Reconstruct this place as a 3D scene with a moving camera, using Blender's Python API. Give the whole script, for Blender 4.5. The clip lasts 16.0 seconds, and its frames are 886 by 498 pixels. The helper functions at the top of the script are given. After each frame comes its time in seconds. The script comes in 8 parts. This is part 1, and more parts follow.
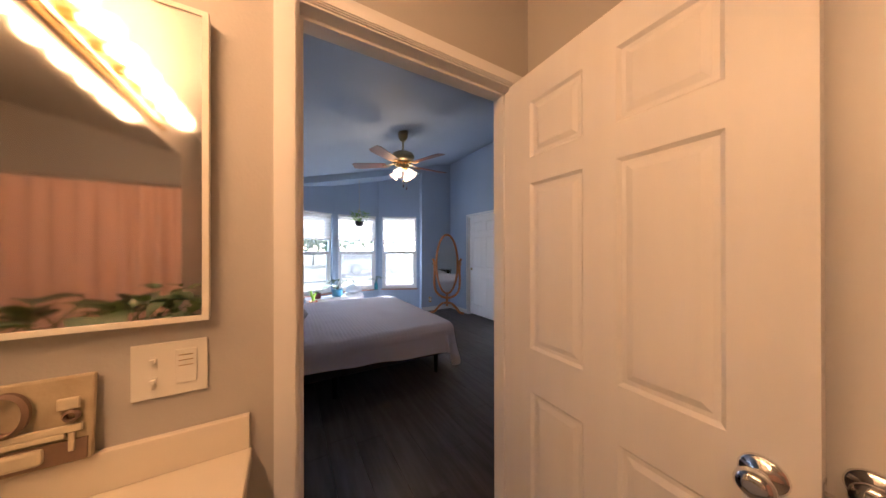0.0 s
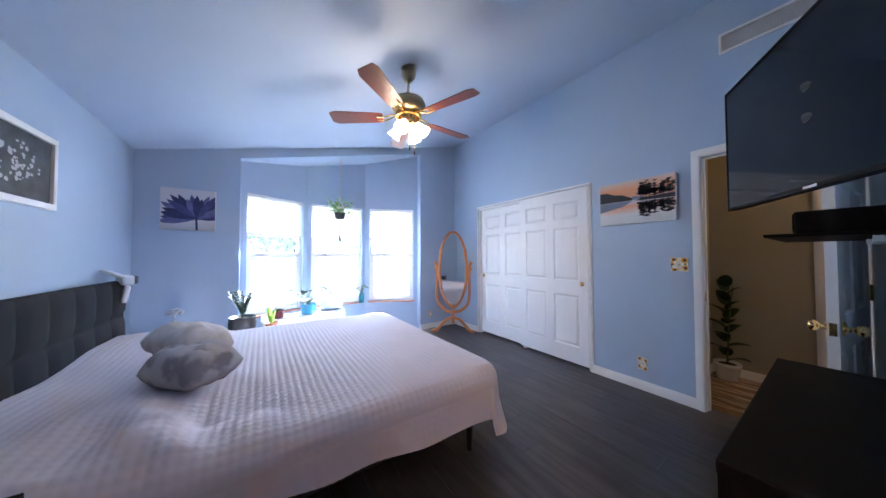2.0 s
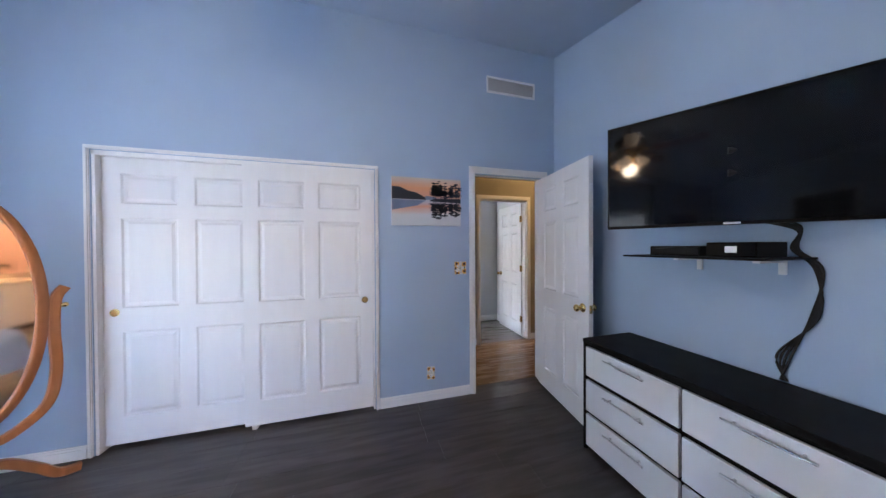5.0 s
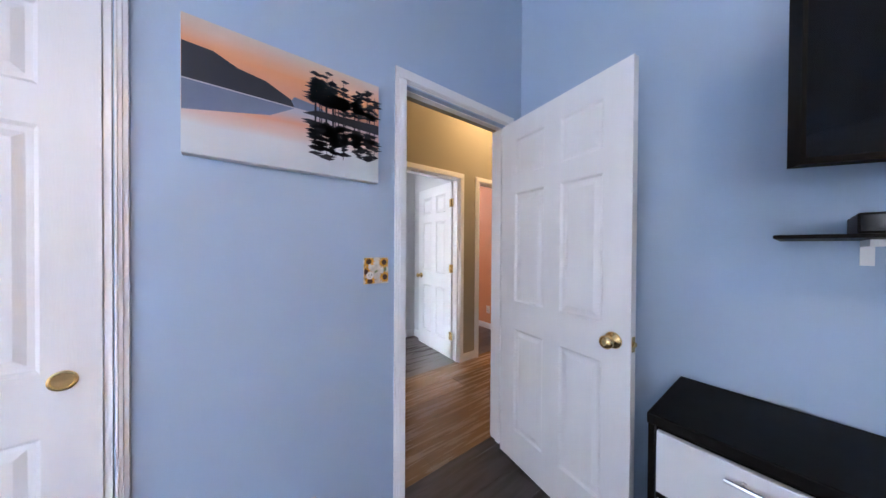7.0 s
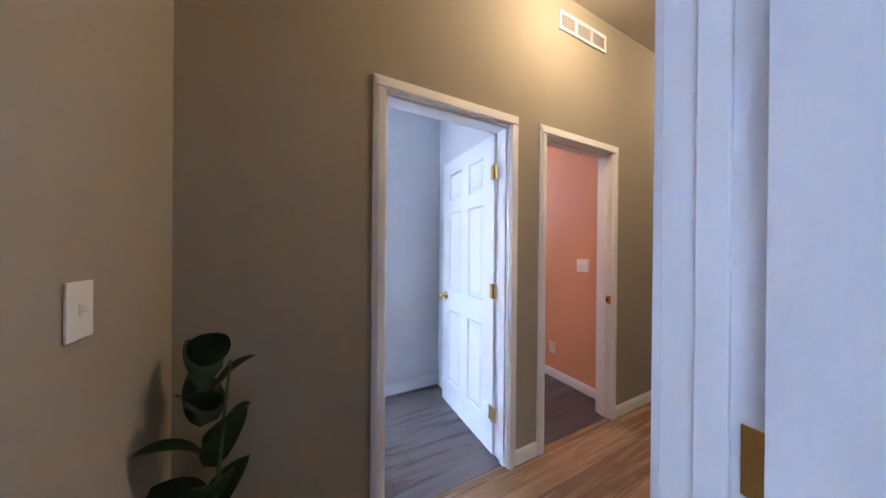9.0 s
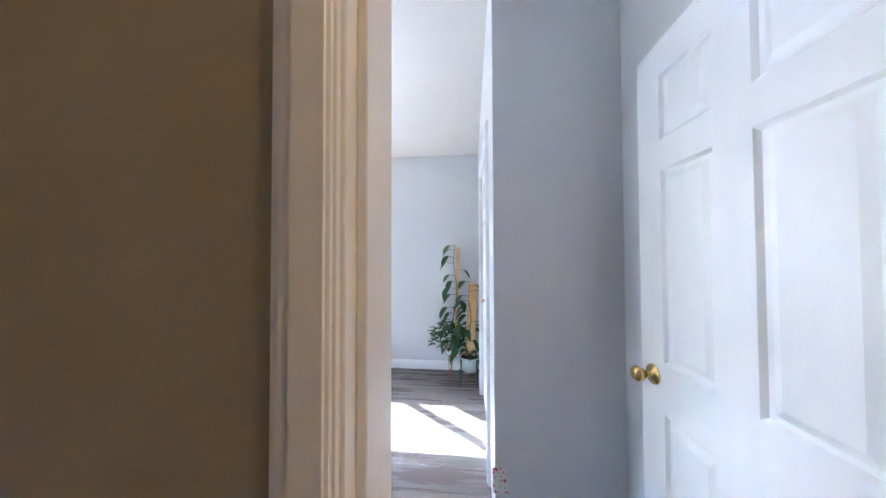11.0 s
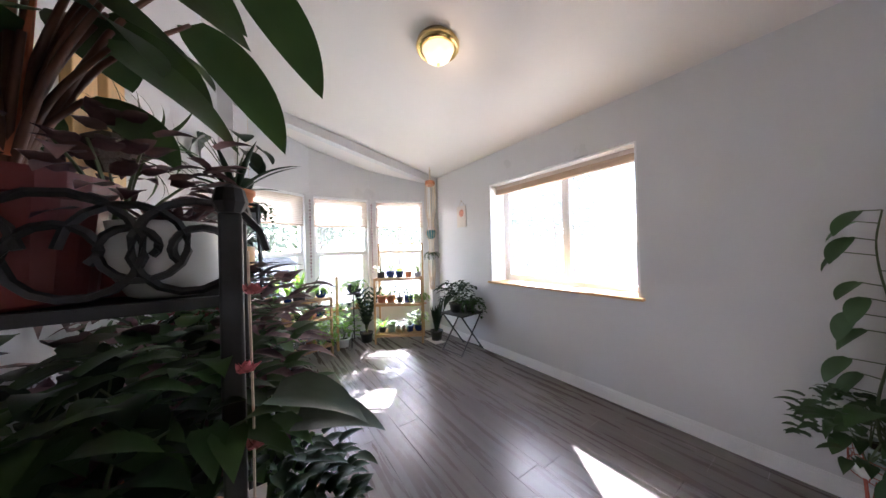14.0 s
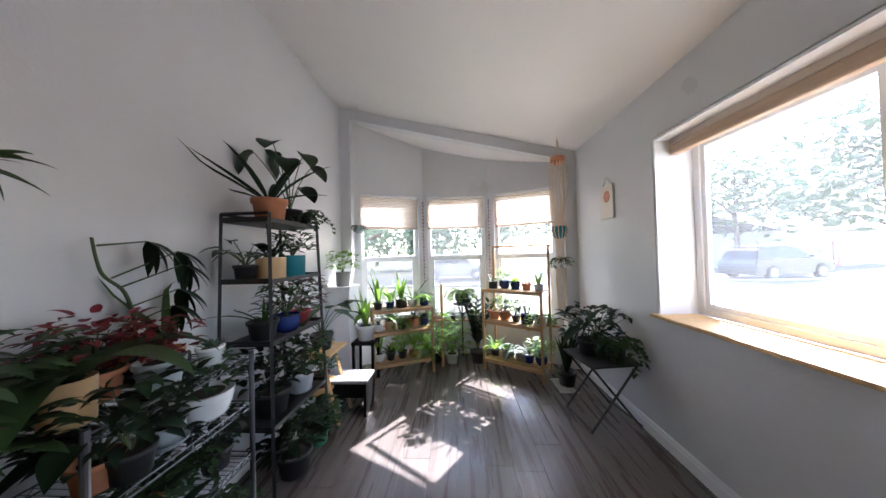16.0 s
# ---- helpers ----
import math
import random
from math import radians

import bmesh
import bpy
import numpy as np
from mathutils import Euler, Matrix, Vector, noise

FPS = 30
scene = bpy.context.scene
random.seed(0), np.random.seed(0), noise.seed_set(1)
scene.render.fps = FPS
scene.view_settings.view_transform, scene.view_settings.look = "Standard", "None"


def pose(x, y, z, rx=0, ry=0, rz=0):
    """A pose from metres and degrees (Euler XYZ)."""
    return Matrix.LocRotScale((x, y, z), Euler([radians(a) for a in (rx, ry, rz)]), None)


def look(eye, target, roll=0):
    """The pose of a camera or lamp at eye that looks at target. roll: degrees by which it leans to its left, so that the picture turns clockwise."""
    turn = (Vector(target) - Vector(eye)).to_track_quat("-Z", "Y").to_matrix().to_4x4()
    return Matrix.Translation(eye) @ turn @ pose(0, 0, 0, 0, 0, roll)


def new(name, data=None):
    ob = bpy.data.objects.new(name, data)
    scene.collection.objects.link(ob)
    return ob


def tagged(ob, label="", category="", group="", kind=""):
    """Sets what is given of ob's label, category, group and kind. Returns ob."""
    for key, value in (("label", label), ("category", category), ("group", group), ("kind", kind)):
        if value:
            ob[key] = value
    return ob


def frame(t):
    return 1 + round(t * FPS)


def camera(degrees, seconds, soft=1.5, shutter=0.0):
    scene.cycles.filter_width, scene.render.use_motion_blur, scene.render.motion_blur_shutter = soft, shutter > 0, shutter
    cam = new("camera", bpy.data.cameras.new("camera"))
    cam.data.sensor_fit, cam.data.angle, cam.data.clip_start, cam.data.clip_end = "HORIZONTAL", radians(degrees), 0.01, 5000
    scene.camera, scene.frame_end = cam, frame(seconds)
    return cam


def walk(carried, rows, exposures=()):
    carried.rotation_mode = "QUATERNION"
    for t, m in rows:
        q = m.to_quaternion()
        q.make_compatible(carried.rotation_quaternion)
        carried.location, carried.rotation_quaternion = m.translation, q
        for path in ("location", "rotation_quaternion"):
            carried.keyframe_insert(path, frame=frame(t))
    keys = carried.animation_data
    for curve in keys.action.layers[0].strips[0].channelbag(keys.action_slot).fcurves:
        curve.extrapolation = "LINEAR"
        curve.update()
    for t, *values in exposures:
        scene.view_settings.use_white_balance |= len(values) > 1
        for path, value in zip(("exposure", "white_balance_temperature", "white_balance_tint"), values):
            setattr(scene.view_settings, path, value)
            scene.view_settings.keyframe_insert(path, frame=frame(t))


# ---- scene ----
cam = camera(117.7, 16.0)
PATH = [
    (0, (0.822, -0.954, 1.339), (1.832, 0.772, 1.343), -0.1),
    (0.5, (0.879, -0.69, 1.337), (1.876, 1.043, 1.351), -0.1),
    (1, (1.019, -0.356, 1.329), (2.004, 1.384, 1.379), -0.3),
    (1.5, (1.125, 0.001, 1.337), (2.135, 1.727, 1.379), -0.0),
    (2, (1.106, 0.253, 1.262), (2.224, 1.911, 1.31), -0.1),
    (2.5, (1.035, 0.52, 1.329), (2.355, 2.023, 1.347), -0.2),
    (3, (0.99, 0.841, 1.334), (2.576, 2.061, 1.322), -0.3),
    (3.5, (1.049, 1.186, 1.323), (2.873, 2.006, 1.3), -0.3),
    (4, (1.209, 1.502, 1.333), (3.182, 1.828, 1.312), -0.3),
    (4.5, (1.454, 1.737, 1.347), (3.449, 1.588, 1.331), -0.2),
    (5, (1.744, 1.863, 1.379), (3.666, 1.31, 1.361), -0.3),
    (7.3, (3.114, 1.389, 1.254), (4.707, 0.181, 1.238), 0.4),
    (7.5, (3.223, 1.303, 1.23), (4.829, 0.111, 1.215), 0.3),
    (8, (3.44, 1.082, 1.214), (5.097, -0.038, 1.199), 0.4),
    (8.5, (3.693, 0.839, 1.237), (5.411, -0.183, 1.228), 0.6),
    (9, (3.972, 0.657, 1.308), (5.75, -0.26, 1.303), 0.5),
    (9.5, (4.288, 0.519, 1.3), (6.135, -0.247, 1.327), 0.5),
    (10, (4.591, 0.426, 1.29), (6.509, -0.139, 1.339), 0.1),
    (10.2, (4.7, 0.396, 1.292), (6.644, -0.075, 1.342), 0.1),
    (12.3, (5.269, 0.007, 1.381), (6.844, 1.238, 1.362), -1.1),
    (12.5, (5.326, 0.016, 1.384), (6.849, 1.312, 1.346), -1.2),
    (13, (5.435, 0.099, 1.401), (6.844, 1.516, 1.324), -1.9),
    (13.5, (5.531, 0.286, 1.311), (6.827, 1.809, 1.268), -1.5),
    (14, (5.688, 0.482, 1.295), (6.815, 2.134, 1.305), -1.5),
    (14.5, (5.896, 0.701, 1.343), (6.777, 2.497, 1.365), -1.3),
    (15, (6.184, 0.87, 1.371), (6.761, 2.784, 1.405), -1.3),
    (15.5, (6.517, 0.949, 1.394), (6.735, 2.937, 1.425), -1.1),
    (16, (6.716, 1.009, 1.348), (6.612, 3.006, 1.38), -1.5),
]
EXPOSURES = [(0, 3.25, 5750, 12), (0.8, 3.55, 5300, 12), (1.5, 4.5, 5200, 10), (5, 4.62, 5450, 10), (7.3, 5.2, 5350, 13), (8.5, 5.05, 4750, 14), (9.2, 5.4, 4450, 12), (10, 5.55, 4500, 8), (12.3, 4.1, 5650, 11), (13, 3.85, 5750, 14), (14, 3.6, 5900, 17), (16, 2.95, 5900, 15)]

walk(cam, [(t, look(eye, target, roll)) for t, eye, target, roll in PATH], EXPOSURES)

# ---- world and sun ----
SUN_DIR = Vector((0.604, 0.797, 0.76)).normalized()
world = bpy.data.worlds.new("world")
scene.world = world
world.use_nodes = True
wn = world.node_tree.nodes
sky = wn.new("ShaderNodeTexSky")
sky.sky_type = "NISHITA"
sky.sun_disc = False
sky.sun_elevation = math.asin(SUN_DIR.z)
sky.sun_rotation = math.atan2(SUN_DIR.x, SUN_DIR.y)
world.node_tree.links.new(sky.outputs[0], wn["Background"].inputs[0])
wn["Background"].inputs[1].default_value = 0.15
sun = new("sun", bpy.data.lights.new("sun", "SUN"))
sun.data.energy, sun.data.angle, sun.data.color = 5.0, radians(0.5), (1.0, 0.97, 0.93)
sun.matrix_world = look(SUN_DIR * 40, (0, 0, 0))


def lamp(name, place, watts, color, radius):
    ob = new(name, bpy.data.lights.new(name, "POINT"))
    ob.data.energy, ob.data.color, ob.data.shadow_soft_size = watts, color, radius
    ob.location = place
    return ob


WARM = (1.0, 0.72, 0.45)
HALL_WARM = (1.0, 0.60, 0.24)
lamp("fan_light", (2.11, 2.25, 2.22), 0.9, WARM, 0.07)
lamp("hall_light", (4.76, -2.75, 2.86), 0.9, HALL_WARM, 0.13)
lamp("hall_light", (4.66, -0.75, 2.86), 1.15, HALL_WARM, 0.13)
lamp("plant_room_light", (6.78, 2.08, 2.60), 0.16, WARM, 0.08)
# Added fill to brighten the peach room; no fitting belongs to it.
lamp("peach_room_fill", (7.6, -1.1, 2.3), 2.5, (1.0, 0.86, 0.72), 0.2)

# ---- materials ----


def mat(name, color, rough=0.5, metal=0.0, var=0.08, scale=6.0, bump=0.0, bscale=80.0, spec=0.5, stretch=(1, 1, 1), rnd=0.0, coat=0.0, second=None, mixscale=3.0, edges=(0.4, 0.6)):
    """Principled material: broad tone change, fine relief, optional second colour in patches, optional change from piece to piece."""
    m = bpy.data.materials.new(name)
    m.use_nodes = True
    nt = m.node_tree
    n, ln = nt.nodes, nt.links
    p = n["Principled BSDF"]
    p.inputs["Roughness"].default_value, p.inputs["Metallic"].default_value = rough, metal
    p.inputs["Specular IOR Level"].default_value = spec
    p.inputs["Coat Weight"].default_value = coat
    tc = n.new("ShaderNodeTexCoord")
    mp = n.new("ShaderNodeMapping")
    mp.inputs["Scale"].default_value = stretch
    ln.new(tc.outputs["Object"], mp.inputs[0])
    a = n.new("ShaderNodeTexNoise")
    a.inputs["Scale"].default_value, a.inputs["Detail"].default_value = scale, 6
    ln.new(mp.outputs[0], a.inputs["Vector"])
    hsv = n.new("ShaderNodeHueSaturation")
    hsv.inputs["Color"].default_value = (*color, 1)
    mr = n.new("ShaderNodeMapRange")
    mr.inputs["To Min"].default_value, mr.inputs["To Max"].default_value = 1 - var * 2, 1 + var * 2
    ln.new(a.outputs["Fac"], mr.inputs["Value"])
    val = mr.outputs[0]
    if rnd:
        oi = n.new("ShaderNodeObjectInfo")
        r2 = n.new("ShaderNodeMapRange")
        r2.inputs["To Min"].default_value, r2.inputs["To Max"].default_value = 1 - rnd, 1 + rnd
        ln.new(oi.outputs["Random"], r2.inputs["Value"])
        mu = n.new("ShaderNodeMath")
        mu.operation = "MULTIPLY"
        ln.new(val, mu.inputs[0])
        ln.new(r2.outputs[0], mu.inputs[1])
        val = mu.outputs[0]
    ln.new(val, hsv.inputs["Value"])
    if second:
        b = n.new("ShaderNodeTexNoise")
        b.inputs["Scale"].default_value, b.inputs["Detail"].default_value = mixscale, 8
        ln.new(mp.outputs[0], b.inputs["Vector"])
        mr3 = n.new("ShaderNodeMapRange")
        mr3.inputs["From Min"].default_value, mr3.inputs["From Max"].default_value = edges
        ln.new(b.outputs["Fac"], mr3.inputs["Value"])
        mx = n.new("ShaderNodeMixRGB")
        mx.inputs[1].default_value, mx.inputs[2].default_value = (*color, 1), (*second, 1)
        ln.new(mr3.outputs[0], mx.inputs[0])
        ln.new(mx.outputs[0], hsv.inputs["Color"])
    ln.new(hsv.outputs[0], p.inputs["Base Color"])
    rr = n.new("ShaderNodeMapRange")
    rr.inputs["To Min"].default_value, rr.inputs["To Max"].default_value = max(0.02, rough - 0.06), min(1, rough + 0.06)
    ln.new(a.outputs["Fac"], rr.inputs["Value"])
    ln.new(rr.outputs[0], p.inputs["Roughness"])
    if bump:
        c = n.new("ShaderNodeTexNoise")
        c.inputs["Scale"].default_value, c.inputs["Detail"].default_value = bscale, 4
        ln.new(mp.outputs[0], c.inputs["Vector"])
        bp = n.new("ShaderNodeBump")
        bp.inputs["Strength"].default_value, bp.inputs["Distance"].default_value = bump, 0.004
        ln.new(c.outputs["Fac"], bp.inputs["Height"])
        ln.new(bp.outputs[0], p.inputs["Normal"])
    return m


def glow(name, color, strength):
    m = bpy.data.materials.new(name)
    m.use_nodes = True
    p = m.node_tree.nodes["Principled BSDF"]
    p.inputs["Base Color"].default_value = (*color, 1)
    p.inputs["Emission Color"].default_value = (*color, 1)
    p.inputs["Emission Strength"].default_value = strength
    return m


def glass(name, color=(1, 1, 1), rough=0.0, ior=1.45):
    m = bpy.data.materials.new(name)
    m.use_nodes = True
    p = m.node_tree.nodes["Principled BSDF"]
    p.inputs["Base Color"].default_value = (*color, 1)
    p.inputs["Transmission Weight"].default_value = 1
    p.inputs["Roughness"].default_value, p.inputs["IOR"].default_value = rough, ior
    return m


def cloth(name, color, through_light=0.5, rough=0.9, glow_color=None, **kw):
    """Thin woven stuff that lets light through."""
    m = mat(name, color, rough, **kw)
    nt = m.node_tree
    tr = nt.nodes.new("ShaderNodeBsdfTranslucent")
    tr.inputs[0].default_value = (*(glow_color or color), 1)
    mx = nt.nodes.new("ShaderNodeMixShader")
    mx.inputs[0].default_value = through_light
    out = nt.nodes["Material Output"]
    nt.links.new(nt.nodes["Principled BSDF"].outputs[0], mx.inputs[1])
    nt.links.new(tr.outputs[0], mx.inputs[2])
    nt.links.new(mx.outputs[0], out.inputs[0])
    return m


BLUE = mat("blue_wall_paint", (0.38, 0.48, 0.64), 0.55, var=0.03, scale=2, bump=0.12, bscale=120)
BLUE_CEIL = mat("blue_ceiling_paint", (0.41, 0.49, 0.64), 0.6, var=0.03, scale=2, bump=0.15, bscale=90)
TAN = mat("tan_wall_paint", (0.33, 0.298, 0.228), 0.85, var=0.03, scale=2, bump=0.12, bscale=120)
TAN_CEIL = mat("tan_ceiling_paint", (0.42, 0.38, 0.31), 0.85, var=0.03, scale=2, bump=0.15, bscale=90)
GREY = mat("pale_grey_wall_paint", (0.62, 0.62, 0.63), 0.30, var=0.02, scale=2, bump=0.25, bscale=60)
GREY_CEIL = mat("pale_ceiling_paint", (0.72, 0.69, 0.67), 0.38, var=0.02, scale=2, bump=0.2, bscale=60)
BATH = mat("bathroom_paint", (0.50, 0.48, 0.46), 0.5, var=0.03, scale=2, bump=0.15, bscale=100)
PEACH = mat("peach_wall_paint", (0.66, 0.345, 0.18), 0.55, var=0.03, scale=2, bump=0.12, bscale=120)
WHITE = mat("white_gloss_paint", (0.80, 0.80, 0.81), 0.35, var=0.02, scale=4, bump=0.05, bscale=60)
DOOR_WHITE = mat("door_white_paint", (0.78, 0.78, 0.79), 0.38, var=0.02, scale=5, bump=0.10, bscale=70, stretch=(4, 4, 0.5))
VINYL = mat("white_vinyl", (0.82, 0.83, 0.84), 0.3, var=0.015)
DARK_PLANK = mat("dark_vinyl_plank", (0.044, 0.037, 0.036), 0.34, spec=0.35, var=0.14, scale=3, stretch=(5, 0.6, 1), bump=0.06, bscale=30, rnd=0.12, second=(0.070, 0.061, 0.060), mixscale=4)
GREY_PLANK = mat("grey_brown_vinyl_plank", (0.100, 0.079, 0.068), 0.28, var=0.12, scale=2.6, stretch=(8, 0.5, 1), bump=0.05, bscale=22, rnd=0.05, second=(0.150, 0.130, 0.123), mixscale=2.4, edges=(0.25, 0.75))
OAK_PLANK = mat("oak_laminate_plank", (0.20, 0.125, 0.062), 0.27, var=0.12, scale=3, stretch=(14, 0.7, 1), bump=0.05, bscale=24, rnd=0.30, second=(0.27, 0.175, 0.095), mixscale=3, edges=(0.2, 0.8))
TILE = mat("bath_vinyl_floor", (0.3, 0.27, 0.24), 0.5)
BLACK = mat("black_lacquer", (0.006, 0.0055, 0.0055), 0.5, var=0.2, scale=9, spec=0.08)
BLACK_METAL = mat("black_powder_coat", (0.02, 0.02, 0.022), 0.45, var=0.1, bump=0.1)
SCREEN = mat("glossy_black_screen", (0.003, 0.003, 0.0035), 0.05, var=0.0, spec=0.22)
DRAWER = mat("white_drawer_laminate", (0.66, 0.67, 0.70), 0.3, var=0.03)
STEEL = mat("brushed_steel", (0.62, 0.62, 0.64), 0.28, 1.0, var=0.05, stretch=(1, 20, 20))
CHROME = mat("chrome", (0.8, 0.8, 0.82), 0.12, 1.0, var=0.02)
BRASS = mat("polished_brass", (0.80, 0.58, 0.24), 0.2, 1.0, var=0.05)
OLD_BRASS = mat("antique_brass", (0.42, 0.36, 0.22), 0.3, 1.0, var=0.08)
CHERRY = mat("cherry_veneer_blade", (0.13, 0.03, 0.02), 0.35, var=0.2, scale=5, stretch=(1, 12, 1))
HONEY = mat("honey_oak", (0.42, 0.155, 0.045), 0.35, var=0.2, scale=5, stretch=(6, 6, 0.8), bump=0.06, bscale=60)
PINE = mat("pine_board", (0.66, 0.42, 0.18), 0.5, var=0.18, scale=6, stretch=(8, 8, 0.6), bump=0.1, bscale=40)
BAMBOO = mat("bamboo_slats", (0.44, 0.27, 0.13), 0.45, var=0.15, scale=6, stretch=(6, 6, 1))
SILLWOOD = mat("stained_window_stool", (0.42, 0.20, 0.12), 0.4, var=0.15, scale=6, stretch=(1, 8, 8))
MIRROR = mat("silvered_mirror", (0.93, 0.94, 0.94), 0.02, 1.0, var=0.0)
PANE = glass("window_pane", ior=1.02)


def hazed(name, amount):
    """Clear glass with a pale translucent film mixed in, added to give window haze."""
    m = glass(name, ior=1.02)
    nt = m.node_tree
    film, mix = nt.nodes.new("ShaderNodeBsdfTranslucent"), nt.nodes.new("ShaderNodeMixShader")
    film.inputs[0].default_value = (0.80, 0.81, 0.82, 1)
    cloudiness = nt.nodes.new("ShaderNodeTexNoise")
    cloudiness.inputs["Scale"].default_value, cloudiness.inputs["Detail"].default_value = 3.0, 5
    spread = nt.nodes.new("ShaderNodeMapRange")
    spread.inputs["To Min"].default_value, spread.inputs["To Max"].default_value = amount * 0.7, amount * 1.3
    nt.links.new(cloudiness.outputs["Fac"], spread.inputs["Value"])
    nt.links.new(spread.outputs[0], mix.inputs[0])
    nt.links.new(nt.nodes["Principled BSDF"].outputs[0], mix.inputs[1])
    nt.links.new(film.outputs[0], mix.inputs[2])
    nt.links.new(mix.outputs[0], nt.nodes["Material Output"].inputs[0])
    return m


# Haze put into the panes; the side window gets a stronger film.
HAZED = hazed("hazed_window_pane", 0.022)
HAZED_SIDE = hazed("hazy_window_pane", 0.035)
FROST = glow("lit_frosted_glass", (1.0, 0.66, 0.38), 0.40)
BULB = glow("lit_bulb", (1.0, 0.52, 0.22), 4.2)
DOME = glow("lit_lamp_dome", (1.0, 0.74, 0.48), 0.11)
SHADE = cloth("pleated_shade_cloth", (0.74, 0.72, 0.70), 0.28, var=0.02)
SHADE_WARM = cloth("cream_shade_cloth", (0.66, 0.57, 0.49), 0.22, var=0.02)
CURTAIN = cloth("pink_shower_curtain", (0.75, 0.50, 0.42), 0.25, var=0.05)
CREAM = mat("cultured_marble", (0.74, 0.68, 0.58), 0.25, var=0.06, scale=3, coat=0.3)
PLATE = mat("ivory_plastic", (0.78, 0.76, 0.70), 0.35, var=0.02)
QUILT = mat("lilac_white_quilt", (0.60, 0.57, 0.63), 0.85, var=0.05, scale=3, bump=0.3, bscale=350, spec=0.3)
PILLOW_W = mat("white_printed_pillowcase", (0.68, 0.67, 0.69), 0.9, var=0.1, scale=14, bump=0.2, bscale=200, second=(0.5, 0.5, 0.52), mixscale=14)
PILLOW_G = mat("grey_marbled_pillowcase", (0.42, 0.42, 0.46), 0.85, var=0.12, scale=7, bump=0.2, bscale=200, second=(0.24, 0.24, 0.27), mixscale=9, edges=(0.48, 0.6))
CHARCOAL = mat("charcoal_upholstery", (0.030, 0.031, 0.035), 0.9, spec=0.2, var=0.12, bump=0.4, bscale=400)
PLASTIC_W = mat("white_plastic", (0.75, 0.76, 0.80), 0.4, var=0.03)
RUBBER = mat("black_rubber", (0.015, 0.015, 0.015), 0.7)
# Near-black that stands in for the shade inside a hole.
DARKGAP = mat("hole_shade_black", (0.02, 0.02, 0.02), 0.9)
SOIL = mat("potting_soil", (0.035, 0.024, 0.017), 0.95, var=0.3, scale=40, bump=0.8, bscale=90)
TERRA = mat("terracotta", (0.48, 0.19, 0.09), 0.75, var=0.12, bump=0.1)
POT_W = mat("white_glazed_ceramic", (0.75, 0.75, 0.73), 0.25, var=0.03)
POT_BLK = mat("black_plastic_pot", (0.025, 0.025, 0.027), 0.45)
POT_RED = mat("dark_red_plastic_pot", (0.16, 0.025, 0.025), 0.4, var=0.1)
POT_TEAL = mat("teal_glazed_pot", (0.03, 0.22, 0.27), 0.25, var=0.1)
POT_BLUE = mat("blue_enamel_pot", (0.08, 0.33, 0.52), 0.3, var=0.05)
POT_TAN = mat("tan_ceramic_pot", (0.62, 0.40, 0.20), 0.4, var=0.08)
POT_GREY = mat("speckled_grey_pot", (0.33, 0.37, 0.38), 0.5, var=0.12, scale=40)
POT_COB = mat("cobalt_glazed_pot", (0.02, 0.04, 0.16), 0.25, var=0.1)
LEAF = cloth("deep_green_leaf", (0.036, 0.076, 0.026), 0.22, 0.46, (0.065, 0.115, 0.030), spec=0.3, var=0.25, scale=9, bump=0.1, bscale=60, rnd=0.2)
LEAF_D = mat("dark_leaf", (0.014, 0.032, 0.014), 0.46, spec=0.18, var=0.25, scale=9, bump=0.1, bscale=60)
LEAF_L = cloth("bright_green_leaf", (0.13, 0.25, 0.045), 0.45, 0.42, (0.26, 0.45, 0.06), var=0.25, scale=9, bump=0.1, bscale=60)
LEAF_G = mat("grey_green_leaf", (0.10, 0.15, 0.10), 0.45, var=0.2, scale=9, bump=0.1, bscale=60)
LEAF_R = mat("purple_striped_leaf", (0.055, 0.016, 0.026), 0.46, spec=0.25, var=0.3, scale=12, second=(0.24, 0.14, 0.14), mixscale=25)
LEAF_P = mat("spotted_begonia_leaf", (0.02, 0.045, 0.022), 0.4, var=0.2, second=(0.35, 0.38, 0.33), mixscale=45, edges=(0.62, 0.66))
RED_FLOWER = mat("crimson_petals", (0.17, 0.008, 0.014), 0.6, var=0.3, scale=30)
STEM_R = mat("red_brown_stem", (0.12, 0.042, 0.022), 0.5, var=0.2)
SHEATH = mat("orange_leaf_sheath", (0.62, 0.16, 0.07), 0.5, var=0.2)
STEM = mat("green_stem", (0.07, 0.10, 0.04), 0.55, var=0.2)
ROPE = mat("natural_cotton_rope", (0.62, 0.52, 0.40), 0.95, var=0.15, bump=0.4, bscale=200)

SCREENING = bpy.data.materials.new("insect_screen")
SCREENING.use_nodes = True
sn = SCREENING.node_tree.nodes
sn["Principled BSDF"].inputs["Base Color"].default_value = (0.14, 0.145, 0.15, 1)
sn["Principled BSDF"].inputs["Roughness"].default_value = 0.8
st1, st2, st3 = sn.new("ShaderNodeBsdfTransparent"), sn.new("ShaderNodeBsdfTranslucent"), sn.new("ShaderNodeMixShader")
st2.inputs[0].default_value = (0.17, 0.175, 0.185, 1)
st3.inputs[0].default_value = 0.5
st4 = sn.new("ShaderNodeMixShader")
st4.inputs[0].default_value = 0.38
SCREENING.node_tree.links.new(sn["Principled BSDF"].outputs[0], st3.inputs[1])
SCREENING.node_tree.links.new(st2.outputs[0], st3.inputs[2])
SCREENING.node_tree.links.new(st1.outputs[0], st4.inputs[1])
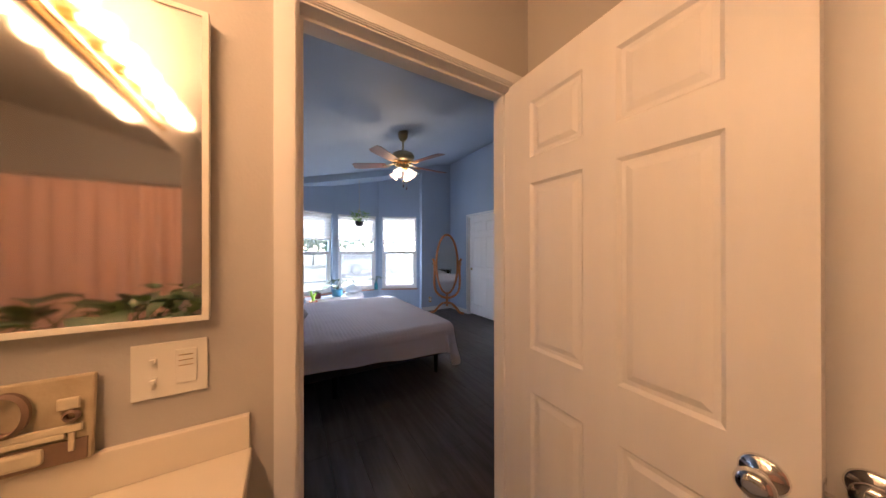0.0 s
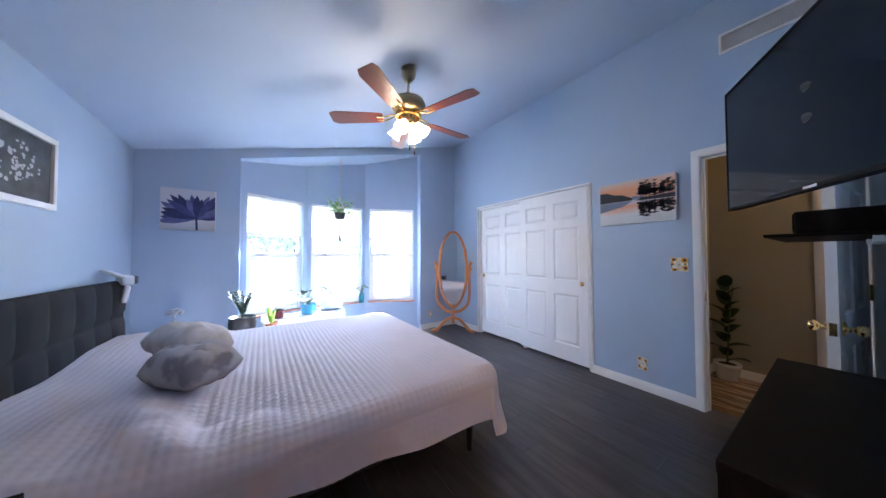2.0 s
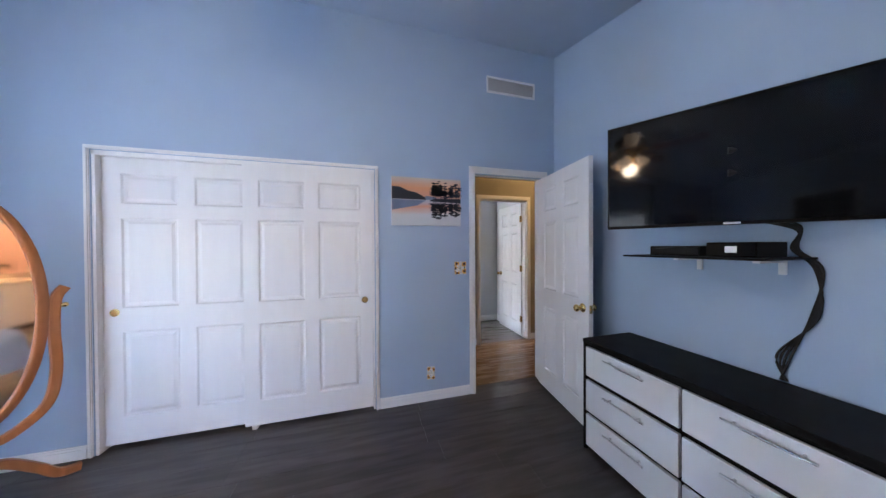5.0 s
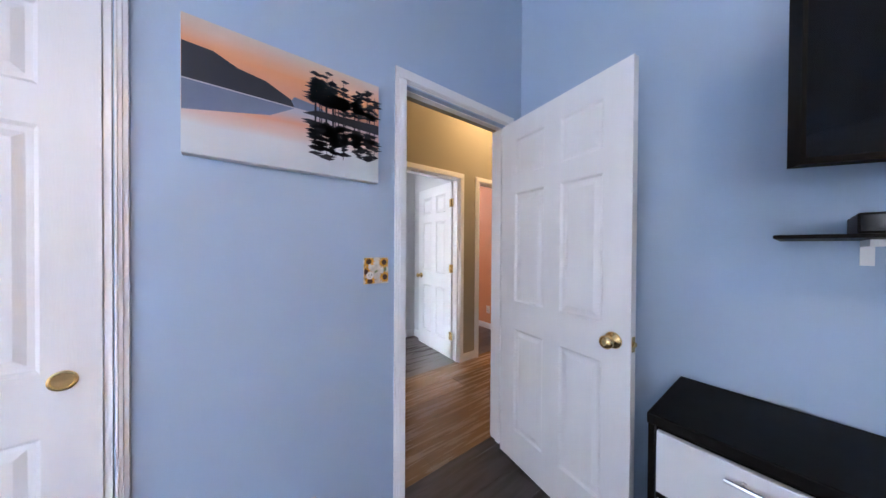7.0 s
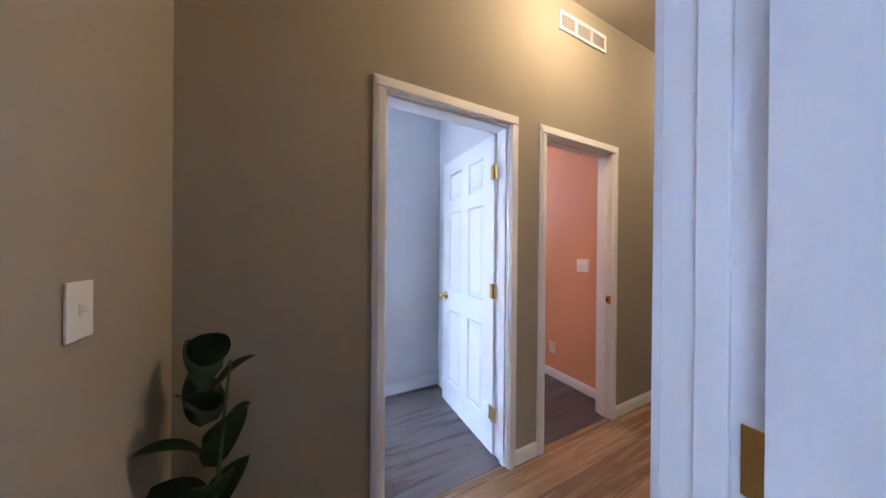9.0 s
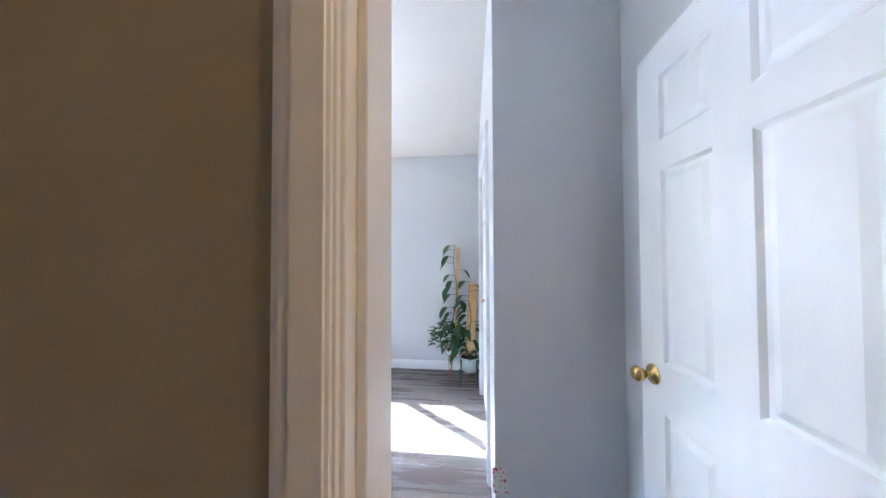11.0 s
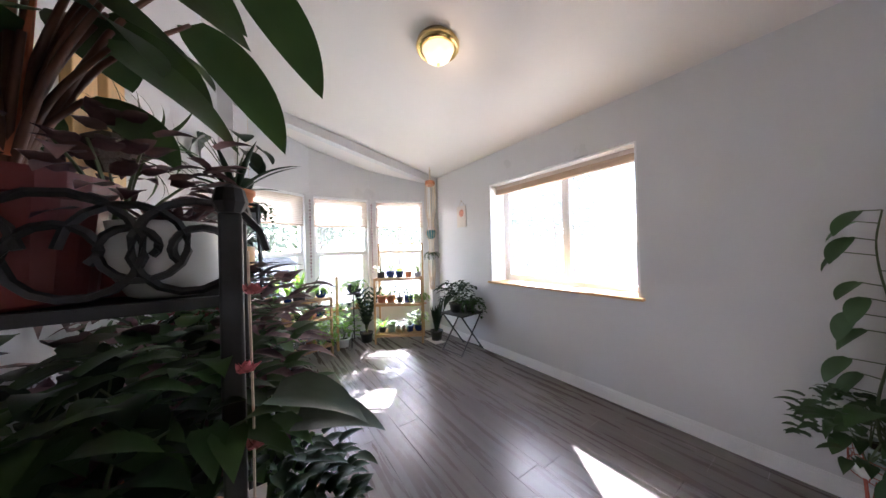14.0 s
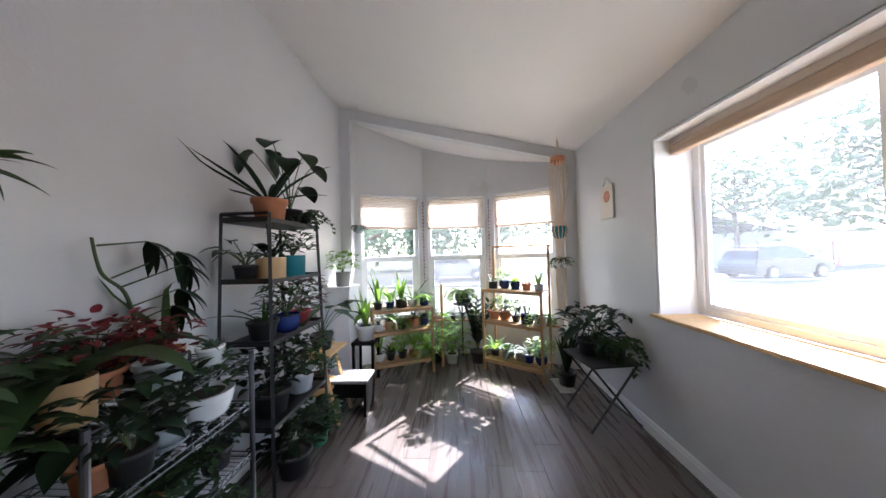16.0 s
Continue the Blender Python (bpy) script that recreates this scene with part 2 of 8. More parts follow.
SCREENING.node_tree.links.new(st3.outputs[0], st4.inputs[2])
SCREENING.node_tree.links.new(st4.outputs[0], sn["Material Output"].inputs[0])

# ---- mesh helpers ----


def obj(name, bm, material, parent=None, label="", smooth=False):
    me = bpy.data.meshes.new(name)
    bm.to_mesh(me)
    bm.free()
    me.materials.append(material)
    if smooth:
        me.polygons.foreach_set("use_smooth", [True] * len(me.polygons))
    ob = new(name, me)
    if parent:
        ob.parent = parent
        ob.matrix_parent_inverse = Matrix.Identity(4)
    if label:
        ob["label"] = label
    return ob


def part(name, bm, material, parent, label="", smooth=False):
    return obj(name, bm, material, parent, label, smooth)


def thing(name, place, label, category, group="", kind="", turn=0):
    e = new(name)
    e.empty_display_size = 0.05
    e.matrix_basis = pose(*place, 0, 0, turn)
    return tagged(e, label, category, group, kind)


def add_box(bm, a, b, m=None, bevel=0.0):
    vs = [bm.verts.new((x, y, z)) for x in (a[0], b[0]) for y in (a[1], b[1]) for z in (a[2], b[2])]
    fs = [bm.faces.new([vs[i] for i in f]) for f in ((0, 1, 3, 2), (4, 6, 7, 5), (0, 4, 5, 1), (2, 3, 7, 6), (0, 2, 6, 4), (1, 5, 7, 3))]
    if bevel:
        es = list({e for f in fs for e in f.edges})
        r = bmesh.ops.bevel(bm, geom=es, offset=bevel, segments=2, affect="EDGES", profile=0.5)
        vs = list({v for f in r["faces"] for v in f.verts} | {v for v in vs if v.is_valid})
    if m is not None:
        for v in vs:
            v.co = m @ v.co
    return vs


def box(a, b, bevel=0.0, m=None):
    bm = bmesh.new()
    add_box(bm, [min(p) for p in zip(a, b)], [max(p) for p in zip(a, b)], m, bevel)
    return bm


def boxes(*pairs, bevel=0.0):
    bm = bmesh.new()
    for a, b in pairs:
        add_box(bm, [min(p) for p in zip(a, b)], [max(p) for p in zip(a, b)], None, bevel)
    return bm


def add_lathe(bm, profile, seg=20, m=None):
    """A turned form about z from (radius, height) pairs."""
    rings = []
    for r, z in profile:
        rings.append([bm.verts.new((r * math.cos(2 * math.pi * k / seg), r * math.sin(2 * math.pi * k / seg), z)) for k in range(seg)])
    for a, b in zip(rings, rings[1:]):
        for k in range(seg):
            bm.faces.new((a[k], a[(k + 1) % seg], b[(k + 1) % seg], b[k]))
    bm.faces.new(rings[0][::-1])
    bm.faces.new(rings[-1])
    if m is not None:
        for r in rings:
            for v in r:
                v.co = m @ v.co


def lathe(profile, seg=20, m=None):
    bm = bmesh.new()
    add_lathe(bm, profile, seg, m)
    return bm


def add_tube(bm, pts, radius, seg=6, end=None):
    """A round bar along a line of points; end: radius at the far end."""
    pts = [Vector(p) for p in pts]
    rings = []
    n = len(pts)
    for i, p in enumerate(pts):
        d = (pts[min(i + 1, n - 1)] - pts[max(i - 1, 0)]).normalized()
        u = d.cross(Vector((0, 0, 1)))
        if u.length < 0.05:
            u = d.cross(Vector((0, 1, 0)))
        u.normalize()
        w = d.cross(u)
        r = radius if end is None else radius + (end - radius) * i / (n - 1)
        rings.append([bm.verts.new(p + (u * math.cos(2 * math.pi * k / seg) + w * math.sin(2 * math.pi * k / seg)) * r) for k in range(seg)])
    for a, b in zip(rings, rings[1:]):
        for k in range(seg):
            bm.faces.new((a[k], b[k], b[(k + 1) % seg], a[(k + 1) % seg]))
    bm.faces.new(rings[0])
    bm.faces.new(rings[-1][::-1])


def tube(pts, radius, seg=6, end=None):
    bm = bmesh.new()
    add_tube(bm, pts, radius, seg, end)
    return bm


def tubes(lines, radius, seg=6):
    bm = bmesh.new()
    for pts in lines:
        add_tube(bm, pts, radius, seg)
    return bm


def hexa(name, x0, x1, y0, y1, z0, top, material, label=""):
    """A wall block with a level or sloping foot and top: z0 and top are numbers or functions of x."""
    f0 = z0 if callable(z0) else (lambda x: z0)
    f1 = top if callable(top) else (lambda x: top)
    bm = bmesh.new()
    add_box(bm, (x0, y0, 0), (x1, y1, 1))
    for v in bm.verts:
        v.co.z = f1(v.co.x) if v.co.z > 0.5 else f0(v.co.x)
    return tagged(obj(name, bm, material), label, "wall" if name.startswith("wall") else "", kind="structure")


def poly_prism(pts, z0, z1):
    """An upright prism over a plan polygon; z0 and z1 may be functions of x."""
    f0 = z0 if callable(z0) else (lambda x: z0)
    f1 = z1 if callable(z1) else (lambda x: z1)
    bm = bmesh.new()
    lo = [bm.verts.new((x, y, f0(x))) for x, y in pts]
    hi = [bm.verts.new((x, y, f1(x))) for x, y in pts]
    bm.faces.new(lo[::-1])
    bm.faces.new(hi)
    for k in range(len(pts)):
        j = (k + 1) % len(pts)
        bm.faces.new((lo[k], lo[j], hi[j], hi[k]))
    bmesh.ops.recalc_face_normals(bm, faces=bm.faces)
    return bm


# ---- the shell ----
L, W = 4.28, 4.08


def zb(x):
    return 2.355 + 0.2315 * x


def zp(x):
    return 3.13 - 0.238 * (x - 5.34)


hexa("wall_head", -0.12, 0, -0.0, L + 0.12, 0, zb, BLUE, "light blue painted bedroom wall behind the bed")
hexa("wall_tv", 1.68, W, -0.055, 0, 0, zb, BLUE, "light blue painted bedroom wall behind the dresser")
hexa("wall_tv", 0, 0.835, -0.055, 0, 0, zb, BLUE, "light blue painted bedroom wall beside the bathroom door")
hexa("wall_tv", 0.835, 1.68, -0.055, 0, 2.05, zb, BLUE, "light blue painted wall over the bathroom door")
hexa("wall_closet", W, W + 0.055, 3.60, L + 0.12, 0, zb, BLUE, "light blue painted bedroom wall by the mirror")
hexa("wall_closet", W, W + 0.055, 0.88, 1.79, 0, zb, BLUE, "light blue painted wall between closet and hall door")
hexa("wall_closet", W, W + 0.055, 1.79, 3.60, 2.03, zb, BLUE, "light blue painted wall over the closet")
hexa("wall_closet", W, W + 0.055, 0.13, 0.88, 2.06, zb, BLUE, "light blue painted wall over the hall door")
hexa("wall_closet", W, W + 0.055, -0.055, 0.13, 0, zb, BLUE, "light blue painted wall at the corner by the hall door")
hexa("wall_window", 0, 0.877, L, L + 0.12, 0, zb, BLUE, "light blue painted bedroom wall beside the bay")
hexa("wall_window", 3.351, W, L, L + 0.12, 0, zb, BLUE, "light blue painted bedroom wall beside the bay")
hexa("wall_window", 0.877, 3.351, L, L + 0.12, lambda x: zb(x) - 0.12, zb, BLUE, "light blue painted header over the bay")
hexa("ceiling_bedroom", -0.12, W + 0.055, -0.055, L + 0.12, zb, lambda x: zb(x) + 0.15, BLUE_CEIL, "light blue sloping bedroom ceiling")
# closet carcass behind the sliding doors
hexa("wall_closet_back", 4.70, 4.76, 1.20, L + 0.12, 0, 3.3, BLUE)
hexa("wall_closet_side", W + 0.055, 4.70, 3.9, 3.96, 0, 3.3, BLUE)


def plan_facets(x0, x1, y, side):
    cx, hw = (x0 + x1) / 2, 0.44
    return [((x0, y + 0.10), (cx - hw, y + 0.50)), ((cx - hw, y + 0.50), (cx + hw, y + 0.50)), ((cx + hw, y + 0.50), (x1, y + 0.10))]


def bay(x0, x1, y, zc, paint, ceil, wtop, wbot, shade_z, shade_mat, room, stool):
    """A three-sided window bay: apron, head, corner posts, windows, ceiling and floor pan."""
    facets = plan_facets(x0, x1, y, 1)
    head = lambda x: zc(x) - 0.12
    for n, ((ax, ay), (bx, by)) in enumerate(facets):
        d = Vector((bx - ax, by - ay, 0))
        length = d.length
        d.normalize()
        out = Vector((-d.y, d.x, 0))
        if out.y < 0:
            out = -out
        g = 0.07 if n != 1 else 0.05
        u0, u1 = g, length - g

        def quad(ua, ub, z0, z1, t0, t1):
            p = [Vector((ax, ay, 0)) + d * u + out * t for u, t in ((ua, t0), (ub, t0), (ub, t1), (ua, t1))]
            return poly_prism([(q.x, q.y) for q in p], z0, z1)
        tag = lambda o: tagged(o, "painted %s bay wall panel round a window" % room, "wall", kind="structure")
        tag(obj("wall_bay", quad(-0.03, length + 0.03, 0, wbot, 0, 0.12), paint))
        tag(obj("wall_bay", quad(-0.03, length + 0.03, wtop, lambda x: zc(x) + 0.1, 0, 0.12), paint))
        tag(obj("wall_bay", quad(-0.03, u0, wbot, wtop, 0, 0.12), paint))
        tag(obj("wall_bay", quad(u1, length + 0.03, wbot, wtop, 0, 0.12), paint))
        w = thing("window_bay", (ax, ay, wbot), "white vinyl single-hung window with a raised pleated shade", "window", kind="structure", turn=math.degrees(math.atan2(d.y, d.x)))
        h, f = wtop - wbot, 0.045
        ww = u1 - u0
        s = u0
        part("window_frame", boxes(((s, 0.05, 0), (s + f, 0.11, h)), ((s + ww - f, 0.05, 0), (s + ww, 0.11, h)), ((s + f, 0.05, 0), (s + ww - f, 0.11, f)), ((s + f, 0.05, h - f), (s + ww - f, 0.11, h)), bevel=0.006), VINYL, w)
        mid = h * 0.5
        part("meeting_rail", box((s + f, 0.045, mid - 0.03), (s + ww - f, 0.10, mid + 0.03), 0.006), VINYL, w)
        part("sash", boxes(((s + f, 0.06, f), (s + f + 0.03, 0.095, mid - 0.03)), ((s + ww - f - 0.03, 0.06, f), (s + ww - f, 0.095, mid - 0.03)), ((s + f + 0.03, 0.06, f), (s + ww - f - 0.03, 0.095, f + 0.035))), VINYL, w)
        for za, zz in ((f, mid), (mid, h - f)):
            pane = part("pane", box((s + f, 0.078, za), (s + ww - f, 0.082, zz)), HAZED, w)
            pane.visible_shadow = False
        if room != "grey" or n != 2:
            part("insect_screen", box((s + f, 0.102, f), (s + ww - f, 0.1035, mid)), SCREENING, w, "fine grey insect screen")
        part("window_stool", box((s - 0.02, -0.035, -0.022), (s + ww + 0.02, 0.055, 0.0), 0.005), stool, w, "thin stained wooden window stool")
        # pleated shade
        bm = bmesh.new()
        top, low = h - 0.005, shade_z - wbot
        k = 16
        rows = []
        for i in range(k * 2 + 1):
            z = top - 0.03 - (top - 0.03 - low) * i / (k * 2)
            yy = 0.030 + (0.008 if i % 2 else -0.004)
            rows.append([bm.verts.new((s + 0.008, yy, z)), bm.verts.new((s + ww - 0.008, yy, z))])
        for p, q in zip(rows, rows[1:]):
            bm.faces.new((p[0], p[1], q[1], q[0]))
        part("shade_cloth", bm, shade_mat, w, "pleated shade cloth glowing with daylight")
        part("shade_headrail", box((s + 0.006, 0.008, h - 0.035), (s + ww - 0.006, 0.045, h - 0.002), 0.004), VINYL, w)
        part("shade_bottom_rail", box((s + 0.006, 0.016, low - 0.022), (s + ww - 0.006, 0.044, low), 0.005), VINYL if shade_mat is SHADE else SHADE_WARM, w)
    for xx in (x0, x1):
        s = -0.12 if xx == x0 else 0.12
        tagged(obj("wall_bay_return", box((xx, y + 0.12, 0), (xx + s, y + 0.22, zc(xx) + 0.1)), paint), "painted return at the side of the bay", "wall", kind="structure")
    f = facets
    pts = [(x0 - 0.1, y + 0.12), (x1 + 0.1, y + 0.12), (x1 + 0.1, y + 0.22), (f[1][1][0] + 0.05, y + 0.65), (f[1][0][0] - 0.05, y + 0.65), (x0 - 0.1, y + 0.22)]
    tagged(obj("ceiling_bay", poly_prism(pts, head, lambda x: zc(x) + 0.15), ceil), "sloping painted ceiling of the bay", "ceiling", kind="structure")


bay(0.877, 3.351, L, zb, BLUE, BLUE_CEIL, 2.06, 0.49, 1.55, SHADE, "blue", SILLWOOD)
bay(5.47, 7.95, 4.13, zp, GREY, GREY_CEIL, 2.12, 0.46, 1.70, SHADE_WARM, "grey", SILLWOOD)

# bathroom shell
hexa("wall_bath_door", 1.68, 1.80, -0.11, -0.058, 0, 2.75, BATH, "beige grey bathroom wall beside the door")
hexa("wall_bath_door", 0.0, 0.835, -0.11, -0.058, 0, 2.75, BATH, "beige grey bathroom wall with mirror and switches")
hexa("wall_bath_door", 0.835, 1.68, -0.11, -0.058, 2.05, 2.75, BATH, "beige grey bathroom wall over the door")
hexa("wall_bath_left", 0.03, 0.15, -3.4, -0.11, 0, 2.75, BATH, "beige grey bathroom wall behind the vanity")
hexa("wall_bath_right", 1.76, 1.86, -3.4, -0.11, 0, 2.75, BATH, "beige grey bathroom wall behind the open door")
hexa("wall_bath_back", 0.03, 1.86, -3.5, -3.4, 0, 2.75, BATH, "beige grey bathroom wall behind the tub")
hexa("ceiling_bath", 0.03, 1.86, -3.5, -0.058, lambda x: zb(x) - 0.06, 2.95, BATH, "beige grey bathroom ceiling")
hexa("floor_bath", 0.03, 1.86, -3.5, -0.06, -0.1, 0.0, TILE, "dull vinyl bathroom floor")

# hall shell
HX = 5.21
hexa("wall_hall_bed", 4.137, 4.19, 0.88, 1.06, 0, 3.02, TAN, "tan painted hall wall beside the bedroom door")
hexa("wall_hall_bed", 4.137, 4.19, 0.13, 0.88, 2.06, 3.02, TAN, "tan painted hall wall over the bedroom door")
hexa("wall_hall_bed", 4.137, 4.19, -6.0, 0.13, 0, 3.02, TAN, "tan painted hall wall")
hexa("wall_hall_end", 4.137, 5.265, 1.06, 1.16, 0, 3.02, TAN, "tan painted end wall of the hall with a light switch")
hexa("wall_hall_doors", HX, HX + 0.055, 0.335, 1.06, 0, 3.02, TAN, "tan painted hall wall beside the open door")
hexa("wall_hall_doors", HX, HX + 0.055, -0.43, 0.335, 2.05, 3.02, TAN, "tan painted hall wall over a door")
hexa("wall_hall_doors", HX, HX + 0.055, -0.71, -0.43, 0, 3.02, TAN, "tan painted hall wall between two doors")
hexa("wall_hall_doors", HX, HX + 0.055, -1.45, -0.71, 2.05, 3.02, TAN, "tan painted hall wall over a door")
hexa("wall_hall_doors", HX, HX + 0.055, -4.5, -1.45, 0, 3.02, TAN, "long tan painted hall wall")
hexa("wall_hall_far", 4.137, 7.0, -6.1, -6.0, 0, 3.02, TAN, "tan painted wall at the far end of the hall")
hexa("wall_hall_side", 6.9, 7.0, -6.0, -4.6, 0, 3.02, BATH, "pale grey wall past the hall")
hexa("wall_hall_corner", HX + 0.055, 6.9, -4.6, -4.5, 0, 3.02, TAN, "tan painted return wall at the end of the hall")
hexa("ceiling_hall", 4.137, HX + 0.055, -6.1, 1.16, 3.02, 3.12, TAN_CEIL, "tan hall ceiling")
hexa("ceiling_hall", HX + 0.055, 7.0, -6.1, -4.5, 3.02, 3.12, TAN_CEIL, "tan hall ceiling")

# peach room shell
hexa("wall_peach", HX + 0.055, 8.4, -1.68, -1.62, 0, 2.9, PEACH, "peach painted wall with switch and outlet")
hexa("wall_peach", 8.4, 8.5, -1.68, -0.56, 0, 2.9, PEACH, "peach painted far wall")
hexa("wall_peach", HX + 0.057, 8.4, -0.62, -0.56, 0, 2.9, PEACH, "peach painted side wall")
hexa("wall_peach", HX + 0.057, HX + 0.11, -0.71, -0.62, 0, 2.9, PEACH, "peach painted wall by the door")
hexa("wall_peach", HX + 0.057, HX + 0.11, -1.62, -1.45, 0, 2.9, PEACH, "peach painted wall by the door")
hexa("ceiling_peach", HX + 0.055, 8.5, -1.76, -0.56, 2.9, 3.0, PEACH, "peach room ceiling")

# plant room shell
PX, PR, PY = 5.34, 8.09, 4.13
hexa("wall_plant_left", PX - 0.073, PX, 0.335, PY + 0.12, 0, zp, GREY, "pale grey plant room wall behind the shelves")
hexa("wall_plant_left", PX - 0.073, PX, -0.43, 0.335, 2.05, zp, GREY, "pale grey wall over the plant room door")
hexa("wall_plant_left", PX - 0.073, PX, -0.56, -0.43, 0, zp, GREY, "pale grey wall behind the open door")
hexa("wall_vestibule", PX - 0.07, 6.36, -0.56, -0.50, 0, zp, GREY, "pale grey entry wall behind the open door")
hexa("wall_vestibule", 6.299, 6.36, -0.50, 0.097, 0, zp, GREY, "pale grey wall facing the plant room door")
hexa("wall_plant_closet", 6.36, 6.62, 0.03, 0.097, 0, zp, GREY, "pale grey wall beside the closet")
hexa("wall_plant_closet", 7.55, PR + 0.06, 0.03, 0.097, 0, zp, GREY, "pale grey wall beside the closet")
hexa("wall_plant_closet", 6.62, 7.55, 0.03, 0.097, 2.05, zp, GREY, "pale grey wall over the closet")
hexa("wall_plant_closet_back", 6.36, PR + 0.06, -0.80, -0.74, 0, 2.7, GREY)
DEEP = 0.30
hexa("wall_plant_right", PR, PR + DEEP + 0.06, 0.03, 1.33, 0, zp, GREY, "pale grey plant room wall")
hexa("wall_plant_right", PR, PR + DEEP + 0.06, 2.94, PY + 0.12, 0, zp, GREY, "pale grey plant room wall")
hexa("wall_plant_right", PR, PR + DEEP + 0.06, 1.33, 2.94, 0, 0.87, GREY, "pale grey wall under the side window")
hexa("wall_plant_right", PR, PR + DEEP + 0.06, 1.33, 2.94, 2.105, zp, GREY, "pale grey wall over the side window")
hexa("wall_plant_window", PX, 5.47, PY, PY + 0.12, 0, zp, GREY, "pale grey wall beside the bay")
hexa("wall_plant_window", 7.95, PR, PY, PY + 0.12, 0, zp, GREY, "pale grey wall beside the bay")
hexa("wall_plant_window", 5.47, 7.95, PY, PY + 0.12, lambda x: zp(x) - 0.12, zp, GREY, "pale grey header over the bay")
hexa("ceiling_plant", PX - 0.073, PR + DEEP + 0.06, -0.85, PY + 0.12, zp, lambda x: zp(x) + 0.15, GREY_CEIL, "pale sloping plant room ceiling")


# ---- floors of planks ----


def plank_floor(name, x0, x1, y0, y1, material, label, width=0.18, length=1.22, sub=None):
    base = tagged(obj(name, box((x0, y0, -0.09), (x1, y1, -0.008)), sub or RUBBER), label, "floor", kind="structure")
    x, row = x0, 0
    rng = random.Random(len(name))
    while x < x1 - 0.01:
        xe = min(x + width, x1)
        y = y0 - rng.random() * length
        while y < y1:
            a, b = max(y, y0), min(y + length, y1)
            if b - a > 0.03:
                bm = bmesh.new()
                g = 0.0005
                top = [(x + g, a + g), (xe - g, a + g), (xe - g, b - g), (x + g, b - g)]
                lo = [bm.verts.new((px, py, -0.012)) for px, py in top]
                mi = [bm.verts.new((px, py, -0.0015)) for px, py in top]
                hi = [bm.verts.new((px + (0.0008 if k in (0, 3) else -0.0008), py + (0.0008 if k < 2 else -0.0008), 0)) for k, (px, py) in enumerate(top)]
                for p, q in ((lo, mi), (mi, hi)):
                    for k in range(4):
                        bm.faces.new((p[k], p[(k + 1) % 4], q[(k + 1) % 4], q[k]))
                bm.faces.new(hi)
                part("plank", bm, material, base)
            y += length
        x = xe
        row += 1
    return base

# ---- trims, doors, plates ----


def casing(axis, face, a, b, top, out, width=0.062, low=0.0):
    """Stepped door casing on a wall face: axis 'x' means the wall stands at x = face. out: +1 or -1, the side it stands proud."""
    a, b, top, width = a - 0.005, b + 0.005, top + 0.005, width - 0.005
    ob = thing("trim_casing", (0, 0, 0), "white painted stepped door casing", "trim", kind="structure")
    for nm, u0, u1, z0, z1 in (("casing_leg", a - width, a, low, top), ("casing_leg", b, b + width, low, top), ("casing_head", a - width, b + width, top, top + width)):
        bm = bmesh.new()
        steps = ((0, 0.011, 0.0), (0.011, 0.016, 0.010), (0.016, 0.020, 0.022))
        for t0, t1, s in steps:
            if nm == "casing_leg":
                q = ((u0 + (s if u1 == a else s * 0.3), u1 - (s * 0.3 if u1 == a else s)), (z0, z1))
            else:
                q = ((u0 + s * 0.6, u1 - s * 0.6), (z0 + s * 0.3, z1 - s))
            lo, hi = (face + out * t0, face + out * t1) if out > 0 else (face + out * t1, face + out * t0)
            if axis == "x":
                add_box(bm, (lo, q[0][0], q[1][0]), (hi, q[0][1], q[1][1]))
            else:
                add_box(bm, (q[0][0], lo, q[1][0]), (q[0][1], hi, q[1][1]))
        part(nm, bm, WHITE, ob)
    return ob


def jamb(axis, f0, f1, a, b, top, stop=None):
    """Door lining through a wall from face f0 to f1, with a stop bead."""
    ob = thing("trim_jamb", (0, 0, 0), "white painted door lining with a stop bead", "trim", kind="structure")
    t = 0.018
    rows = [((a - t, a), (0, top)), ((b, b + t), (0, top)), ((a - t, b + t), (top, top + t))]
    s = stop if stop is not None else (f0 + f1) / 2
    beads = [((a, a + 0.011), (0, top)), ((b - 0.011, b), (0, top)), ((a, b), (top - 0.011, top))]
    for nm, rs, u, v in (("lining", rows, f0 - 0.004, f1 + 0.004), ("stop_bead", beads, s - 0.018, s + 0.018)):
        for (p, q), (z0, z1) in rs:
            part(nm, box((u, p, z0), (v, q, z1), 0.002) if axis == "x" else box((p, u, z0), (q, v, z1), 0.002), WHITE, ob)
    return ob


def knob(parent, x, z, t, material, both=True, radius=0.027):
    prof = [(0.034, 0), (0.034, 0.004), (0.030, 0.008), (0.013, 0.012), (0.011, 0.030), (0.020, 0.036), (radius, 0.048), (radius, 0.056), (radius * 0.75, 0.066), (0.008, 0.068)]
    part("door_knob", lathe(prof, 24, pose(x, 0, z, -90)), material, parent, "round polished metal knob", True)
    if both:
        part("door_knob", lathe(prof, 24, pose(x, -t, z, 90)), material, parent, "round polished metal knob", True)
    return parent


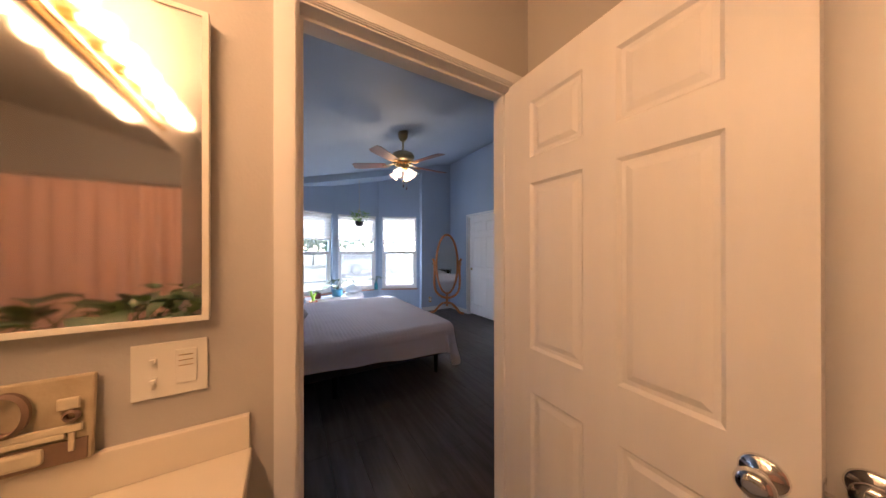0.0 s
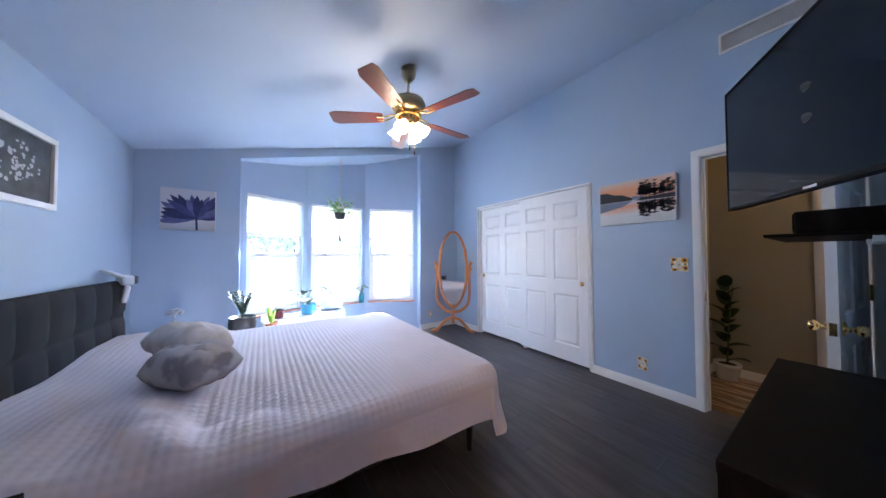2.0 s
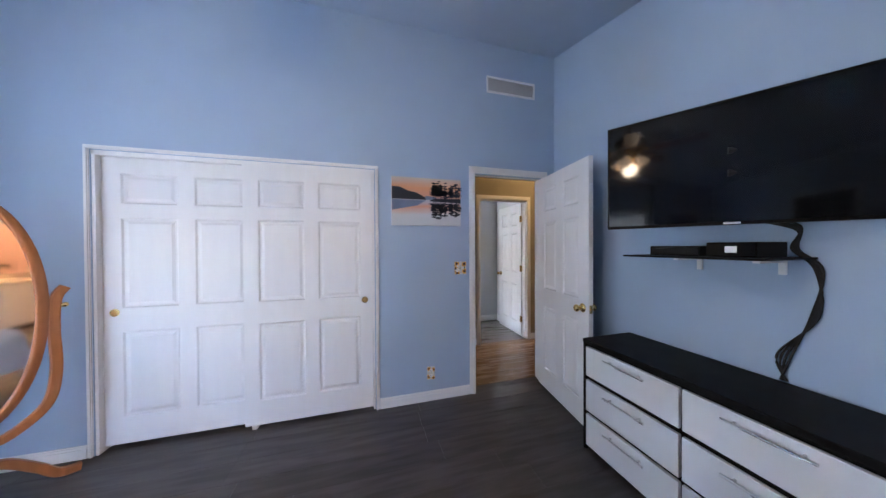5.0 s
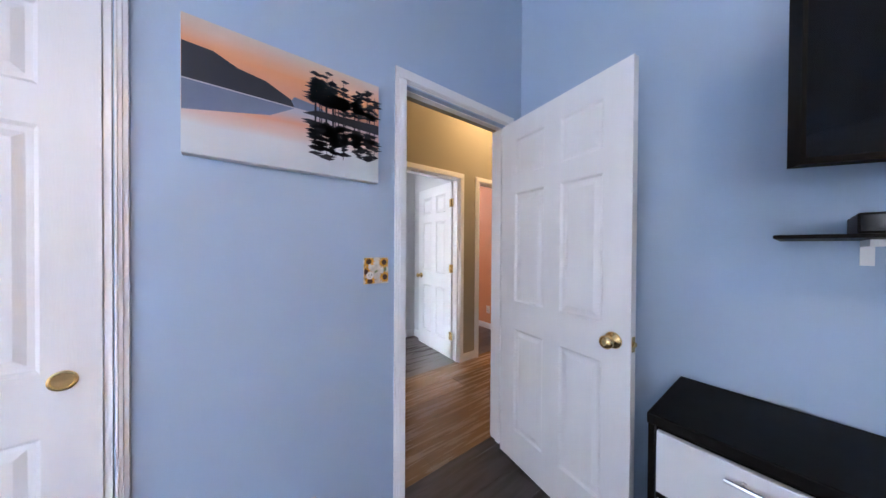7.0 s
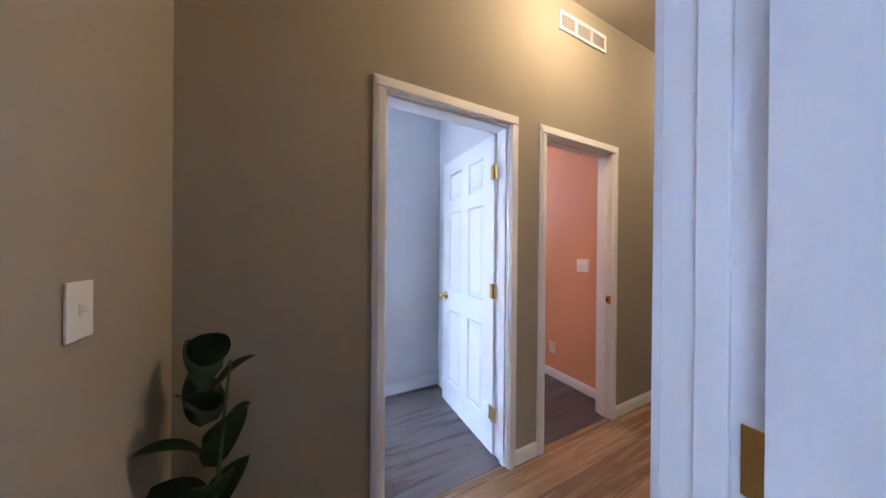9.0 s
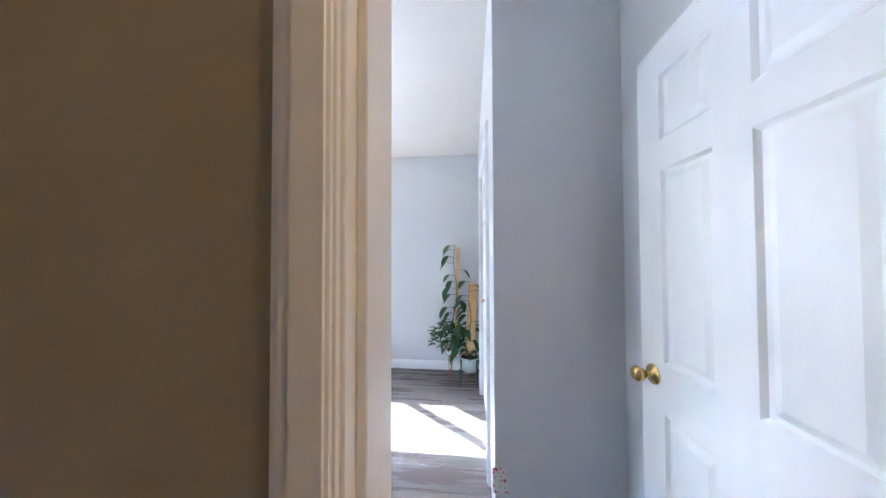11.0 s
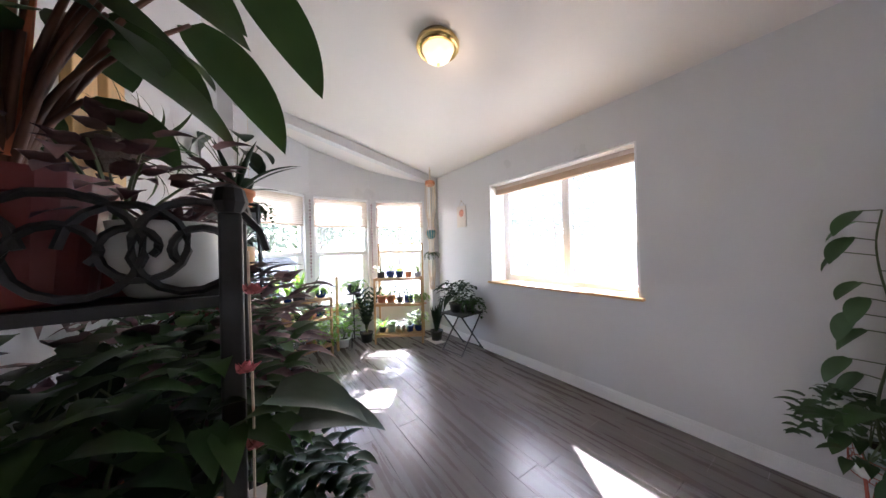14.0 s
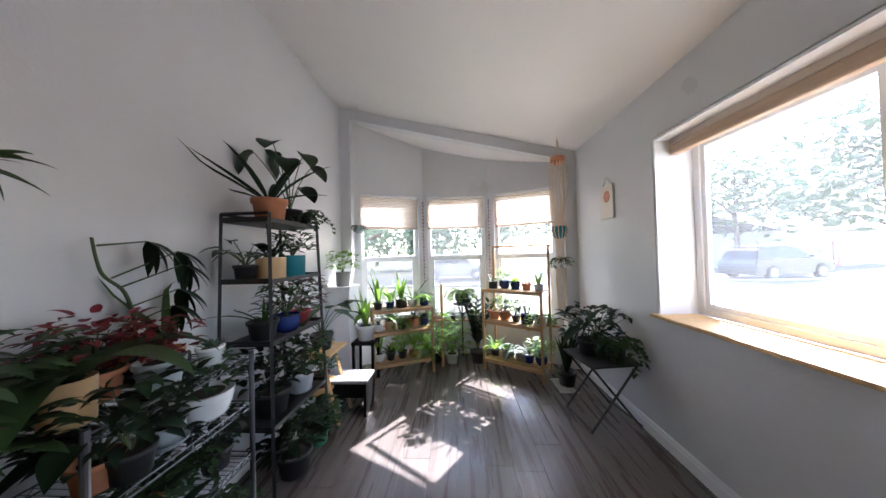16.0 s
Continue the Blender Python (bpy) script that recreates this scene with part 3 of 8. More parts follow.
def leaf(name, w, h, place, turn, label, kb=BRASS, cols=2, knobs=True, hinge=None, t=0.035, structure=True):
    """Six-panel hollow door: stiles and rails proud of sunk, raised-field panels. Hinge line at the origin, leaf along +x."""
    d = thing(name, place, label, "door", kind="structure" if structure else "", turn=turn)
    st = 0.115 if w < 0.9 else 0.10
    mid = 0.10
    rails = [(0.012, 0.20), (0.80, 0.965), (1.60, 1.70), (h - 0.115, h)]
    k = h / 2.03
    rails = [(a * k, b * k) for a, b in rails[:3]] + [rails[3]]
    pw = (w - 2 * st - (cols - 1) * mid) / cols
    cx = [st + i * (pw + mid) for i in range(cols)]
    pairs = [((0, -t, 0.012), (st, 0, h)), ((w - st, -t, 0.012), (w, 0, h))]
    pairs += [((st, -t, a), (w - st, 0, b)) for a, b in rails]
    for i in range(cols - 1):
        for (a, b), (c, e) in zip(rails, rails[1:]):
            pairs.append(((cx[i] + pw, -t, b), (cx[i] + pw + mid, 0, c)))
    part("door_frame", boxes(*pairs), DOOR_WHITE, d)
    for x in cx:
        for (a, b), (c, e) in zip(rails, rails[1:]):
            bm = bmesh.new()
            for s in (0, 1):
                y0 = 0 if s == 0 else -t
                sg = -1 if s == 0 else 1
                ring = [(0.0, 0.0), (0.010, 0.009), (0.022, 0.009), (0.040, 0.003)]
                loops = []
                for ins, dep in ring:
                    loops.append([bm.verts.new(p) for p in ((x + ins, y0 + sg * dep, b + ins), (x + pw - ins, y0 + sg * dep, b + ins), (x + pw - ins, y0 + sg * dep, c - ins), (x + ins, y0 + sg * dep, c - ins))])
                for p, q in zip(loops, loops[1:]):
                    for n in range(4):
                        f = (p[n], p[(n + 1) % 4], q[(n + 1) % 4], q[n])
                        bm.faces.new(f if s == 0 else f[::-1])
                bm.faces.new(loops[-1] if s == 0 else loops[-1][::-1])
            part("panel", bm, DOOR_WHITE, d)
    if knobs:
        knob(d, w - 0.065, 0.91, t, kb)
        part("latch_plate", boxes(((w, -t / 2 - 0.011, 0.88), (w + 0.002, -t / 2 + 0.011, 0.94)), ((w + 0.002, -t / 2 - 0.006, 0.902), (w + 0.011, -t / 2 + 0.006, 0.918))), kb, d, "brass latch plate")
    if hinge:
        for z in (0.27, 1.04, 1.79):
            bm = boxes(((-0.034, 0.0005, z - 0.045), (0.034, 0.004, z + 0.045)))
            add_lathe(bm, [(0.006, z - 0.047), (0.007, z - 0.045), (0.007, z + 0.045), (0.006, z + 0.047)], 10, pose(-0.002, 0.006, 0))
            part("hinge", bm, hinge, d, "brass butt hinge")
    return d


def baseboard(x0, y0, x1, y1, side, h=0.085):
    """Moulded baseboard along a wall from one plan point to another; side: the direction it stands proud."""
    sx, sy = side
    t = 0.014
    bm = bmesh.new()
    for a, b, tt in ((0.0, h * 0.72, t), (h * 0.72, h * 0.9, t * 0.7), (h * 0.9, h, t * 0.4)):
        add_box(bm, (min(x0, x1) + min(0, sx * tt), min(y0, y1) + min(0, sy * tt), a), (max(x0, x1) + max(0, sx * tt), max(y0, y1) + max(0, sy * tt), b))
    return tagged(obj("baseboard", bm, WHITE), "white painted moulded baseboard", "baseboard", kind="structure")


def plate(place, turn, w, h, material, label, toggles=(), sockets=(), name="switch_plate", cat="light switch"):
    """A wall plate in the local xz plane facing -y, with toggles and sockets at (x, z)."""
    p = thing(name, place, label, cat, turn=turn)
    part("plate", box((-w / 2, -0.006, -h / 2), (w / 2, 0, h / 2), 0.002), material, p)
    for x, z in toggles:
        part("toggle", boxes(((x - 0.006, -0.008, z - 0.012), (x + 0.006, -0.006, z + 0.012)), ((x - 0.004, -0.018, z), (x + 0.004, -0.008, z + 0.008))), PLATE, p)
    for x, z in sockets:
        bm = lathe([(0.017, 0), (0.017, 0.003), (0.015, 0.004)], 16, pose(x, -0.005, z, 90))
        part("socket", bm, PLATE, p)
        # Slots are black slabs on the face, painting the shade of the openings.
        part("slot", boxes(((x - 0.007, -0.0098, z - 0.002), (x - 0.005, -0.0088, z + 0.008)), ((x + 0.005, -0.0098, z - 0.002), (x + 0.007, -0.0088, z + 0.008)), ((x - 0.002, -0.0098, z - 0.010), (x + 0.002, -0.0088, z - 0.007))), RUBBER, p)
    return p


PETAL = mat("printed_yellow_petal", (0.70, 0.36, 0.03), 0.35, var=0.35, scale=90)
FLOWER_EYE = mat("printed_brown_flower_centre", (0.07, 0.03, 0.015), 0.4, var=0.4, scale=200)


def sunflowers(p, w, h, spots, r):
    """Sunflower print on a wall plate: petal stars and dark centres, trimmed to the plate."""
    for k, (x, z) in enumerate(spots):
        for nm, n, r1, r0, y, m in (("petal_print", 28, r, r * 0.62, -0.0064, PETAL), ("centre_print", 20, r * 0.42, r * 0.40, -0.0068, FLOWER_EYE)):
            bm = bmesh.new()
            vs = []
            for i in range(n):
                q = (r1 if i % 2 == 0 else r0) * (1 + 0.12 * math.sin(i * 2.3 + k))
                a = 6.283 * i / n + k
                vs.append(bm.verts.new((max(-w / 2 + 0.002, min(w / 2 - 0.002, x + q * math.cos(a))), y, max(-h / 2 + 0.002, min(h / 2 - 0.002, z + q * math.sin(a))))))
            c = bm.verts.new((x, y, z))
            for i in range(n):
                bm.faces.new((c, vs[i], vs[(i + 1) % n]))
            part(nm, bm, m, p)


SUNFLOWER = mat("sunflower_printed_plate", (0.66, 0.62, 0.55), 0.3, var=0.3, scale=60, second=(0.16, 0.20, 0.08), mixscale=38, edges=(0.56, 0.62))


def vent(place, turn, w, h, n, label, material=PLATE, cells=1):
    """Wall grille facing -y in local space: back box, rim, slats and dividers."""
    v = thing("wall_vent", place, label, "vent", turn=turn)
    part("backing", box((-w / 2 + 0.01, -0.003, -h / 2 + 0.01), (w / 2 - 0.01, -0.001, h / 2 - 0.01)), mat("grey_duct", (0.30, 0.30, 0.30), 0.8), v)
    b = 0.016
    part("frame", boxes(((-w / 2, -0.012, -h / 2), (w / 2, 0, -h / 2 + b)), ((-w / 2, -0.012, h / 2 - b), (w / 2, 0, h / 2)), ((-w / 2, -0.012, -h / 2 + b), (-w / 2 + b, 0, h / 2 - b)), ((w / 2 - b, -0.012, -h / 2 + b), (w / 2, 0, h / 2 - b)), bevel=0.002), material, v)
    for c in range(1, cells):
        x = -w / 2 + w * c / cells
        part("divider", box((x - 0.009, -0.011, -h / 2 + b), (x + 0.009, -0.002, h / 2 - b)), material, v)
    slat = None
    for k in range(n):
        z = -h / 2 + b + (h - 2 * b) * (k + 0.5) / n
        if slat is None:
            slat = part("slat", box((-w / 2 + b, -0.001, -0.0012), (w / 2 - b, 0.0, 0.0012), 0, pose(0, -0.006, 0, 40) @ Matrix.Diagonal((1, 9, 1, 1))), material, v)
            slat.location.z = z
        else:
            s2 = new("slat", slat.data)
            s2.parent = v
            s2.location.z = z
    return v


# bedroom trims
casing("x", W, 1.79, 3.60, 2.03, -1, 0.03)
casing("x", W, 0.15, 0.875, 2.065, -1)
casing("x", 4.19, 0.15, 0.875, 2.065, 1)
jamb("x", W, 4.19, 0.15, 0.875, 2.065, stop=4.13)
casing("y", 0.0, 0.855, 1.66, 2.03, 1)
casing("y", -0.11, 0.855, 1.66, 2.03, -1)
jamb("y", -0.11, 0.0, 0.855, 1.66, 2.03, stop=-0.05)
baseboard(W, 0.938, W, 1.757, (-1, 0))
baseboard(W, 3.635, W, L, (-1, 0))
baseboard(3.351, L, W, L, (0, -1))
baseboard(0, L, 0.877, L, (0, -1))
baseboard(1.71, 0, W, 0, (0, 1))
baseboard(0, 0, 0, 1.0, (1, 0))

leaf("door_bath", 0.765, 2.02, (1.668, -0.122, 0.0), 268, "white six-panel bathroom door standing open", CHROME, hinge=OLD_BRASS)
leaf("door_hall", 0.747, 2.04, (4.068, 0.160, 0.0), 172.2, "white six-panel bedroom door standing open to the hall", BRASS, hinge=BRASS)

# sliding closet doors
cl = leaf("closet_door", 0.935, 1.99, (4.108, 2.745, 0.018), -90, "white six-panel sliding closet door, front panel", structure=False, knobs=False, t=0.03)
cr = leaf("closet_door", 0.935, 1.99, (4.150, 3.576, 0.018), -90, "white six-panel sliding closet door, rear panel", structure=False, knobs=False, t=0.03)
for d, x in ((cl, 0.87), (cr, 0.06)):
    part("finger_pull", lathe([(0.026, 0), (0.026, 0.004), (0.021, 0.005), (0.019, 0.002), (0.004, 0.0015)], 20, pose(x, -0.030, 0.92, 90)), BRASS, d, "round brass finger pull")
tagged(obj("closet_floor_guide", boxes(((4.075, 2.665, 0), (4.19, 2.70, 0.012)), ((4.075, 2.665, 0.012), (4.085, 2.70, 0.03)), bevel=0.002), PLATE), "small white plastic sliding door guide on the floor", "door guide")
tagged(obj("trim_closet_head", box((4.082, 1.79, 2.0), (4.135, 3.60, 2.03)), WHITE), "white closet track fascia", "trim", kind="structure")
tagged(obj("trim_closet_side", boxes(((4.082, 1.793, 0), (4.19, 1.808, 2.03)), ((4.082, 3.580, 0), (4.19, 3.597, 2.03))), WHITE), "white closet lining", "trim", kind="structure")

big_plate = plate((W - 0.001, 1.027, 1.181), -90, 0.117, 0.117, SUNFLOWER, "sunflower printed double switch plate by the hall door", toggles=((-0.03, 0.018), (0.025, 0.0)), sockets=((-0.03, -0.02),))
low_plate = plate((W - 0.001, 1.31, 0.245), -90, 0.072, 0.116, SUNFLOWER, "sunflower printed outlet plate low on the wall", sockets=((0, 0.02), (0, -0.02)), name="outlet_plate", cat="outlet")
bay_plate = plate((3.55, L - 0.001, 0.24), 0, 0.072, 0.116, SUNFLOWER, "sunflower printed outlet plate beside the bay", sockets=((0, 0.02), (0, -0.02)), name="outlet_plate", cat="outlet")
sunflowers(big_plate, 0.117, 0.117, ((-0.036, 0.040), (0.036, 0.036), (0.040, -0.030), (-0.030, -0.046), (-0.050, -0.004)), 0.030)
for q in (low_plate, bay_plate):
    sunflowers(q, 0.072, 0.116, ((-0.022, 0.042), (0.024, 0.030), (-0.024, -0.030), (0.022, -0.044)), 0.021)
vent((W - 0.001, 0.495, 2.915), -90, 0.52, 0.155, 10, "white wall register near the ceiling", cells=1, material=WHITE)

# ---- bedroom furniture ----


def canvas(place, turn, w, h, label, paint):
    """A stretched canvas facing -y; paint adds flat shapes on its face."""
    c = thing("canvas_print", place, label, "picture", turn=turn)
    part("stretcher", box((-w / 2, -0.034, -h / 2), (w / 2, 0, h / 2), 0.002), mat("canvas_edge", (0.62, 0.63, 0.66), 0.8, var=0.05), c)
    paint(c, w, h)
    return c


def shape(parent, pts, depth, material, name="painted_shape"):
    bm = bmesh.new()
    vs = [bm.verts.new((x, -depth, z)) for x, z in pts]
    bm.faces.new(vs)
    return part(name, bm, material, parent)


def grad(name, stops, h, noise_scale=6.0, amount=0.02):
    """Colours in bands up the height of a printed picture."""
    m = mat(name, (0.5, 0.5, 0.5), 0.6, var=0.03)
    nt = m.node_tree
    tc = nt.nodes.new("ShaderNodeTexCoord")
    sx = nt.nodes.new("ShaderNodeSeparateXYZ")
    nt.links.new(tc.outputs["Object"], sx.inputs[0])
    nz = nt.nodes.new("ShaderNodeTexNoise")
    nz.inputs["Scale"].default_value = noise_scale
    mp = nt.nodes.new("ShaderNodeMapping")
    mp.inputs["Scale"].default_value = (0.5, 1, 3)
    nt.links.new(tc.outputs["Object"], mp.inputs[0])
    nt.links.new(mp.outputs[0], nz.inputs["Vector"])
    m1 = nt.nodes.new("ShaderNodeMapRange")
    m1.inputs["From Min"].default_value, m1.inputs["From Max"].default_value = -h / 2, h / 2
    nt.links.new(sx.outputs[2], m1.inputs["Value"])
    m2 = nt.nodes.new("ShaderNodeMath")
    m2.operation = "MULTIPLY_ADD"
    m2.inputs[1].default_value = amount * 6
    nt.links.new(nz.outputs["Fac"], m2.inputs[0])
    nt.links.new(m1.outputs[0], m2.inputs[2])
    m3 = nt.nodes.new("ShaderNodeMath")
    m3.operation = "SUBTRACT"
    m3.inputs[1].default_value = amount * 3
    nt.links.new(m2.outputs[0], m3.inputs[0])
    cr_ = nt.nodes.new("ShaderNodeValToRGB")
    el = cr_.color_ramp.elements
    while len(el) < len(stops):
        el.new(0.5)
    for e, (p, c) in zip(el, stops):
        e.position, e.color = p, (*c, 1)
    nt.links.new(m3.outputs[0], cr_.inputs[0])
    nt.links.new(cr_.outputs[0], nt.nodes["Principled BSDF"].inputs["Base Color"])
    return m


def ragged(rng, x0, x1, base, height, n, sharp=1.0):
    top = []
    for i in range(n + 1):
        x = x0 + (x1 - x0) * i / n
        top.append((x, base + height * (0.4 + 0.6 * rng.random() ** sharp)))
    return [(x0, base)] + top + [(x1, base)]


def paint_sunset(c, w, h):
    m = grad("sunset_lake_print", [(0.0, (0.55, 0.60, 0.64)), (0.22, (0.60, 0.62, 0.64)), (0.40, (0.68, 0.34, 0.22)), (0.53, (0.45, 0.45, 0.52)), (0.60, (0.62, 0.30, 0.20)), (0.80, (0.72, 0.33, 0.16)), (1.0, (0.60, 0.52, 0.46))], h)
    part("print", box((-w / 2 + 0.001, -0.0365, -h / 2 + 0.001), (w / 2 - 0.001, -0.0345, h / 2 - 0.001)), m, c)
    rng = random.Random(4)
    ink = mat("print_ink", (0.02, 0.025, 0.04), 0.6, var=0.2)
    mist = mat("print_mist_blue", (0.16, 0.20, 0.30), 0.6, var=0.2)
    zl = 0.04 * h
    shape(c, [(-w / 2 + 0.002, zl), (-w / 2 + 0.002, h * 0.30), (-w * 0.38, h * 0.29), (-w * 0.28, h * 0.22), (-w * 0.16, h * 0.19), (-w * 0.04, h * 0.10), (-w * 0.02, zl)], 0.0372, ink)
    shape(c, [(-w / 2 + 0.002, zl - 0.004), (-w / 2 + 0.002, -h * 0.19), (-w * 0.30, -h * 0.13), (-w * 0.14, -h * 0.08), (-w * 0.02, zl - 0.004)], 0.0372, mist)
    shape(c, [(-w * 0.06, zl), (-w * 0.02, h * 0.13), (w * 0.10, h * 0.11), (w * 0.2, zl)], 0.0369, mist)
    shape(c, [(w * 0.02, zl - 0.01), (w * 0.10, zl + 0.012), (w / 2 - 0.002, zl + 0.02), (w / 2 - 0.002, zl - 0.02)], 0.0376, ink)
    for k in range(24):
        x = w * (0.05 + 0.43 * rng.random())
        tall = h * (0.16 + 0.24 * rng.random())
        for s in (1, -1):
            z0 = zl
            shape(c, [(x - 0.0022, z0), (x + 0.0022, z0), (x + 0.001, z0 + s * tall), (x - 0.001, z0 + s * tall)], 0.0378, ink)
            for j in range(9):
                f = 0.35 + 0.65 * rng.random()
                z = z0 + s * tall * f
                r = (0.012 + 0.034 * rng.random()) * (1.15 - 0.5 * f)
                dx = (rng.random() - 0.5) * 0.02
                shape(c, [(x + dx - r, z), (x + dx - r * 0.3, z + 0.007), (x + dx + r, z + 0.003), (x + dx + r * 0.2, z - 0.006)], 0.038, ink)


def paint_flower(c, w, h):
    m = grad("pale_grey_print", [(0.0, (0.42, 0.42, 0.46)), (0.35, (0.62, 0.62, 0.66)), (1.0, (0.60, 0.62, 0.68))], h, 4, 0.05)
    part("print", box((-w / 2 + 0.001, -0.0365, -h / 2 + 0.001), (w / 2 - 0.001, -0.0345, h / 2 - 0.001)), m, c)
    rng = random.Random(9)
    tones = [mat("indigo_petal_ink", col, 0.6, var=0.3, scale=30) for col in ((0.03, 0.035, 0.13), (0.06, 0.065, 0.20), (0.12, 0.13, 0.30), (0.03, 0.03, 0.09))]
    cx, cz = w * 0.14, -h * 0.22
    n = 19
    for k in range(n):
        a = math.radians(10 + 178 * k / (n - 1))
        r = (0.27 + 0.08 * rng.random()) * (1.0 if abs(a - math.pi / 2) > 0.5 else 0.85)
        wd = 0.035
        u = Vector((math.cos(a) * 1.05, math.sin(a) * 0.98))
        v = Vector((-u.y, u.x))
        pts = []
        for f, q in ((0, 0.15), (0.3, 0.8), (0.6, 1.0), (0.85, 0.55), (1.0, 0)):
            pts.append((cx + u.x * r * f + v.x * wd * q, cz + u.y * r * f + v.y * wd * q))
        for f, q in ((0.85, 0.55), (0.6, 1.0), (0.3, 0.8), (0, 0.15)):
            pts.append((cx + u.x * r * f - v.x * wd * q, cz + u.y * r * f - v.y * wd * q))
        pts = [(max(-w / 2 + 0.003, min(w / 2 - 0.003, x)), max(-h / 2 + 0.003, min(h / 2 - 0.003, z))) for x, z in pts]
        shape(c, pts, 0.0368 + 0.00012 * ((k * 7) % n), tones[k % 4], "petal")
    shape(c, [(cx - 0.008, cz), (cx + 0.008, cz), (cx + 0.016, -h / 2 + 0.003), (cx - 0.006, -h / 2 + 0.003)], 0.0392, tones[3], "stalk")


canvas((W - 0.001, 1.342, 1.772), -90, 0.62, 0.415, "wide canvas print of a lake at sunset with dark pines", paint_sunset)
canvas((0.43, L - 0.001, 1.77), 0, 0.45, 0.45, "square canvas print of an indigo lotus flower", paint_flower)

# framed black print over the headboard
fr = thing("framed_print", (0.0, 2.68, 1.767), "black and white print in a white wooden frame", "picture", turn=90)
fw, fh = 0.66, 0.44
part("frame", boxes(((-fw / 2, -0.028, -fh / 2), (fw / 2, 0, -fh / 2 + 0.035)), ((-fw / 2, -0.028, fh / 2 - 0.035), (fw / 2, 0, fh / 2)), ((-fw / 2, -0.028, -fh / 2 + 0.035), (-fw / 2 + 0.035, 0, fh / 2 - 0.035)), ((fw / 2 - 0.035, -0.028, -fh / 2 + 0.035), (fw / 2, 0, fh / 2 - 0.035)), bevel=0.003), WHITE, fr)
part("print", box((-fw / 2 + 0.03, -0.012, -fh / 2 + 0.03), (fw / 2 - 0.03, -0.004, fh / 2 - 0.03)), mat("black_chalk_print", (0.03, 0.031, 0.034), 0.4, second=(0.07, 0.07, 0.075), mixscale=10), fr, "dark print with pale marks")
rng = random.Random(2)
chalk = mat("pale_print_ink", (0.55, 0.55, 0.56), 0.6)
for k in range(70):
    a, r = rng.random() * 6.28, rng.random() ** 0.6
    x, z, s = math.cos(a) * r * 0.20, math.sin(a) * r * 0.12 + 0.005, 0.006 + 0.013 * rng.random()
    shape(fr, [(x + s * math.cos(q) * (0.6 + 0.6 * rng.random()), z + s * math.sin(q) * (0.5 + 0.6 * rng.random())) for q in (0.2, 1.3, 2.5, 3.6, 4.7, 5.6)], 0.0124 + 0.00002 * k, chalk, "pale_mark")
part("glazing", box((-fw / 2 + 0.03, -0.0185, -fh / 2 + 0.03), (fw / 2 - 0.03, -0.0165, fh / 2 - 0.03)), PANE, fr)

# bed
bed = thing("bed", (0, 0, 0), "king bed with charcoal platform base and tufted upholstered headboard", "bed")
part("side_rail", box((0.16, 1.585, 0.20), (2.24, 1.625, 0.36), 0.008), CHARCOAL, bed)
part("side_rail", box((0.16, 3.535, 0.20), (2.24, 3.575, 0.36), 0.008), CHARCOAL, bed)
part("foot_rail", box((2.24, 1.585, 0.20), (2.285, 3.575, 0.36), 0.008), CHARCOAL, bed)
part("slat_deck", box((0.16, 1.625, 0.28), (2.24, 3.535, 0.33)), BLACK, bed)
for x, y in ((2.24, 1.63), (2.24, 3.53), (1.2, 1.63), (1.2, 3.53), (0.25, 1.63), (0.25, 3.53)):
    part("leg", lathe([(0.016, 0), (0.024, 0.18), (0.026, 0.20)], 12, pose(x, y, 0)), BLACK, bed)
part("mattress", box((0.17, 1.60, 0.33), (2.25, 3.56, 0.49), 0.05), PILLOW_W, bed)
hb = part("headboard", box((0.012, 1.50, 0.12), (0.095, 3.82, 1.045), 0.02), CHARCOAL, bed)
cols, rows = 9, 3
tuft = None
for i in range(cols):
    for j in range(rows):
        w_, h_ = (2.28) / cols, 0.30
        bm = bmesh.new()
        n = 6
        grid = []
        for a in range(n + 1):
            rowv = []
            for b in range(n + 1):
                u, v = a / n, b / n
                q = (1 - (2 * u - 1) ** 4) * (1 - (2 * v - 1) ** 4)
                rowv.append(bm.verts.new((0.095 + 0.032 * q ** 0.6 - 0.002, 1.52 + w_ * (i + u), 0.14 + h_ * (j + v))))
            grid.append(rowv)
        for a in range(n):
            for b in range(n):
                bm.faces.new((grid[a][b], grid[a + 1][b], grid[a + 1][b + 1], grid[a][b + 1]))
        part("tuft", bm, CHARCOAL, bed, smooth=True)


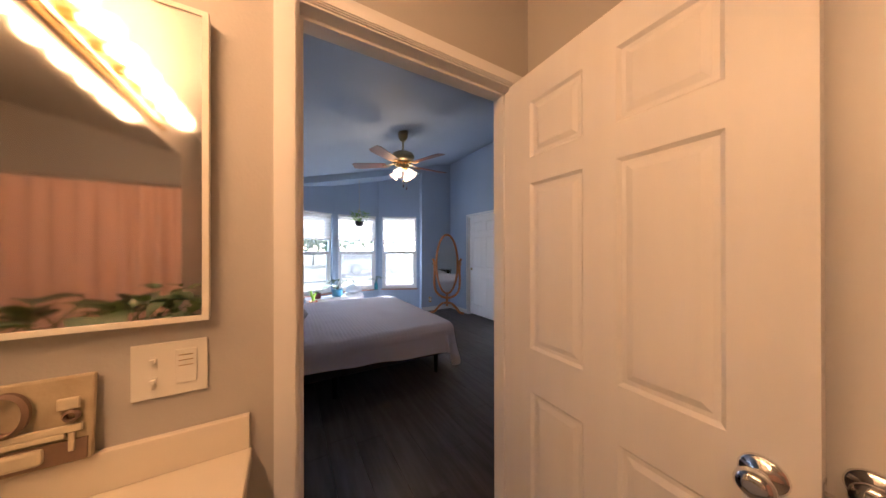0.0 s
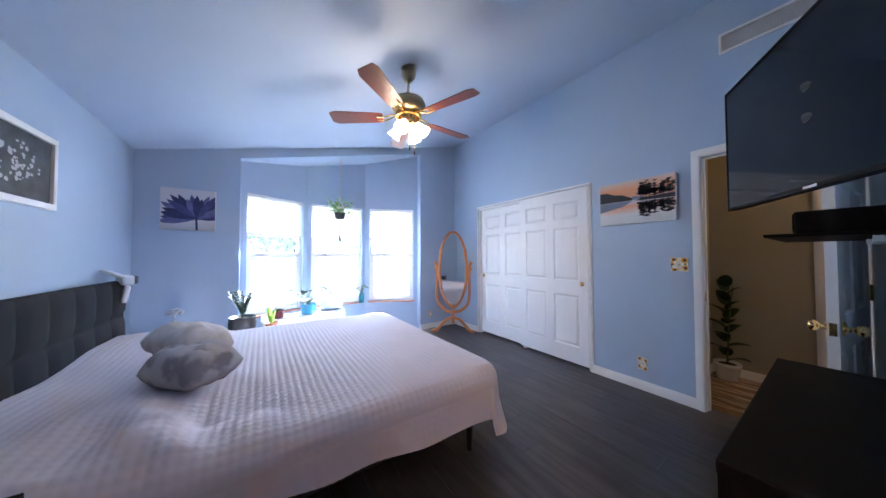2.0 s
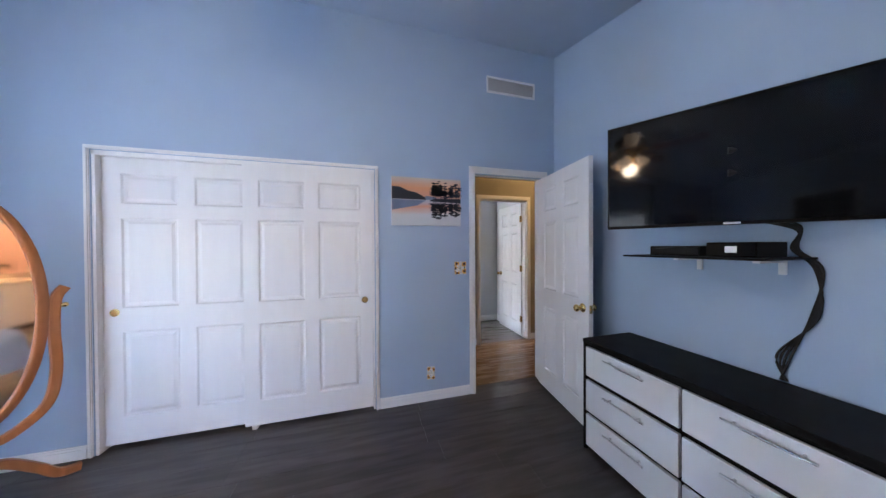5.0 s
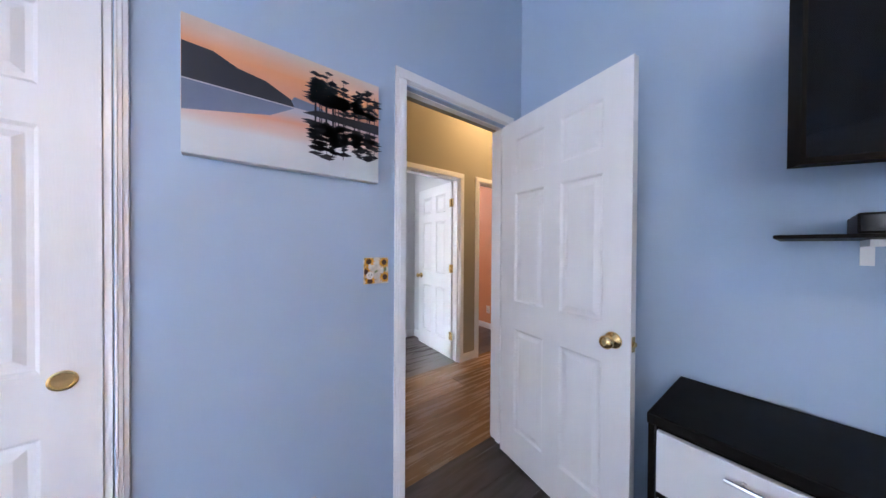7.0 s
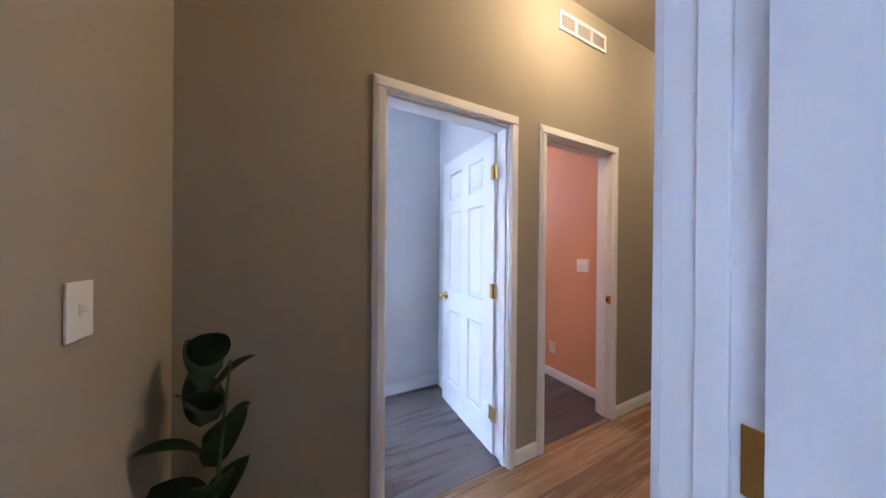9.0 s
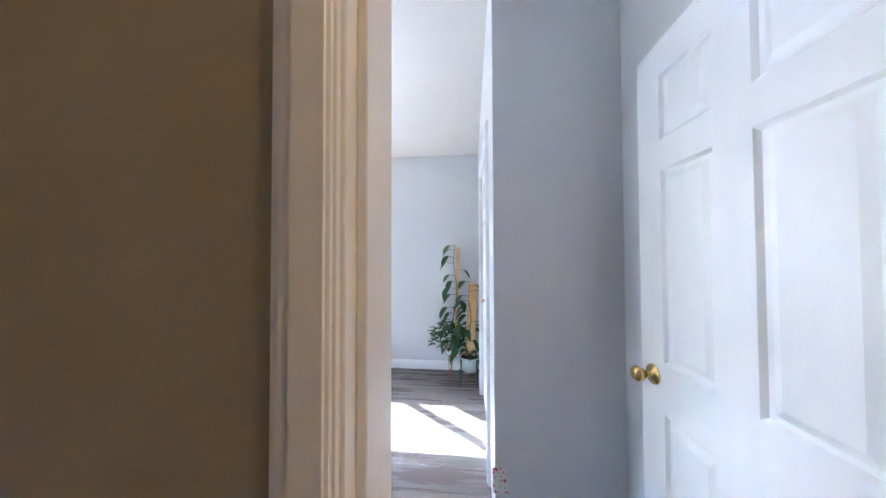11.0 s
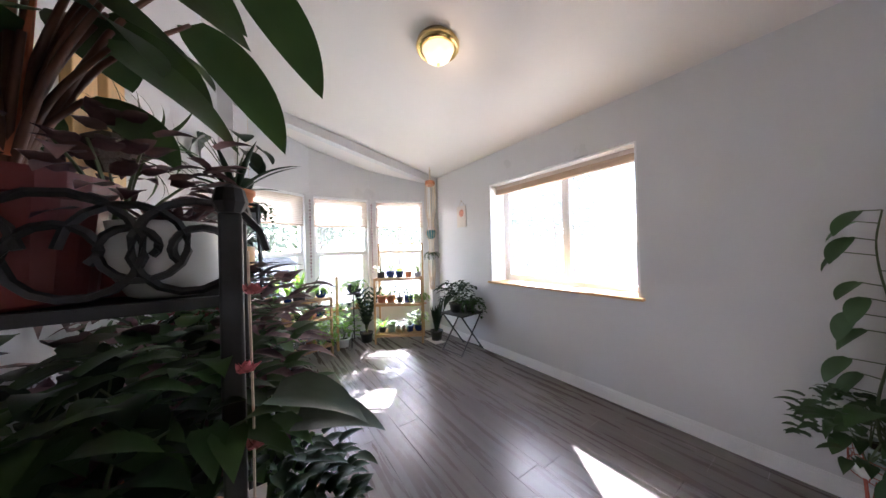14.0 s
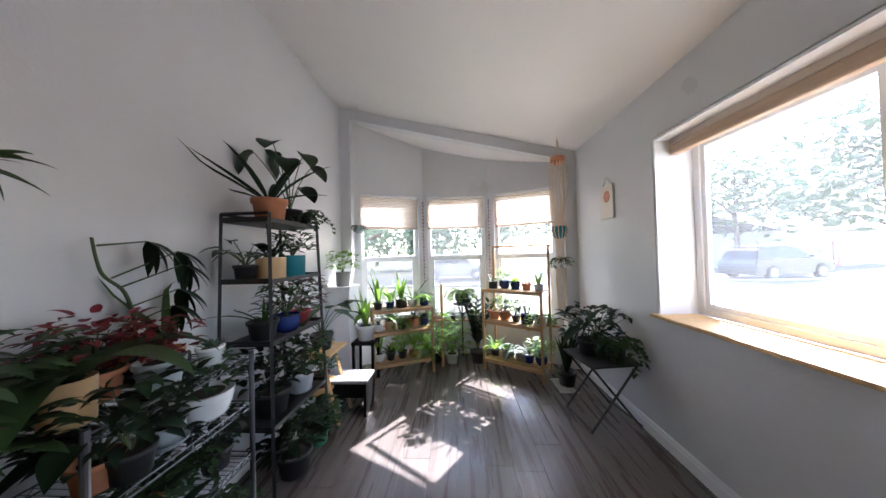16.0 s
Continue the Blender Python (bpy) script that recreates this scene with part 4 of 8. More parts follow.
def quilt_surface():
    """Coverlet laid over a mattress with soft rounded corners: it rolls over the edge, hangs in shallow folds and is stitched in small puffs."""
    x0, x1, y0, y1, top, r, corner = 0.14, 2.49, 1.505, 3.66, 0.532, 0.11, 0.20
    nx, ny = 400, 430
    me_v, me_f = [], []
    for a in range(nx):
        fu = a / (nx - 1)
        x = x0 + fu * (x1 - r + 0.44 - x0)
        near = 0.19 + 0.14 * fu ** 1.2
        for b in range(ny):
            y = (y0 + r - near - 0.05) + b / (ny - 1) * (y1 - y0 - 2 * r + near + 0.05 + 0.34)
            qx, qy = min(x, x1 - corner), min(max(y, y0 + corner), y1 - corner)
            dx, dy = x - qx, y - qy
            dist = math.hypot(dx, dy)
            broad, fine = noise.noise((x * 1.3, y * 1.3, 3.0)), noise.noise((x * 4.0, y * 4.0, 7.0))
            px, py, z, over = x, y, top, dist - (corner - r)
            if over > 0:
                ux, uy = dx / dist, dy / dist
                th = min(over / r, math.pi / 2)
                hang = max(0.0, over - r * math.pi / 2)
                reach = corner - r + r * math.sin(th) + 0.10 * hang
                turn = math.atan2(dy, dx)
                reach += hang * (0.10 * math.sin(7 * turn + 2 * broad) + 0.10 * math.sin((x * abs(uy) + y * abs(ux)) * 11 + 3 * broad))
                px, py = qx + ux * reach, qy + uy * reach
                z -= r * (1 - math.cos(th)) + hang
            lie = max(0.0, 1 - max(0.0, over) / 0.15)
            z += (0.014 * broad + 0.006 * fine) * (0.3 + 0.7 * lie)
            head = max(0.0, 0.75 - (x - x0))
            z += lie * 0.13 * (1 - math.exp(-head * 3)) * (0.75 + 0.3 * broad)
            rump = math.exp(-((x - 0.75) / 0.35) ** 2 - ((y - 1.75) / 0.30) ** 2)
            z += lie * rump * 0.05 * math.sin(7 * x + 5 * y + 3 * fine)
            d = 0.036
            z += 0.0034 * abs(math.sin(x / d * math.pi) * math.sin(y / d * math.pi)) ** 0.8
            me_v.append((px, py, max(z, 0.05)))
    for a in range(nx - 1):
        for b in range(ny - 1):
            i = a * ny + b
            me_f.append((i, i + ny, i + ny + 1, i + 1))
    me = bpy.data.meshes.new("quilt")
    me.from_pydata(me_v, [], me_f)
    me.materials.append(QUILT)
    me.polygons.foreach_set("use_smooth", [True] * len(me_f))
    return me


tagged(new("quilt", quilt_surface()), "pale lilac quilted coverlet rumpled over the bed", "quilt")


def pillow(place, turn, w, d, h, material, label, tilt=0, seed=0):
    bm = bmesh.new()
    n = 30
    for s in (1, -1):
        grid = []
        for a in range(n + 1):
            row = []
            for b in range(n + 1):
                u, v = 2 * a / n - 1, 2 * b / n - 1
                pin = 1 - 0.10 * (u * u) * (1 - v * v) - 0.0
                q = max(0.0, (1 - u ** 4) * (1 - v ** 4)) ** 0.55
                wr = noise.noise((u * 2.5 + seed, v * 2.5, s)) * 0.02 * q + 0.008 * noise.noise((u * 9 + seed, v * 3, 5)) * q
                row.append(bm.verts.new((u * w / 2 * math.sqrt(1 - 0.22 * v * v), v * d / 2 * math.sqrt(1 - 0.22 * u * u) * pin, s * h / 2 * q * (1.0 if s > 0 else 0.6) + wr)))
            grid.append(row)
        for a in range(n):
            for b in range(n):
                f = (grid[a][b], grid[a + 1][b], grid[a + 1][b + 1], grid[a][b + 1])
                bm.faces.new(f if s > 0 else f[::-1])
    bmesh.ops.remove_doubles(bm, verts=bm.verts, dist=0.0005)
    ob = obj("pillow", bm, material, smooth=True)
    ob.matrix_basis = pose(*place, tilt, 0, turn)
    return tagged(ob, label, "pillow")


pillow((0.80, 2.24, 0.655), -46, 0.42, 0.30, 0.24, PILLOW_G, "grey marbled pillow lying on the quilt", 4, 1)
pillow((0.74, 2.50, 0.725), -48, 0.42, 0.31, 0.24, PILLOW_W, "white printed pillow lying on the quilt", -12, 5)

# nightstand
ns = thing("nightstand", (0.03, 1.04, 0), "black nightstand with a steel handle beside the bed", "nightstand")
part("body", box((0, 0, 0.04), (0.50, 0.50, 0.575), 0.003), BLACK, ns)
part("top", box((-0.005, -0.01, 0.575), (0.53, 0.51, 0.60), 0.004), BLACK, ns)
for z in (0.06, 0.32):
    dr = part("drawer", box((0.502, 0.012, z), (0.520, 0.488, z + 0.235), 0.003), BLACK, ns)
    part("handle", tubes([[(0.520, 0.10, z + 0.13), (0.545, 0.10, z + 0.13)], [(0.520, 0.40, z + 0.13), (0.545, 0.40, z + 0.13)], [(0.545, 0.07, z + 0.13), (0.545, 0.43, z + 0.13)]], 0.005, 8), STEEL, dr, "slim steel bar handle")
for x in (0.03, 0.47):
    for y in (0.03, 0.47):
        part("foot", box((x - 0.02, y - 0.02, 0), (x + 0.02, y + 0.02, 0.04)), BLACK, ns)


def headset(place, turn):
    """White headset hung over the headboard: strap, visor block and hand grip."""
    h_ = thing("headset", place, "white and grey headset hung over the headboard", "headset", turn=turn)
    part("visor", box((0.0, -0.09, -0.05), (0.075, 0.09, 0.035), 0.018), PLASTIC_W, h_)
    part("face_pad", box((0.075, -0.075, -0.04), (0.10, 0.075, 0.03), 0.012), mat("grey_foam", (0.16, 0.16, 0.22), 0.9), h_)
    part("strap", tube([(0.02 - 0.10 * math.sin(q) * 1.1, 0.085 * math.cos(q), 0.02 + 0.06 * math.sin(q)) for q in np.linspace(0.0, 3.14, 12)], 0.012, 8), PLASTIC_W, h_, smooth=True)
    g = part("grip", box((0.02, -0.14, -0.17), (0.055, -0.085, -0.02), 0.016, pose(0, 0, 0, 12, 8)), PLASTIC_W, h_)
    part("button", lathe([(0.009, 0), (0.009, 0.006)], 10, pose(0.045, -0.10, -0.06, 0, 90)), RUBBER, g)
    return h_


headset((0.10, 1.95, 1.04), 10)
headset((0.09, 3.70, 1.06), 30)

# dresser
ds = thing("dresser", (2.06, 0.022, 0), "black dresser with six white drawers and steel handles", "dresser")
part("carcass", box((0, 0, 0.03), (1.175, 0.395, 0.715), 0.003), BLACK, ds)
part("top", box((-0.004, 0, 0.715), (1.179, 0.418, 0.75), 0.004), BLACK, ds)
part("end_panel", box((1.157, 0.395, 0.0), (1.175, 0.415, 0.715)), BLACK, ds)
part("end_panel", box((0, 0.395, 0.0), (0.018, 0.415, 0.715)), BLACK, ds)
for i, (a, b) in enumerate(((0.022, 0.580), (0.594, 1.153))):
    for z0, z1 in ((0.035, 0.245), (0.268, 0.475), (0.505, 0.700)):
        dr = part("drawer", box((a, 0.397, z0), (b, 0.416, z1), 0.002), DRAWER, ds, "white laminate drawer front")
        m, zc = (a + b) / 2, z1 - 0.028 if False else (z0 + z1) / 2 + 0.06
        part("handle", tubes([[(m - 0.09, 0.416, zc), (m - 0.09, 0.440, zc)], [(m + 0.09, 0.416, zc), (m + 0.09, 0.440, zc)], [(m - 0.125, 0.441, zc), (m + 0.125, 0.441, zc)]], 0.006, 8), STEEL, dr, "brushed steel bar handle")

# television on a swing arm
tv_ang = 31.0
tv = thing("television", (2.955, 0.528, 1.752), "large black flat television swung out on a wall arm", "television", turn=180 + tv_ang)
part("screen_panel", box((0.008, -0.022, -0.268), (0.932, -0.018, 0.268)), SCREEN, tv, "glossy dark screen")
part("bezel", boxes(((0, -0.024, -0.282), (0.94, 0.012, -0.268)), ((0, -0.024, 0.268), (0.94, 0.012, 0.278)), ((0, -0.024, -0.268), (0.008, 0.012, 0.268)), ((0.932, -0.024, -0.268), (0.94, 0.012, 0.268))), BLACK, tv)
part("back_shell", box((0.02, -0.016, -0.27), (0.95, 0.05, 0.27), 0.012), BLACK, tv)
part("maker_mark", box((0.452, -0.0248, -0.279), (0.505, -0.0242, -0.271)), PLASTIC_W, tv, "small pale maker's mark bar")
arm = thing("tv_wall_mount", (2.35, 0.0, 1.75), "black steel swing arm for the television", "tv mount")
part("wall_plate", box((-0.06, 0, -0.2), (0.06, 0.018, 0.2), 0.002), BLACK_METAL, arm)
part("arm", tubes([[(0.0, 0.02, 0.05), (0.10, 0.16, 0.05), (0.20, 0.305, 0.05)], [(0.0, 0.02, -0.05), (0.10, 0.16, -0.05), (0.20, 0.305, -0.05)]], 0.018, 8), BLACK_METAL, arm)

# glass shelf with boxes under the television
sh = thing("wall_shelf", (2.40, 0.002, 1.315), "black glass wall shelf on white brackets", "shelf")
part("shelf_plate", box((0, 0, 0), (0.585, 0.385, 0.010), 0.003), BLACK, sh)
for x in (0.10, 0.42):
    part("bracket", boxes(((x - 0.012, 0, -0.075), (x + 0.012, 0.012, 0)), ((x - 0.012, 0.012, -0.018), (x + 0.012, 0.20, 0))), WHITE, sh, "white metal shelf bracket")
for nm, a, b, lab in (("disc_player", (2.63, 0.10, 1.326), (2.86, 0.34, 1.376), "black disc player on the glass shelf"), ("set_top_box", (2.44, 0.12, 1.326), (2.61, 0.33, 1.392), "black set-top box with a pale display")):
    t_ = thing(nm, a, lab, "electronics")
    s = Vector(b) - Vector(a)
    part("case", box((0, 0, 0), s, 0.004), BLACK, t_)
    part("front_panel", box((0.004, s.y, 0.006), (s.x - 0.004, s.y + 0.003, s.z - 0.006)), SCREEN, t_)
    if nm == "set_top_box":
        part("display", box((0.06, s.y + 0.003, 0.02), (0.10, s.y + 0.0045, 0.048)), PLASTIC_W, t_, "pale display window")


def spline(pts, n=8):
    pts = [Vector(p) for p in pts]
    out = []
    for i in range(len(pts) - 1):
        p0, p1, p2, p3 = pts[max(i - 1, 0)], pts[i], pts[i + 1], pts[min(i + 2, len(pts) - 1)]
        for k in range(n):
            t = k / n
            out.append(0.5 * ((2 * p1) + (p2 - p0) * t + (2 * p0 - 5 * p1 + 4 * p2 - p3) * t * t + (3 * p1 - p0 - 3 * p2 + p3) * t ** 3))
    return out + [pts[-1]]


cb = thing("tv_cables", (0, 0, 0), "loose bundle of black television cables on the wall", "cable")
for k in range(4):
    o = 0.007 * (k - 1.5)
    part("cable", tube(spline([(2.60 - 0.02 * k, 0.10, 1.49), (2.44, 0.05, 1.47 - 0.01 * k), (2.455 + o, 0.03, 1.36), (2.39 + o, 0.025, 1.27), (2.40 - o, 0.025, 1.07), (2.49 + 2 * o, 0.02, 0.87), (2.49 - o, 0.02, 0.755)]), 0.0045, 6), RUBBER, cb, smooth=True)

# ceiling fan
FX, FY = 2.112, 2.262
FAN_DROP = 0.045
fan = thing("ceiling_fan", (FX, FY, -FAN_DROP), "brass ceiling fan with five cherry blades and lit glass shades", "ceiling fan")
part("canopy", lathe([(0.02, 2.765), (0.035, 2.78), (0.06, 2.82), (0.068, 2.91)], 24), OLD_BRASS, fan, smooth=True)
part("downrod", lathe([(0.011, 2.62), (0.011, 2.78)], 12), OLD_BRASS, fan)
part("motor_housing", lathe([(0.05, 2.50), (0.10, 2.505), (0.135, 2.53), (0.145, 2.57), (0.135, 2.60), (0.09, 2.625), (0.03, 2.635)], 32), OLD_BRASS, fan, "domed antique brass motor housing", True)
bm = bmesh.new()
for k in range(40):
    a = 2 * math.pi * k / 40
    add_box(bm, (0.088, -0.004, 2.462), (0.108, 0.004, 2.502), Matrix.Rotation(a, 4, "Z"))
part("pierced_ring", bm, BRASS, fan, "pierced brass trim ring")
part("switch_cup", lathe([(0.03, 2.39), (0.055, 2.40), (0.062, 2.43), (0.055, 2.46), (0.085, 2.475), (0.085, 2.50)], 28), BRASS, fan, smooth=True)
blade = iron = None
for k in range(5):
    m = Matrix.Rotation(radians(3 + 72 * k), 4, "Z")
    if blade is None:
        bm = bmesh.new()
        out = [(0.21, -0.048), (0.24, -0.056), (0.60, -0.072), (0.645, -0.052), (0.645, 0.052), (0.60, 0.072), (0.24, 0.056), (0.21, 0.048)]
        lo = [bm.verts.new((x, y, -0.003)) for x, y in out]
        hi = [bm.verts.new((x, y, 0.003)) for x, y in out]
        bm.faces.new(lo[::-1])
        bm.faces.new(hi)
        for i in range(8):
            bm.faces.new((lo[i], lo[(i + 1) % 8], hi[(i + 1) % 8], hi[i]))
        blade = part("blade", bm, CHERRY, fan, "reddish cherry veneer blade")
        iron = part("blade_iron", tubes([[(0.09, 0, 0.02), (0.14, 0.02, 0.012), (0.19, 0.03, -0.006), (0.26, 0.025, -0.006)], [(0.09, 0, 0.02), (0.14, -0.02, 0.012), (0.19, -0.03, -0.006), (0.26, -0.025, -0.006)]], 0.006, 6), BRASS, fan, "scrolled brass blade bracket")
        b2, i2 = blade, iron
    else:
        b2, i2 = new("blade", blade.data), new("blade_iron", iron.data)
        b2.parent = i2.parent = fan
    b2.matrix_basis = Matrix.Translation((0, 0, 2.465)) @ m @ pose(0, 0, 0, 12)
    i2.matrix_basis = Matrix.Translation((0, 0, 2.465)) @ m
for k in range(4):
    m = Matrix.Rotation(radians(40 + 90 * k), 4, "Z") @ pose(0.075, 0, 2.40, 0, 140, 0)
    part("lamp_arm", tube([(0.03 * math.cos(radians(40 + 90 * k)), 0.03 * math.sin(radians(40 + 90 * k)), 2.42), m @ Vector((0, 0, 0.01))], 0.009, 8), BRASS, fan)
    s = part("lamp_shade", lathe([(0.022, 0.0), (0.027, 0.012), (0.034, 0.04), (0.048, 0.085), (0.058, 0.105)], 18, m), FROST, fan, "lit frosted tulip glass shade", True)
    s.visible_shadow = False
for dx, dy, z in ((0.03, -0.05, 2.14), (-0.02, -0.06, 2.165)):
    ch = part("pull_chain", tube([(dx, dy, 2.40), (dx, dy, z + 0.03)], 0.0016, 5), BRASS, fan)
    part("pull_bob", lathe([(0.003, 0), (0.008, 0.008), (0.007, 0.025), (0.003, 0.034)], 10, pose(dx, dy, z)), CHERRY, ch)

# cheval mirror
cm = thing("cheval_mirror", (3.71, 3.82, 0), "oval cheval mirror in a honey oak stand", "mirror", turn=-41)


def oval(rx, rz, n=48, cz=1.025, y=0.0):
    return [(rx * math.cos(2 * math.pi * k / n), y, cz + rz * math.sin(2 * math.pi * k / n)) for k in range(n)]


def ring(rx, rz, w, d, cz):
    bm = bmesh.new()
    n = 56
    loops = []
    for q in ((rx - w / 2, rz - w / 2, -d / 2), (rx - w / 4, rz - w / 4, -d / 2 - 0.004), (rx + w / 2, rz + w / 2, -d / 2), (rx + w / 2, rz + w / 2, d / 2), (rx - w / 2, rz - w / 2, d / 2)):
        loops.append([bm.verts.new((q[0] * math.cos(2 * math.pi * k / n), q[2], cz + q[1] * math.sin(2 * math.pi * k / n))) for k in range(n)])
    for a, b in zip(loops, loops[1:] + loops[:1]):
        for k in range(n):
            bm.faces.new((a[k], a[(k + 1) % n], b[(k + 1) % n], b[k]))
    bmesh.ops.recalc_face_normals(bm, faces=bm.faces)
    return bm


part("mirror_frame", ring(0.225, 0.61, 0.045, 0.030, 1.035), HONEY, cm, smooth=True)
bm = bmesh.new()
bm.faces.new([bm.verts.new(p) for p in oval(0.215, 0.60, 48, 1.035, -0.004)])
bm2 = bmesh.ops.extrude_face_region(bm, geom=list(bm.faces))
bmesh.ops.translate(bm, vec=(0, 0.008, 0), verts=[v for v in bm2["geom"] if isinstance(v, bmesh.types.BMVert)])
bmesh.ops.recalc_face_normals(bm, faces=bm.faces)
part("mirror_glass", bm, MIRROR, cm, "oval silvered glass")


def slab_curve(pts, w, t):
    """A flat bent bar: centre line in the xz plane, width w in plane, thickness t across."""
    pts = spline([(x, 0, z) for x, z in pts], 6)
    bm = bmesh.new()
    rings = []
    for i, p in enumerate(pts):
        d = (pts[min(i + 1, len(pts) - 1)] - pts[max(i - 1, 0)]).normalized()
        nrm = Vector((-d.z, 0, d.x))
        rings.append([bm.verts.new(p + nrm * a * w / 2 + Vector((0, b * t / 2, 0))) for a, b in ((-1, -0.7), (-0.7, -1), (0.7, -1), (1, -0.7), (1, 0.7), (0.7, 1), (-0.7, 1), (-1, 0.7))])
    for a, b in zip(rings, rings[1:]):
        for k in range(8):
            bm.faces.new((a[k], a[(k + 1) % 8], b[(k + 1) % 8], b[k]))
    bm.faces.new(rings[0][::-1])
    bm.faces.new(rings[-1])
    bmesh.ops.recalc_face_normals(bm, faces=bm.faces)
    return bm


for s in (-1, 1):
    part("side_arm", slab_curve([(s * 0.012, 0.335), (s * 0.12, 0.36), (s * 0.235, 0.47), (s * 0.268, 0.66), (s * 0.262, 0.90), (s * 0.270, 1.08), (s * 0.305, 1.15)], 0.046, 0.030), HONEY, cm)
    part("pivot_knob", lathe([(0.012, 0), (0.015, 0.02), (0.010, 0.03)], 12, pose(s * 0.285, 0, 1.04, 0, s * 90)), BRASS, cm)
part("post", box((-0.022, -0.02, 0.16), (0.022, 0.02, 0.40), 0.005), HONEY, cm)
for s in (-1, 1):
    part("foot", slab_curve([(s * 0.0, 0.235), (s * 0.10, 0.215), (s * 0.20, 0.12), (s * 0.27, 0.040), (s * 0.35, 0.021)], 0.044, 0.044), HONEY, cm)

# ---- bathroom things ----
va = thing("vanity", (0.15, -0.132, 0), "cream topped bathroom vanity cabinet", "vanity")
part("cabinet", box((0.0, -1.60, 0.09), (0.55, 0.0, 0.80), 0.003), WHITE, va)
part("toe_kick", box((0.0, -1.60, 0.0), (0.48, 0.0, 0.09)), BLACK, va)
part("countertop", box((0.0, -1.62, 0.80), (0.597, 0.018, 0.842), 0.008), CREAM, va, "cream cultured marble top")
part("side_splash", box((0.0, 0.002, 0.842), (0.592, 0.020, 0.926), 0.003), CREAM, va)
part("back_splash", box((0.0, -1.60, 0.842), (0.018, 0.002, 0.926), 0.003), CREAM, va)
for k in range(3):
    d_ = part("cabinet_door", box((0.55, -0.52 * (k + 1) + 0.02, 0.12), (0.568, -0.52 * k - 0.02, 0.77), 0.004), WHITE, va)
    part("knob", lathe([(0.006, 0), (0.006, 0.012), (0.014, 0.018), (0.010, 0.026)], 12, pose(0.568, -0.52 * k - 0.06, 0.62, 0, 90)), CHROME, d_)
mc = thing("medicine_cabinet", (0.18, -0.112, 1.178), "mirrored wall cabinet with a thin cream frame", "mirror cabinet")
part("case", box((0, -0.025, 0), (0.485, 0, 0.71), 0.003), PLATE, mc)
part("frame", boxes(((0, -0.034, 0), (0.487, -0.025, 0.012)), ((0, -0.034, 0.698), (0.487, -0.025, 0.71)), ((0, -0.034, 0.012), (0.012, -0.025, 0.698)), ((0.475, -0.034, 0.012), (0.487, -0.025, 0.698))), PLATE, mc)
part("mirror_glass", box((0.012, -0.031, 0.012), (0.475, -0.027, 0.698)), MIRROR, mc)
vm = thing("vanity_mirror", (0.152, -0.20, 0.93), "large frameless vanity mirror", "mirror")
part("mirror_glass", box((0, -1.80, 0), (0.006, 0, 1.10)), MIRROR, vm)
lb = thing("vanity_light_bar", (0.152, -0.34, 2.13), "brass strip light with round lit bulbs", "wall lamp")
part("back_plate", box((0, -1.30, -0.055), (0.035, 0, 0.055), 0.006), BRASS, lb, "ridged brass back plate")
part("ridge", boxes(((0.035, -1.30, -0.05), (0.042, 0, -0.035)), ((0.035, -1.30, 0.035), (0.042, 0, 0.05))), OLD_BRASS, lb)
bulb = None
for k in range(8):
    y = -0.08 - 0.163 * k
    if bulb is None:
        socket = part("socket", lathe([(0.022, 0.035), (0.022, 0.06), (0.015, 0.065)], 14, pose(0, 0, 0, 0, 90)), BRASS, lb)
        bulb = part("bulb", lathe([(0.010, 0.065), (0.020, 0.075), (0.038, 0.10), (0.0425, 0.125), (0.036, 0.15), (0.018, 0.164), (0.004, 0.167)], 18, pose(0, 0, 0, 0, 90)), BULB, lb, "round lit bulb", True)
        s2, b2 = socket, bulb
    else:
        s2, b2 = new("socket", socket.data), new("bulb", bulb.data)
        s2.parent = b2.parent = lb
    s2.location.y = b2.location.y = y
    b2.visible_shadow = False

sw = plate((0.596, -0.112, 1.070), 0, 0.128, 0.122, PLATE, "ivory switch plate with two toggles and a timer panel", toggles=((-0.028, 0.02), (-0.028, -0.025)))
part("timer_panel", box((0.008, -0.009, -0.035), (0.045, -0.006, 0.042), 0.001), PLATE, sw)
for k in range(3):
    part("timer_line", box((0.014, -0.0098, 0.028 - 0.012 * k), (0.039, -0.0092, 0.0295 - 0.012 * k)), BRASS, sw)

pq = thing("ceramic_plaque", (0.40, -0.142, 0.927), "painted relief plaque of a dressing table leaning on the splash", "plaque")
AGED = mat("aged_cream_glaze", (0.52, 0.44, 0.30), 0.5, var=0.15, scale=12, bump=0.3, bscale=60, second=(0.36, 0.29, 0.19), mixscale=12)
AGED_L = mat("aged_ivory_relief", (0.66, 0.58, 0.42), 0.5, var=0.15, scale=20, bump=0.2)
AGED_D = mat("aged_umber_relief", (0.20, 0.13, 0.09), 0.6, var=0.2, scale=20)
part("slab", box((-0.10, 0, 0), (0.088, 0.014, 0.165), 0.004, pose(0, 0, 0, -4)), AGED, pq)
part("ground_band", box((-0.095, -0.003, 0.004), (0.083, 0.002, 0.045), 0.001, pose(0, 0, 0, -4)), AGED_D, pq)
part("relief_oval", ring(0.024, 0.036, 0.009, 0.008, 0.115), AGED_D, pq).location = (-0.012, -0.004, 0.0)
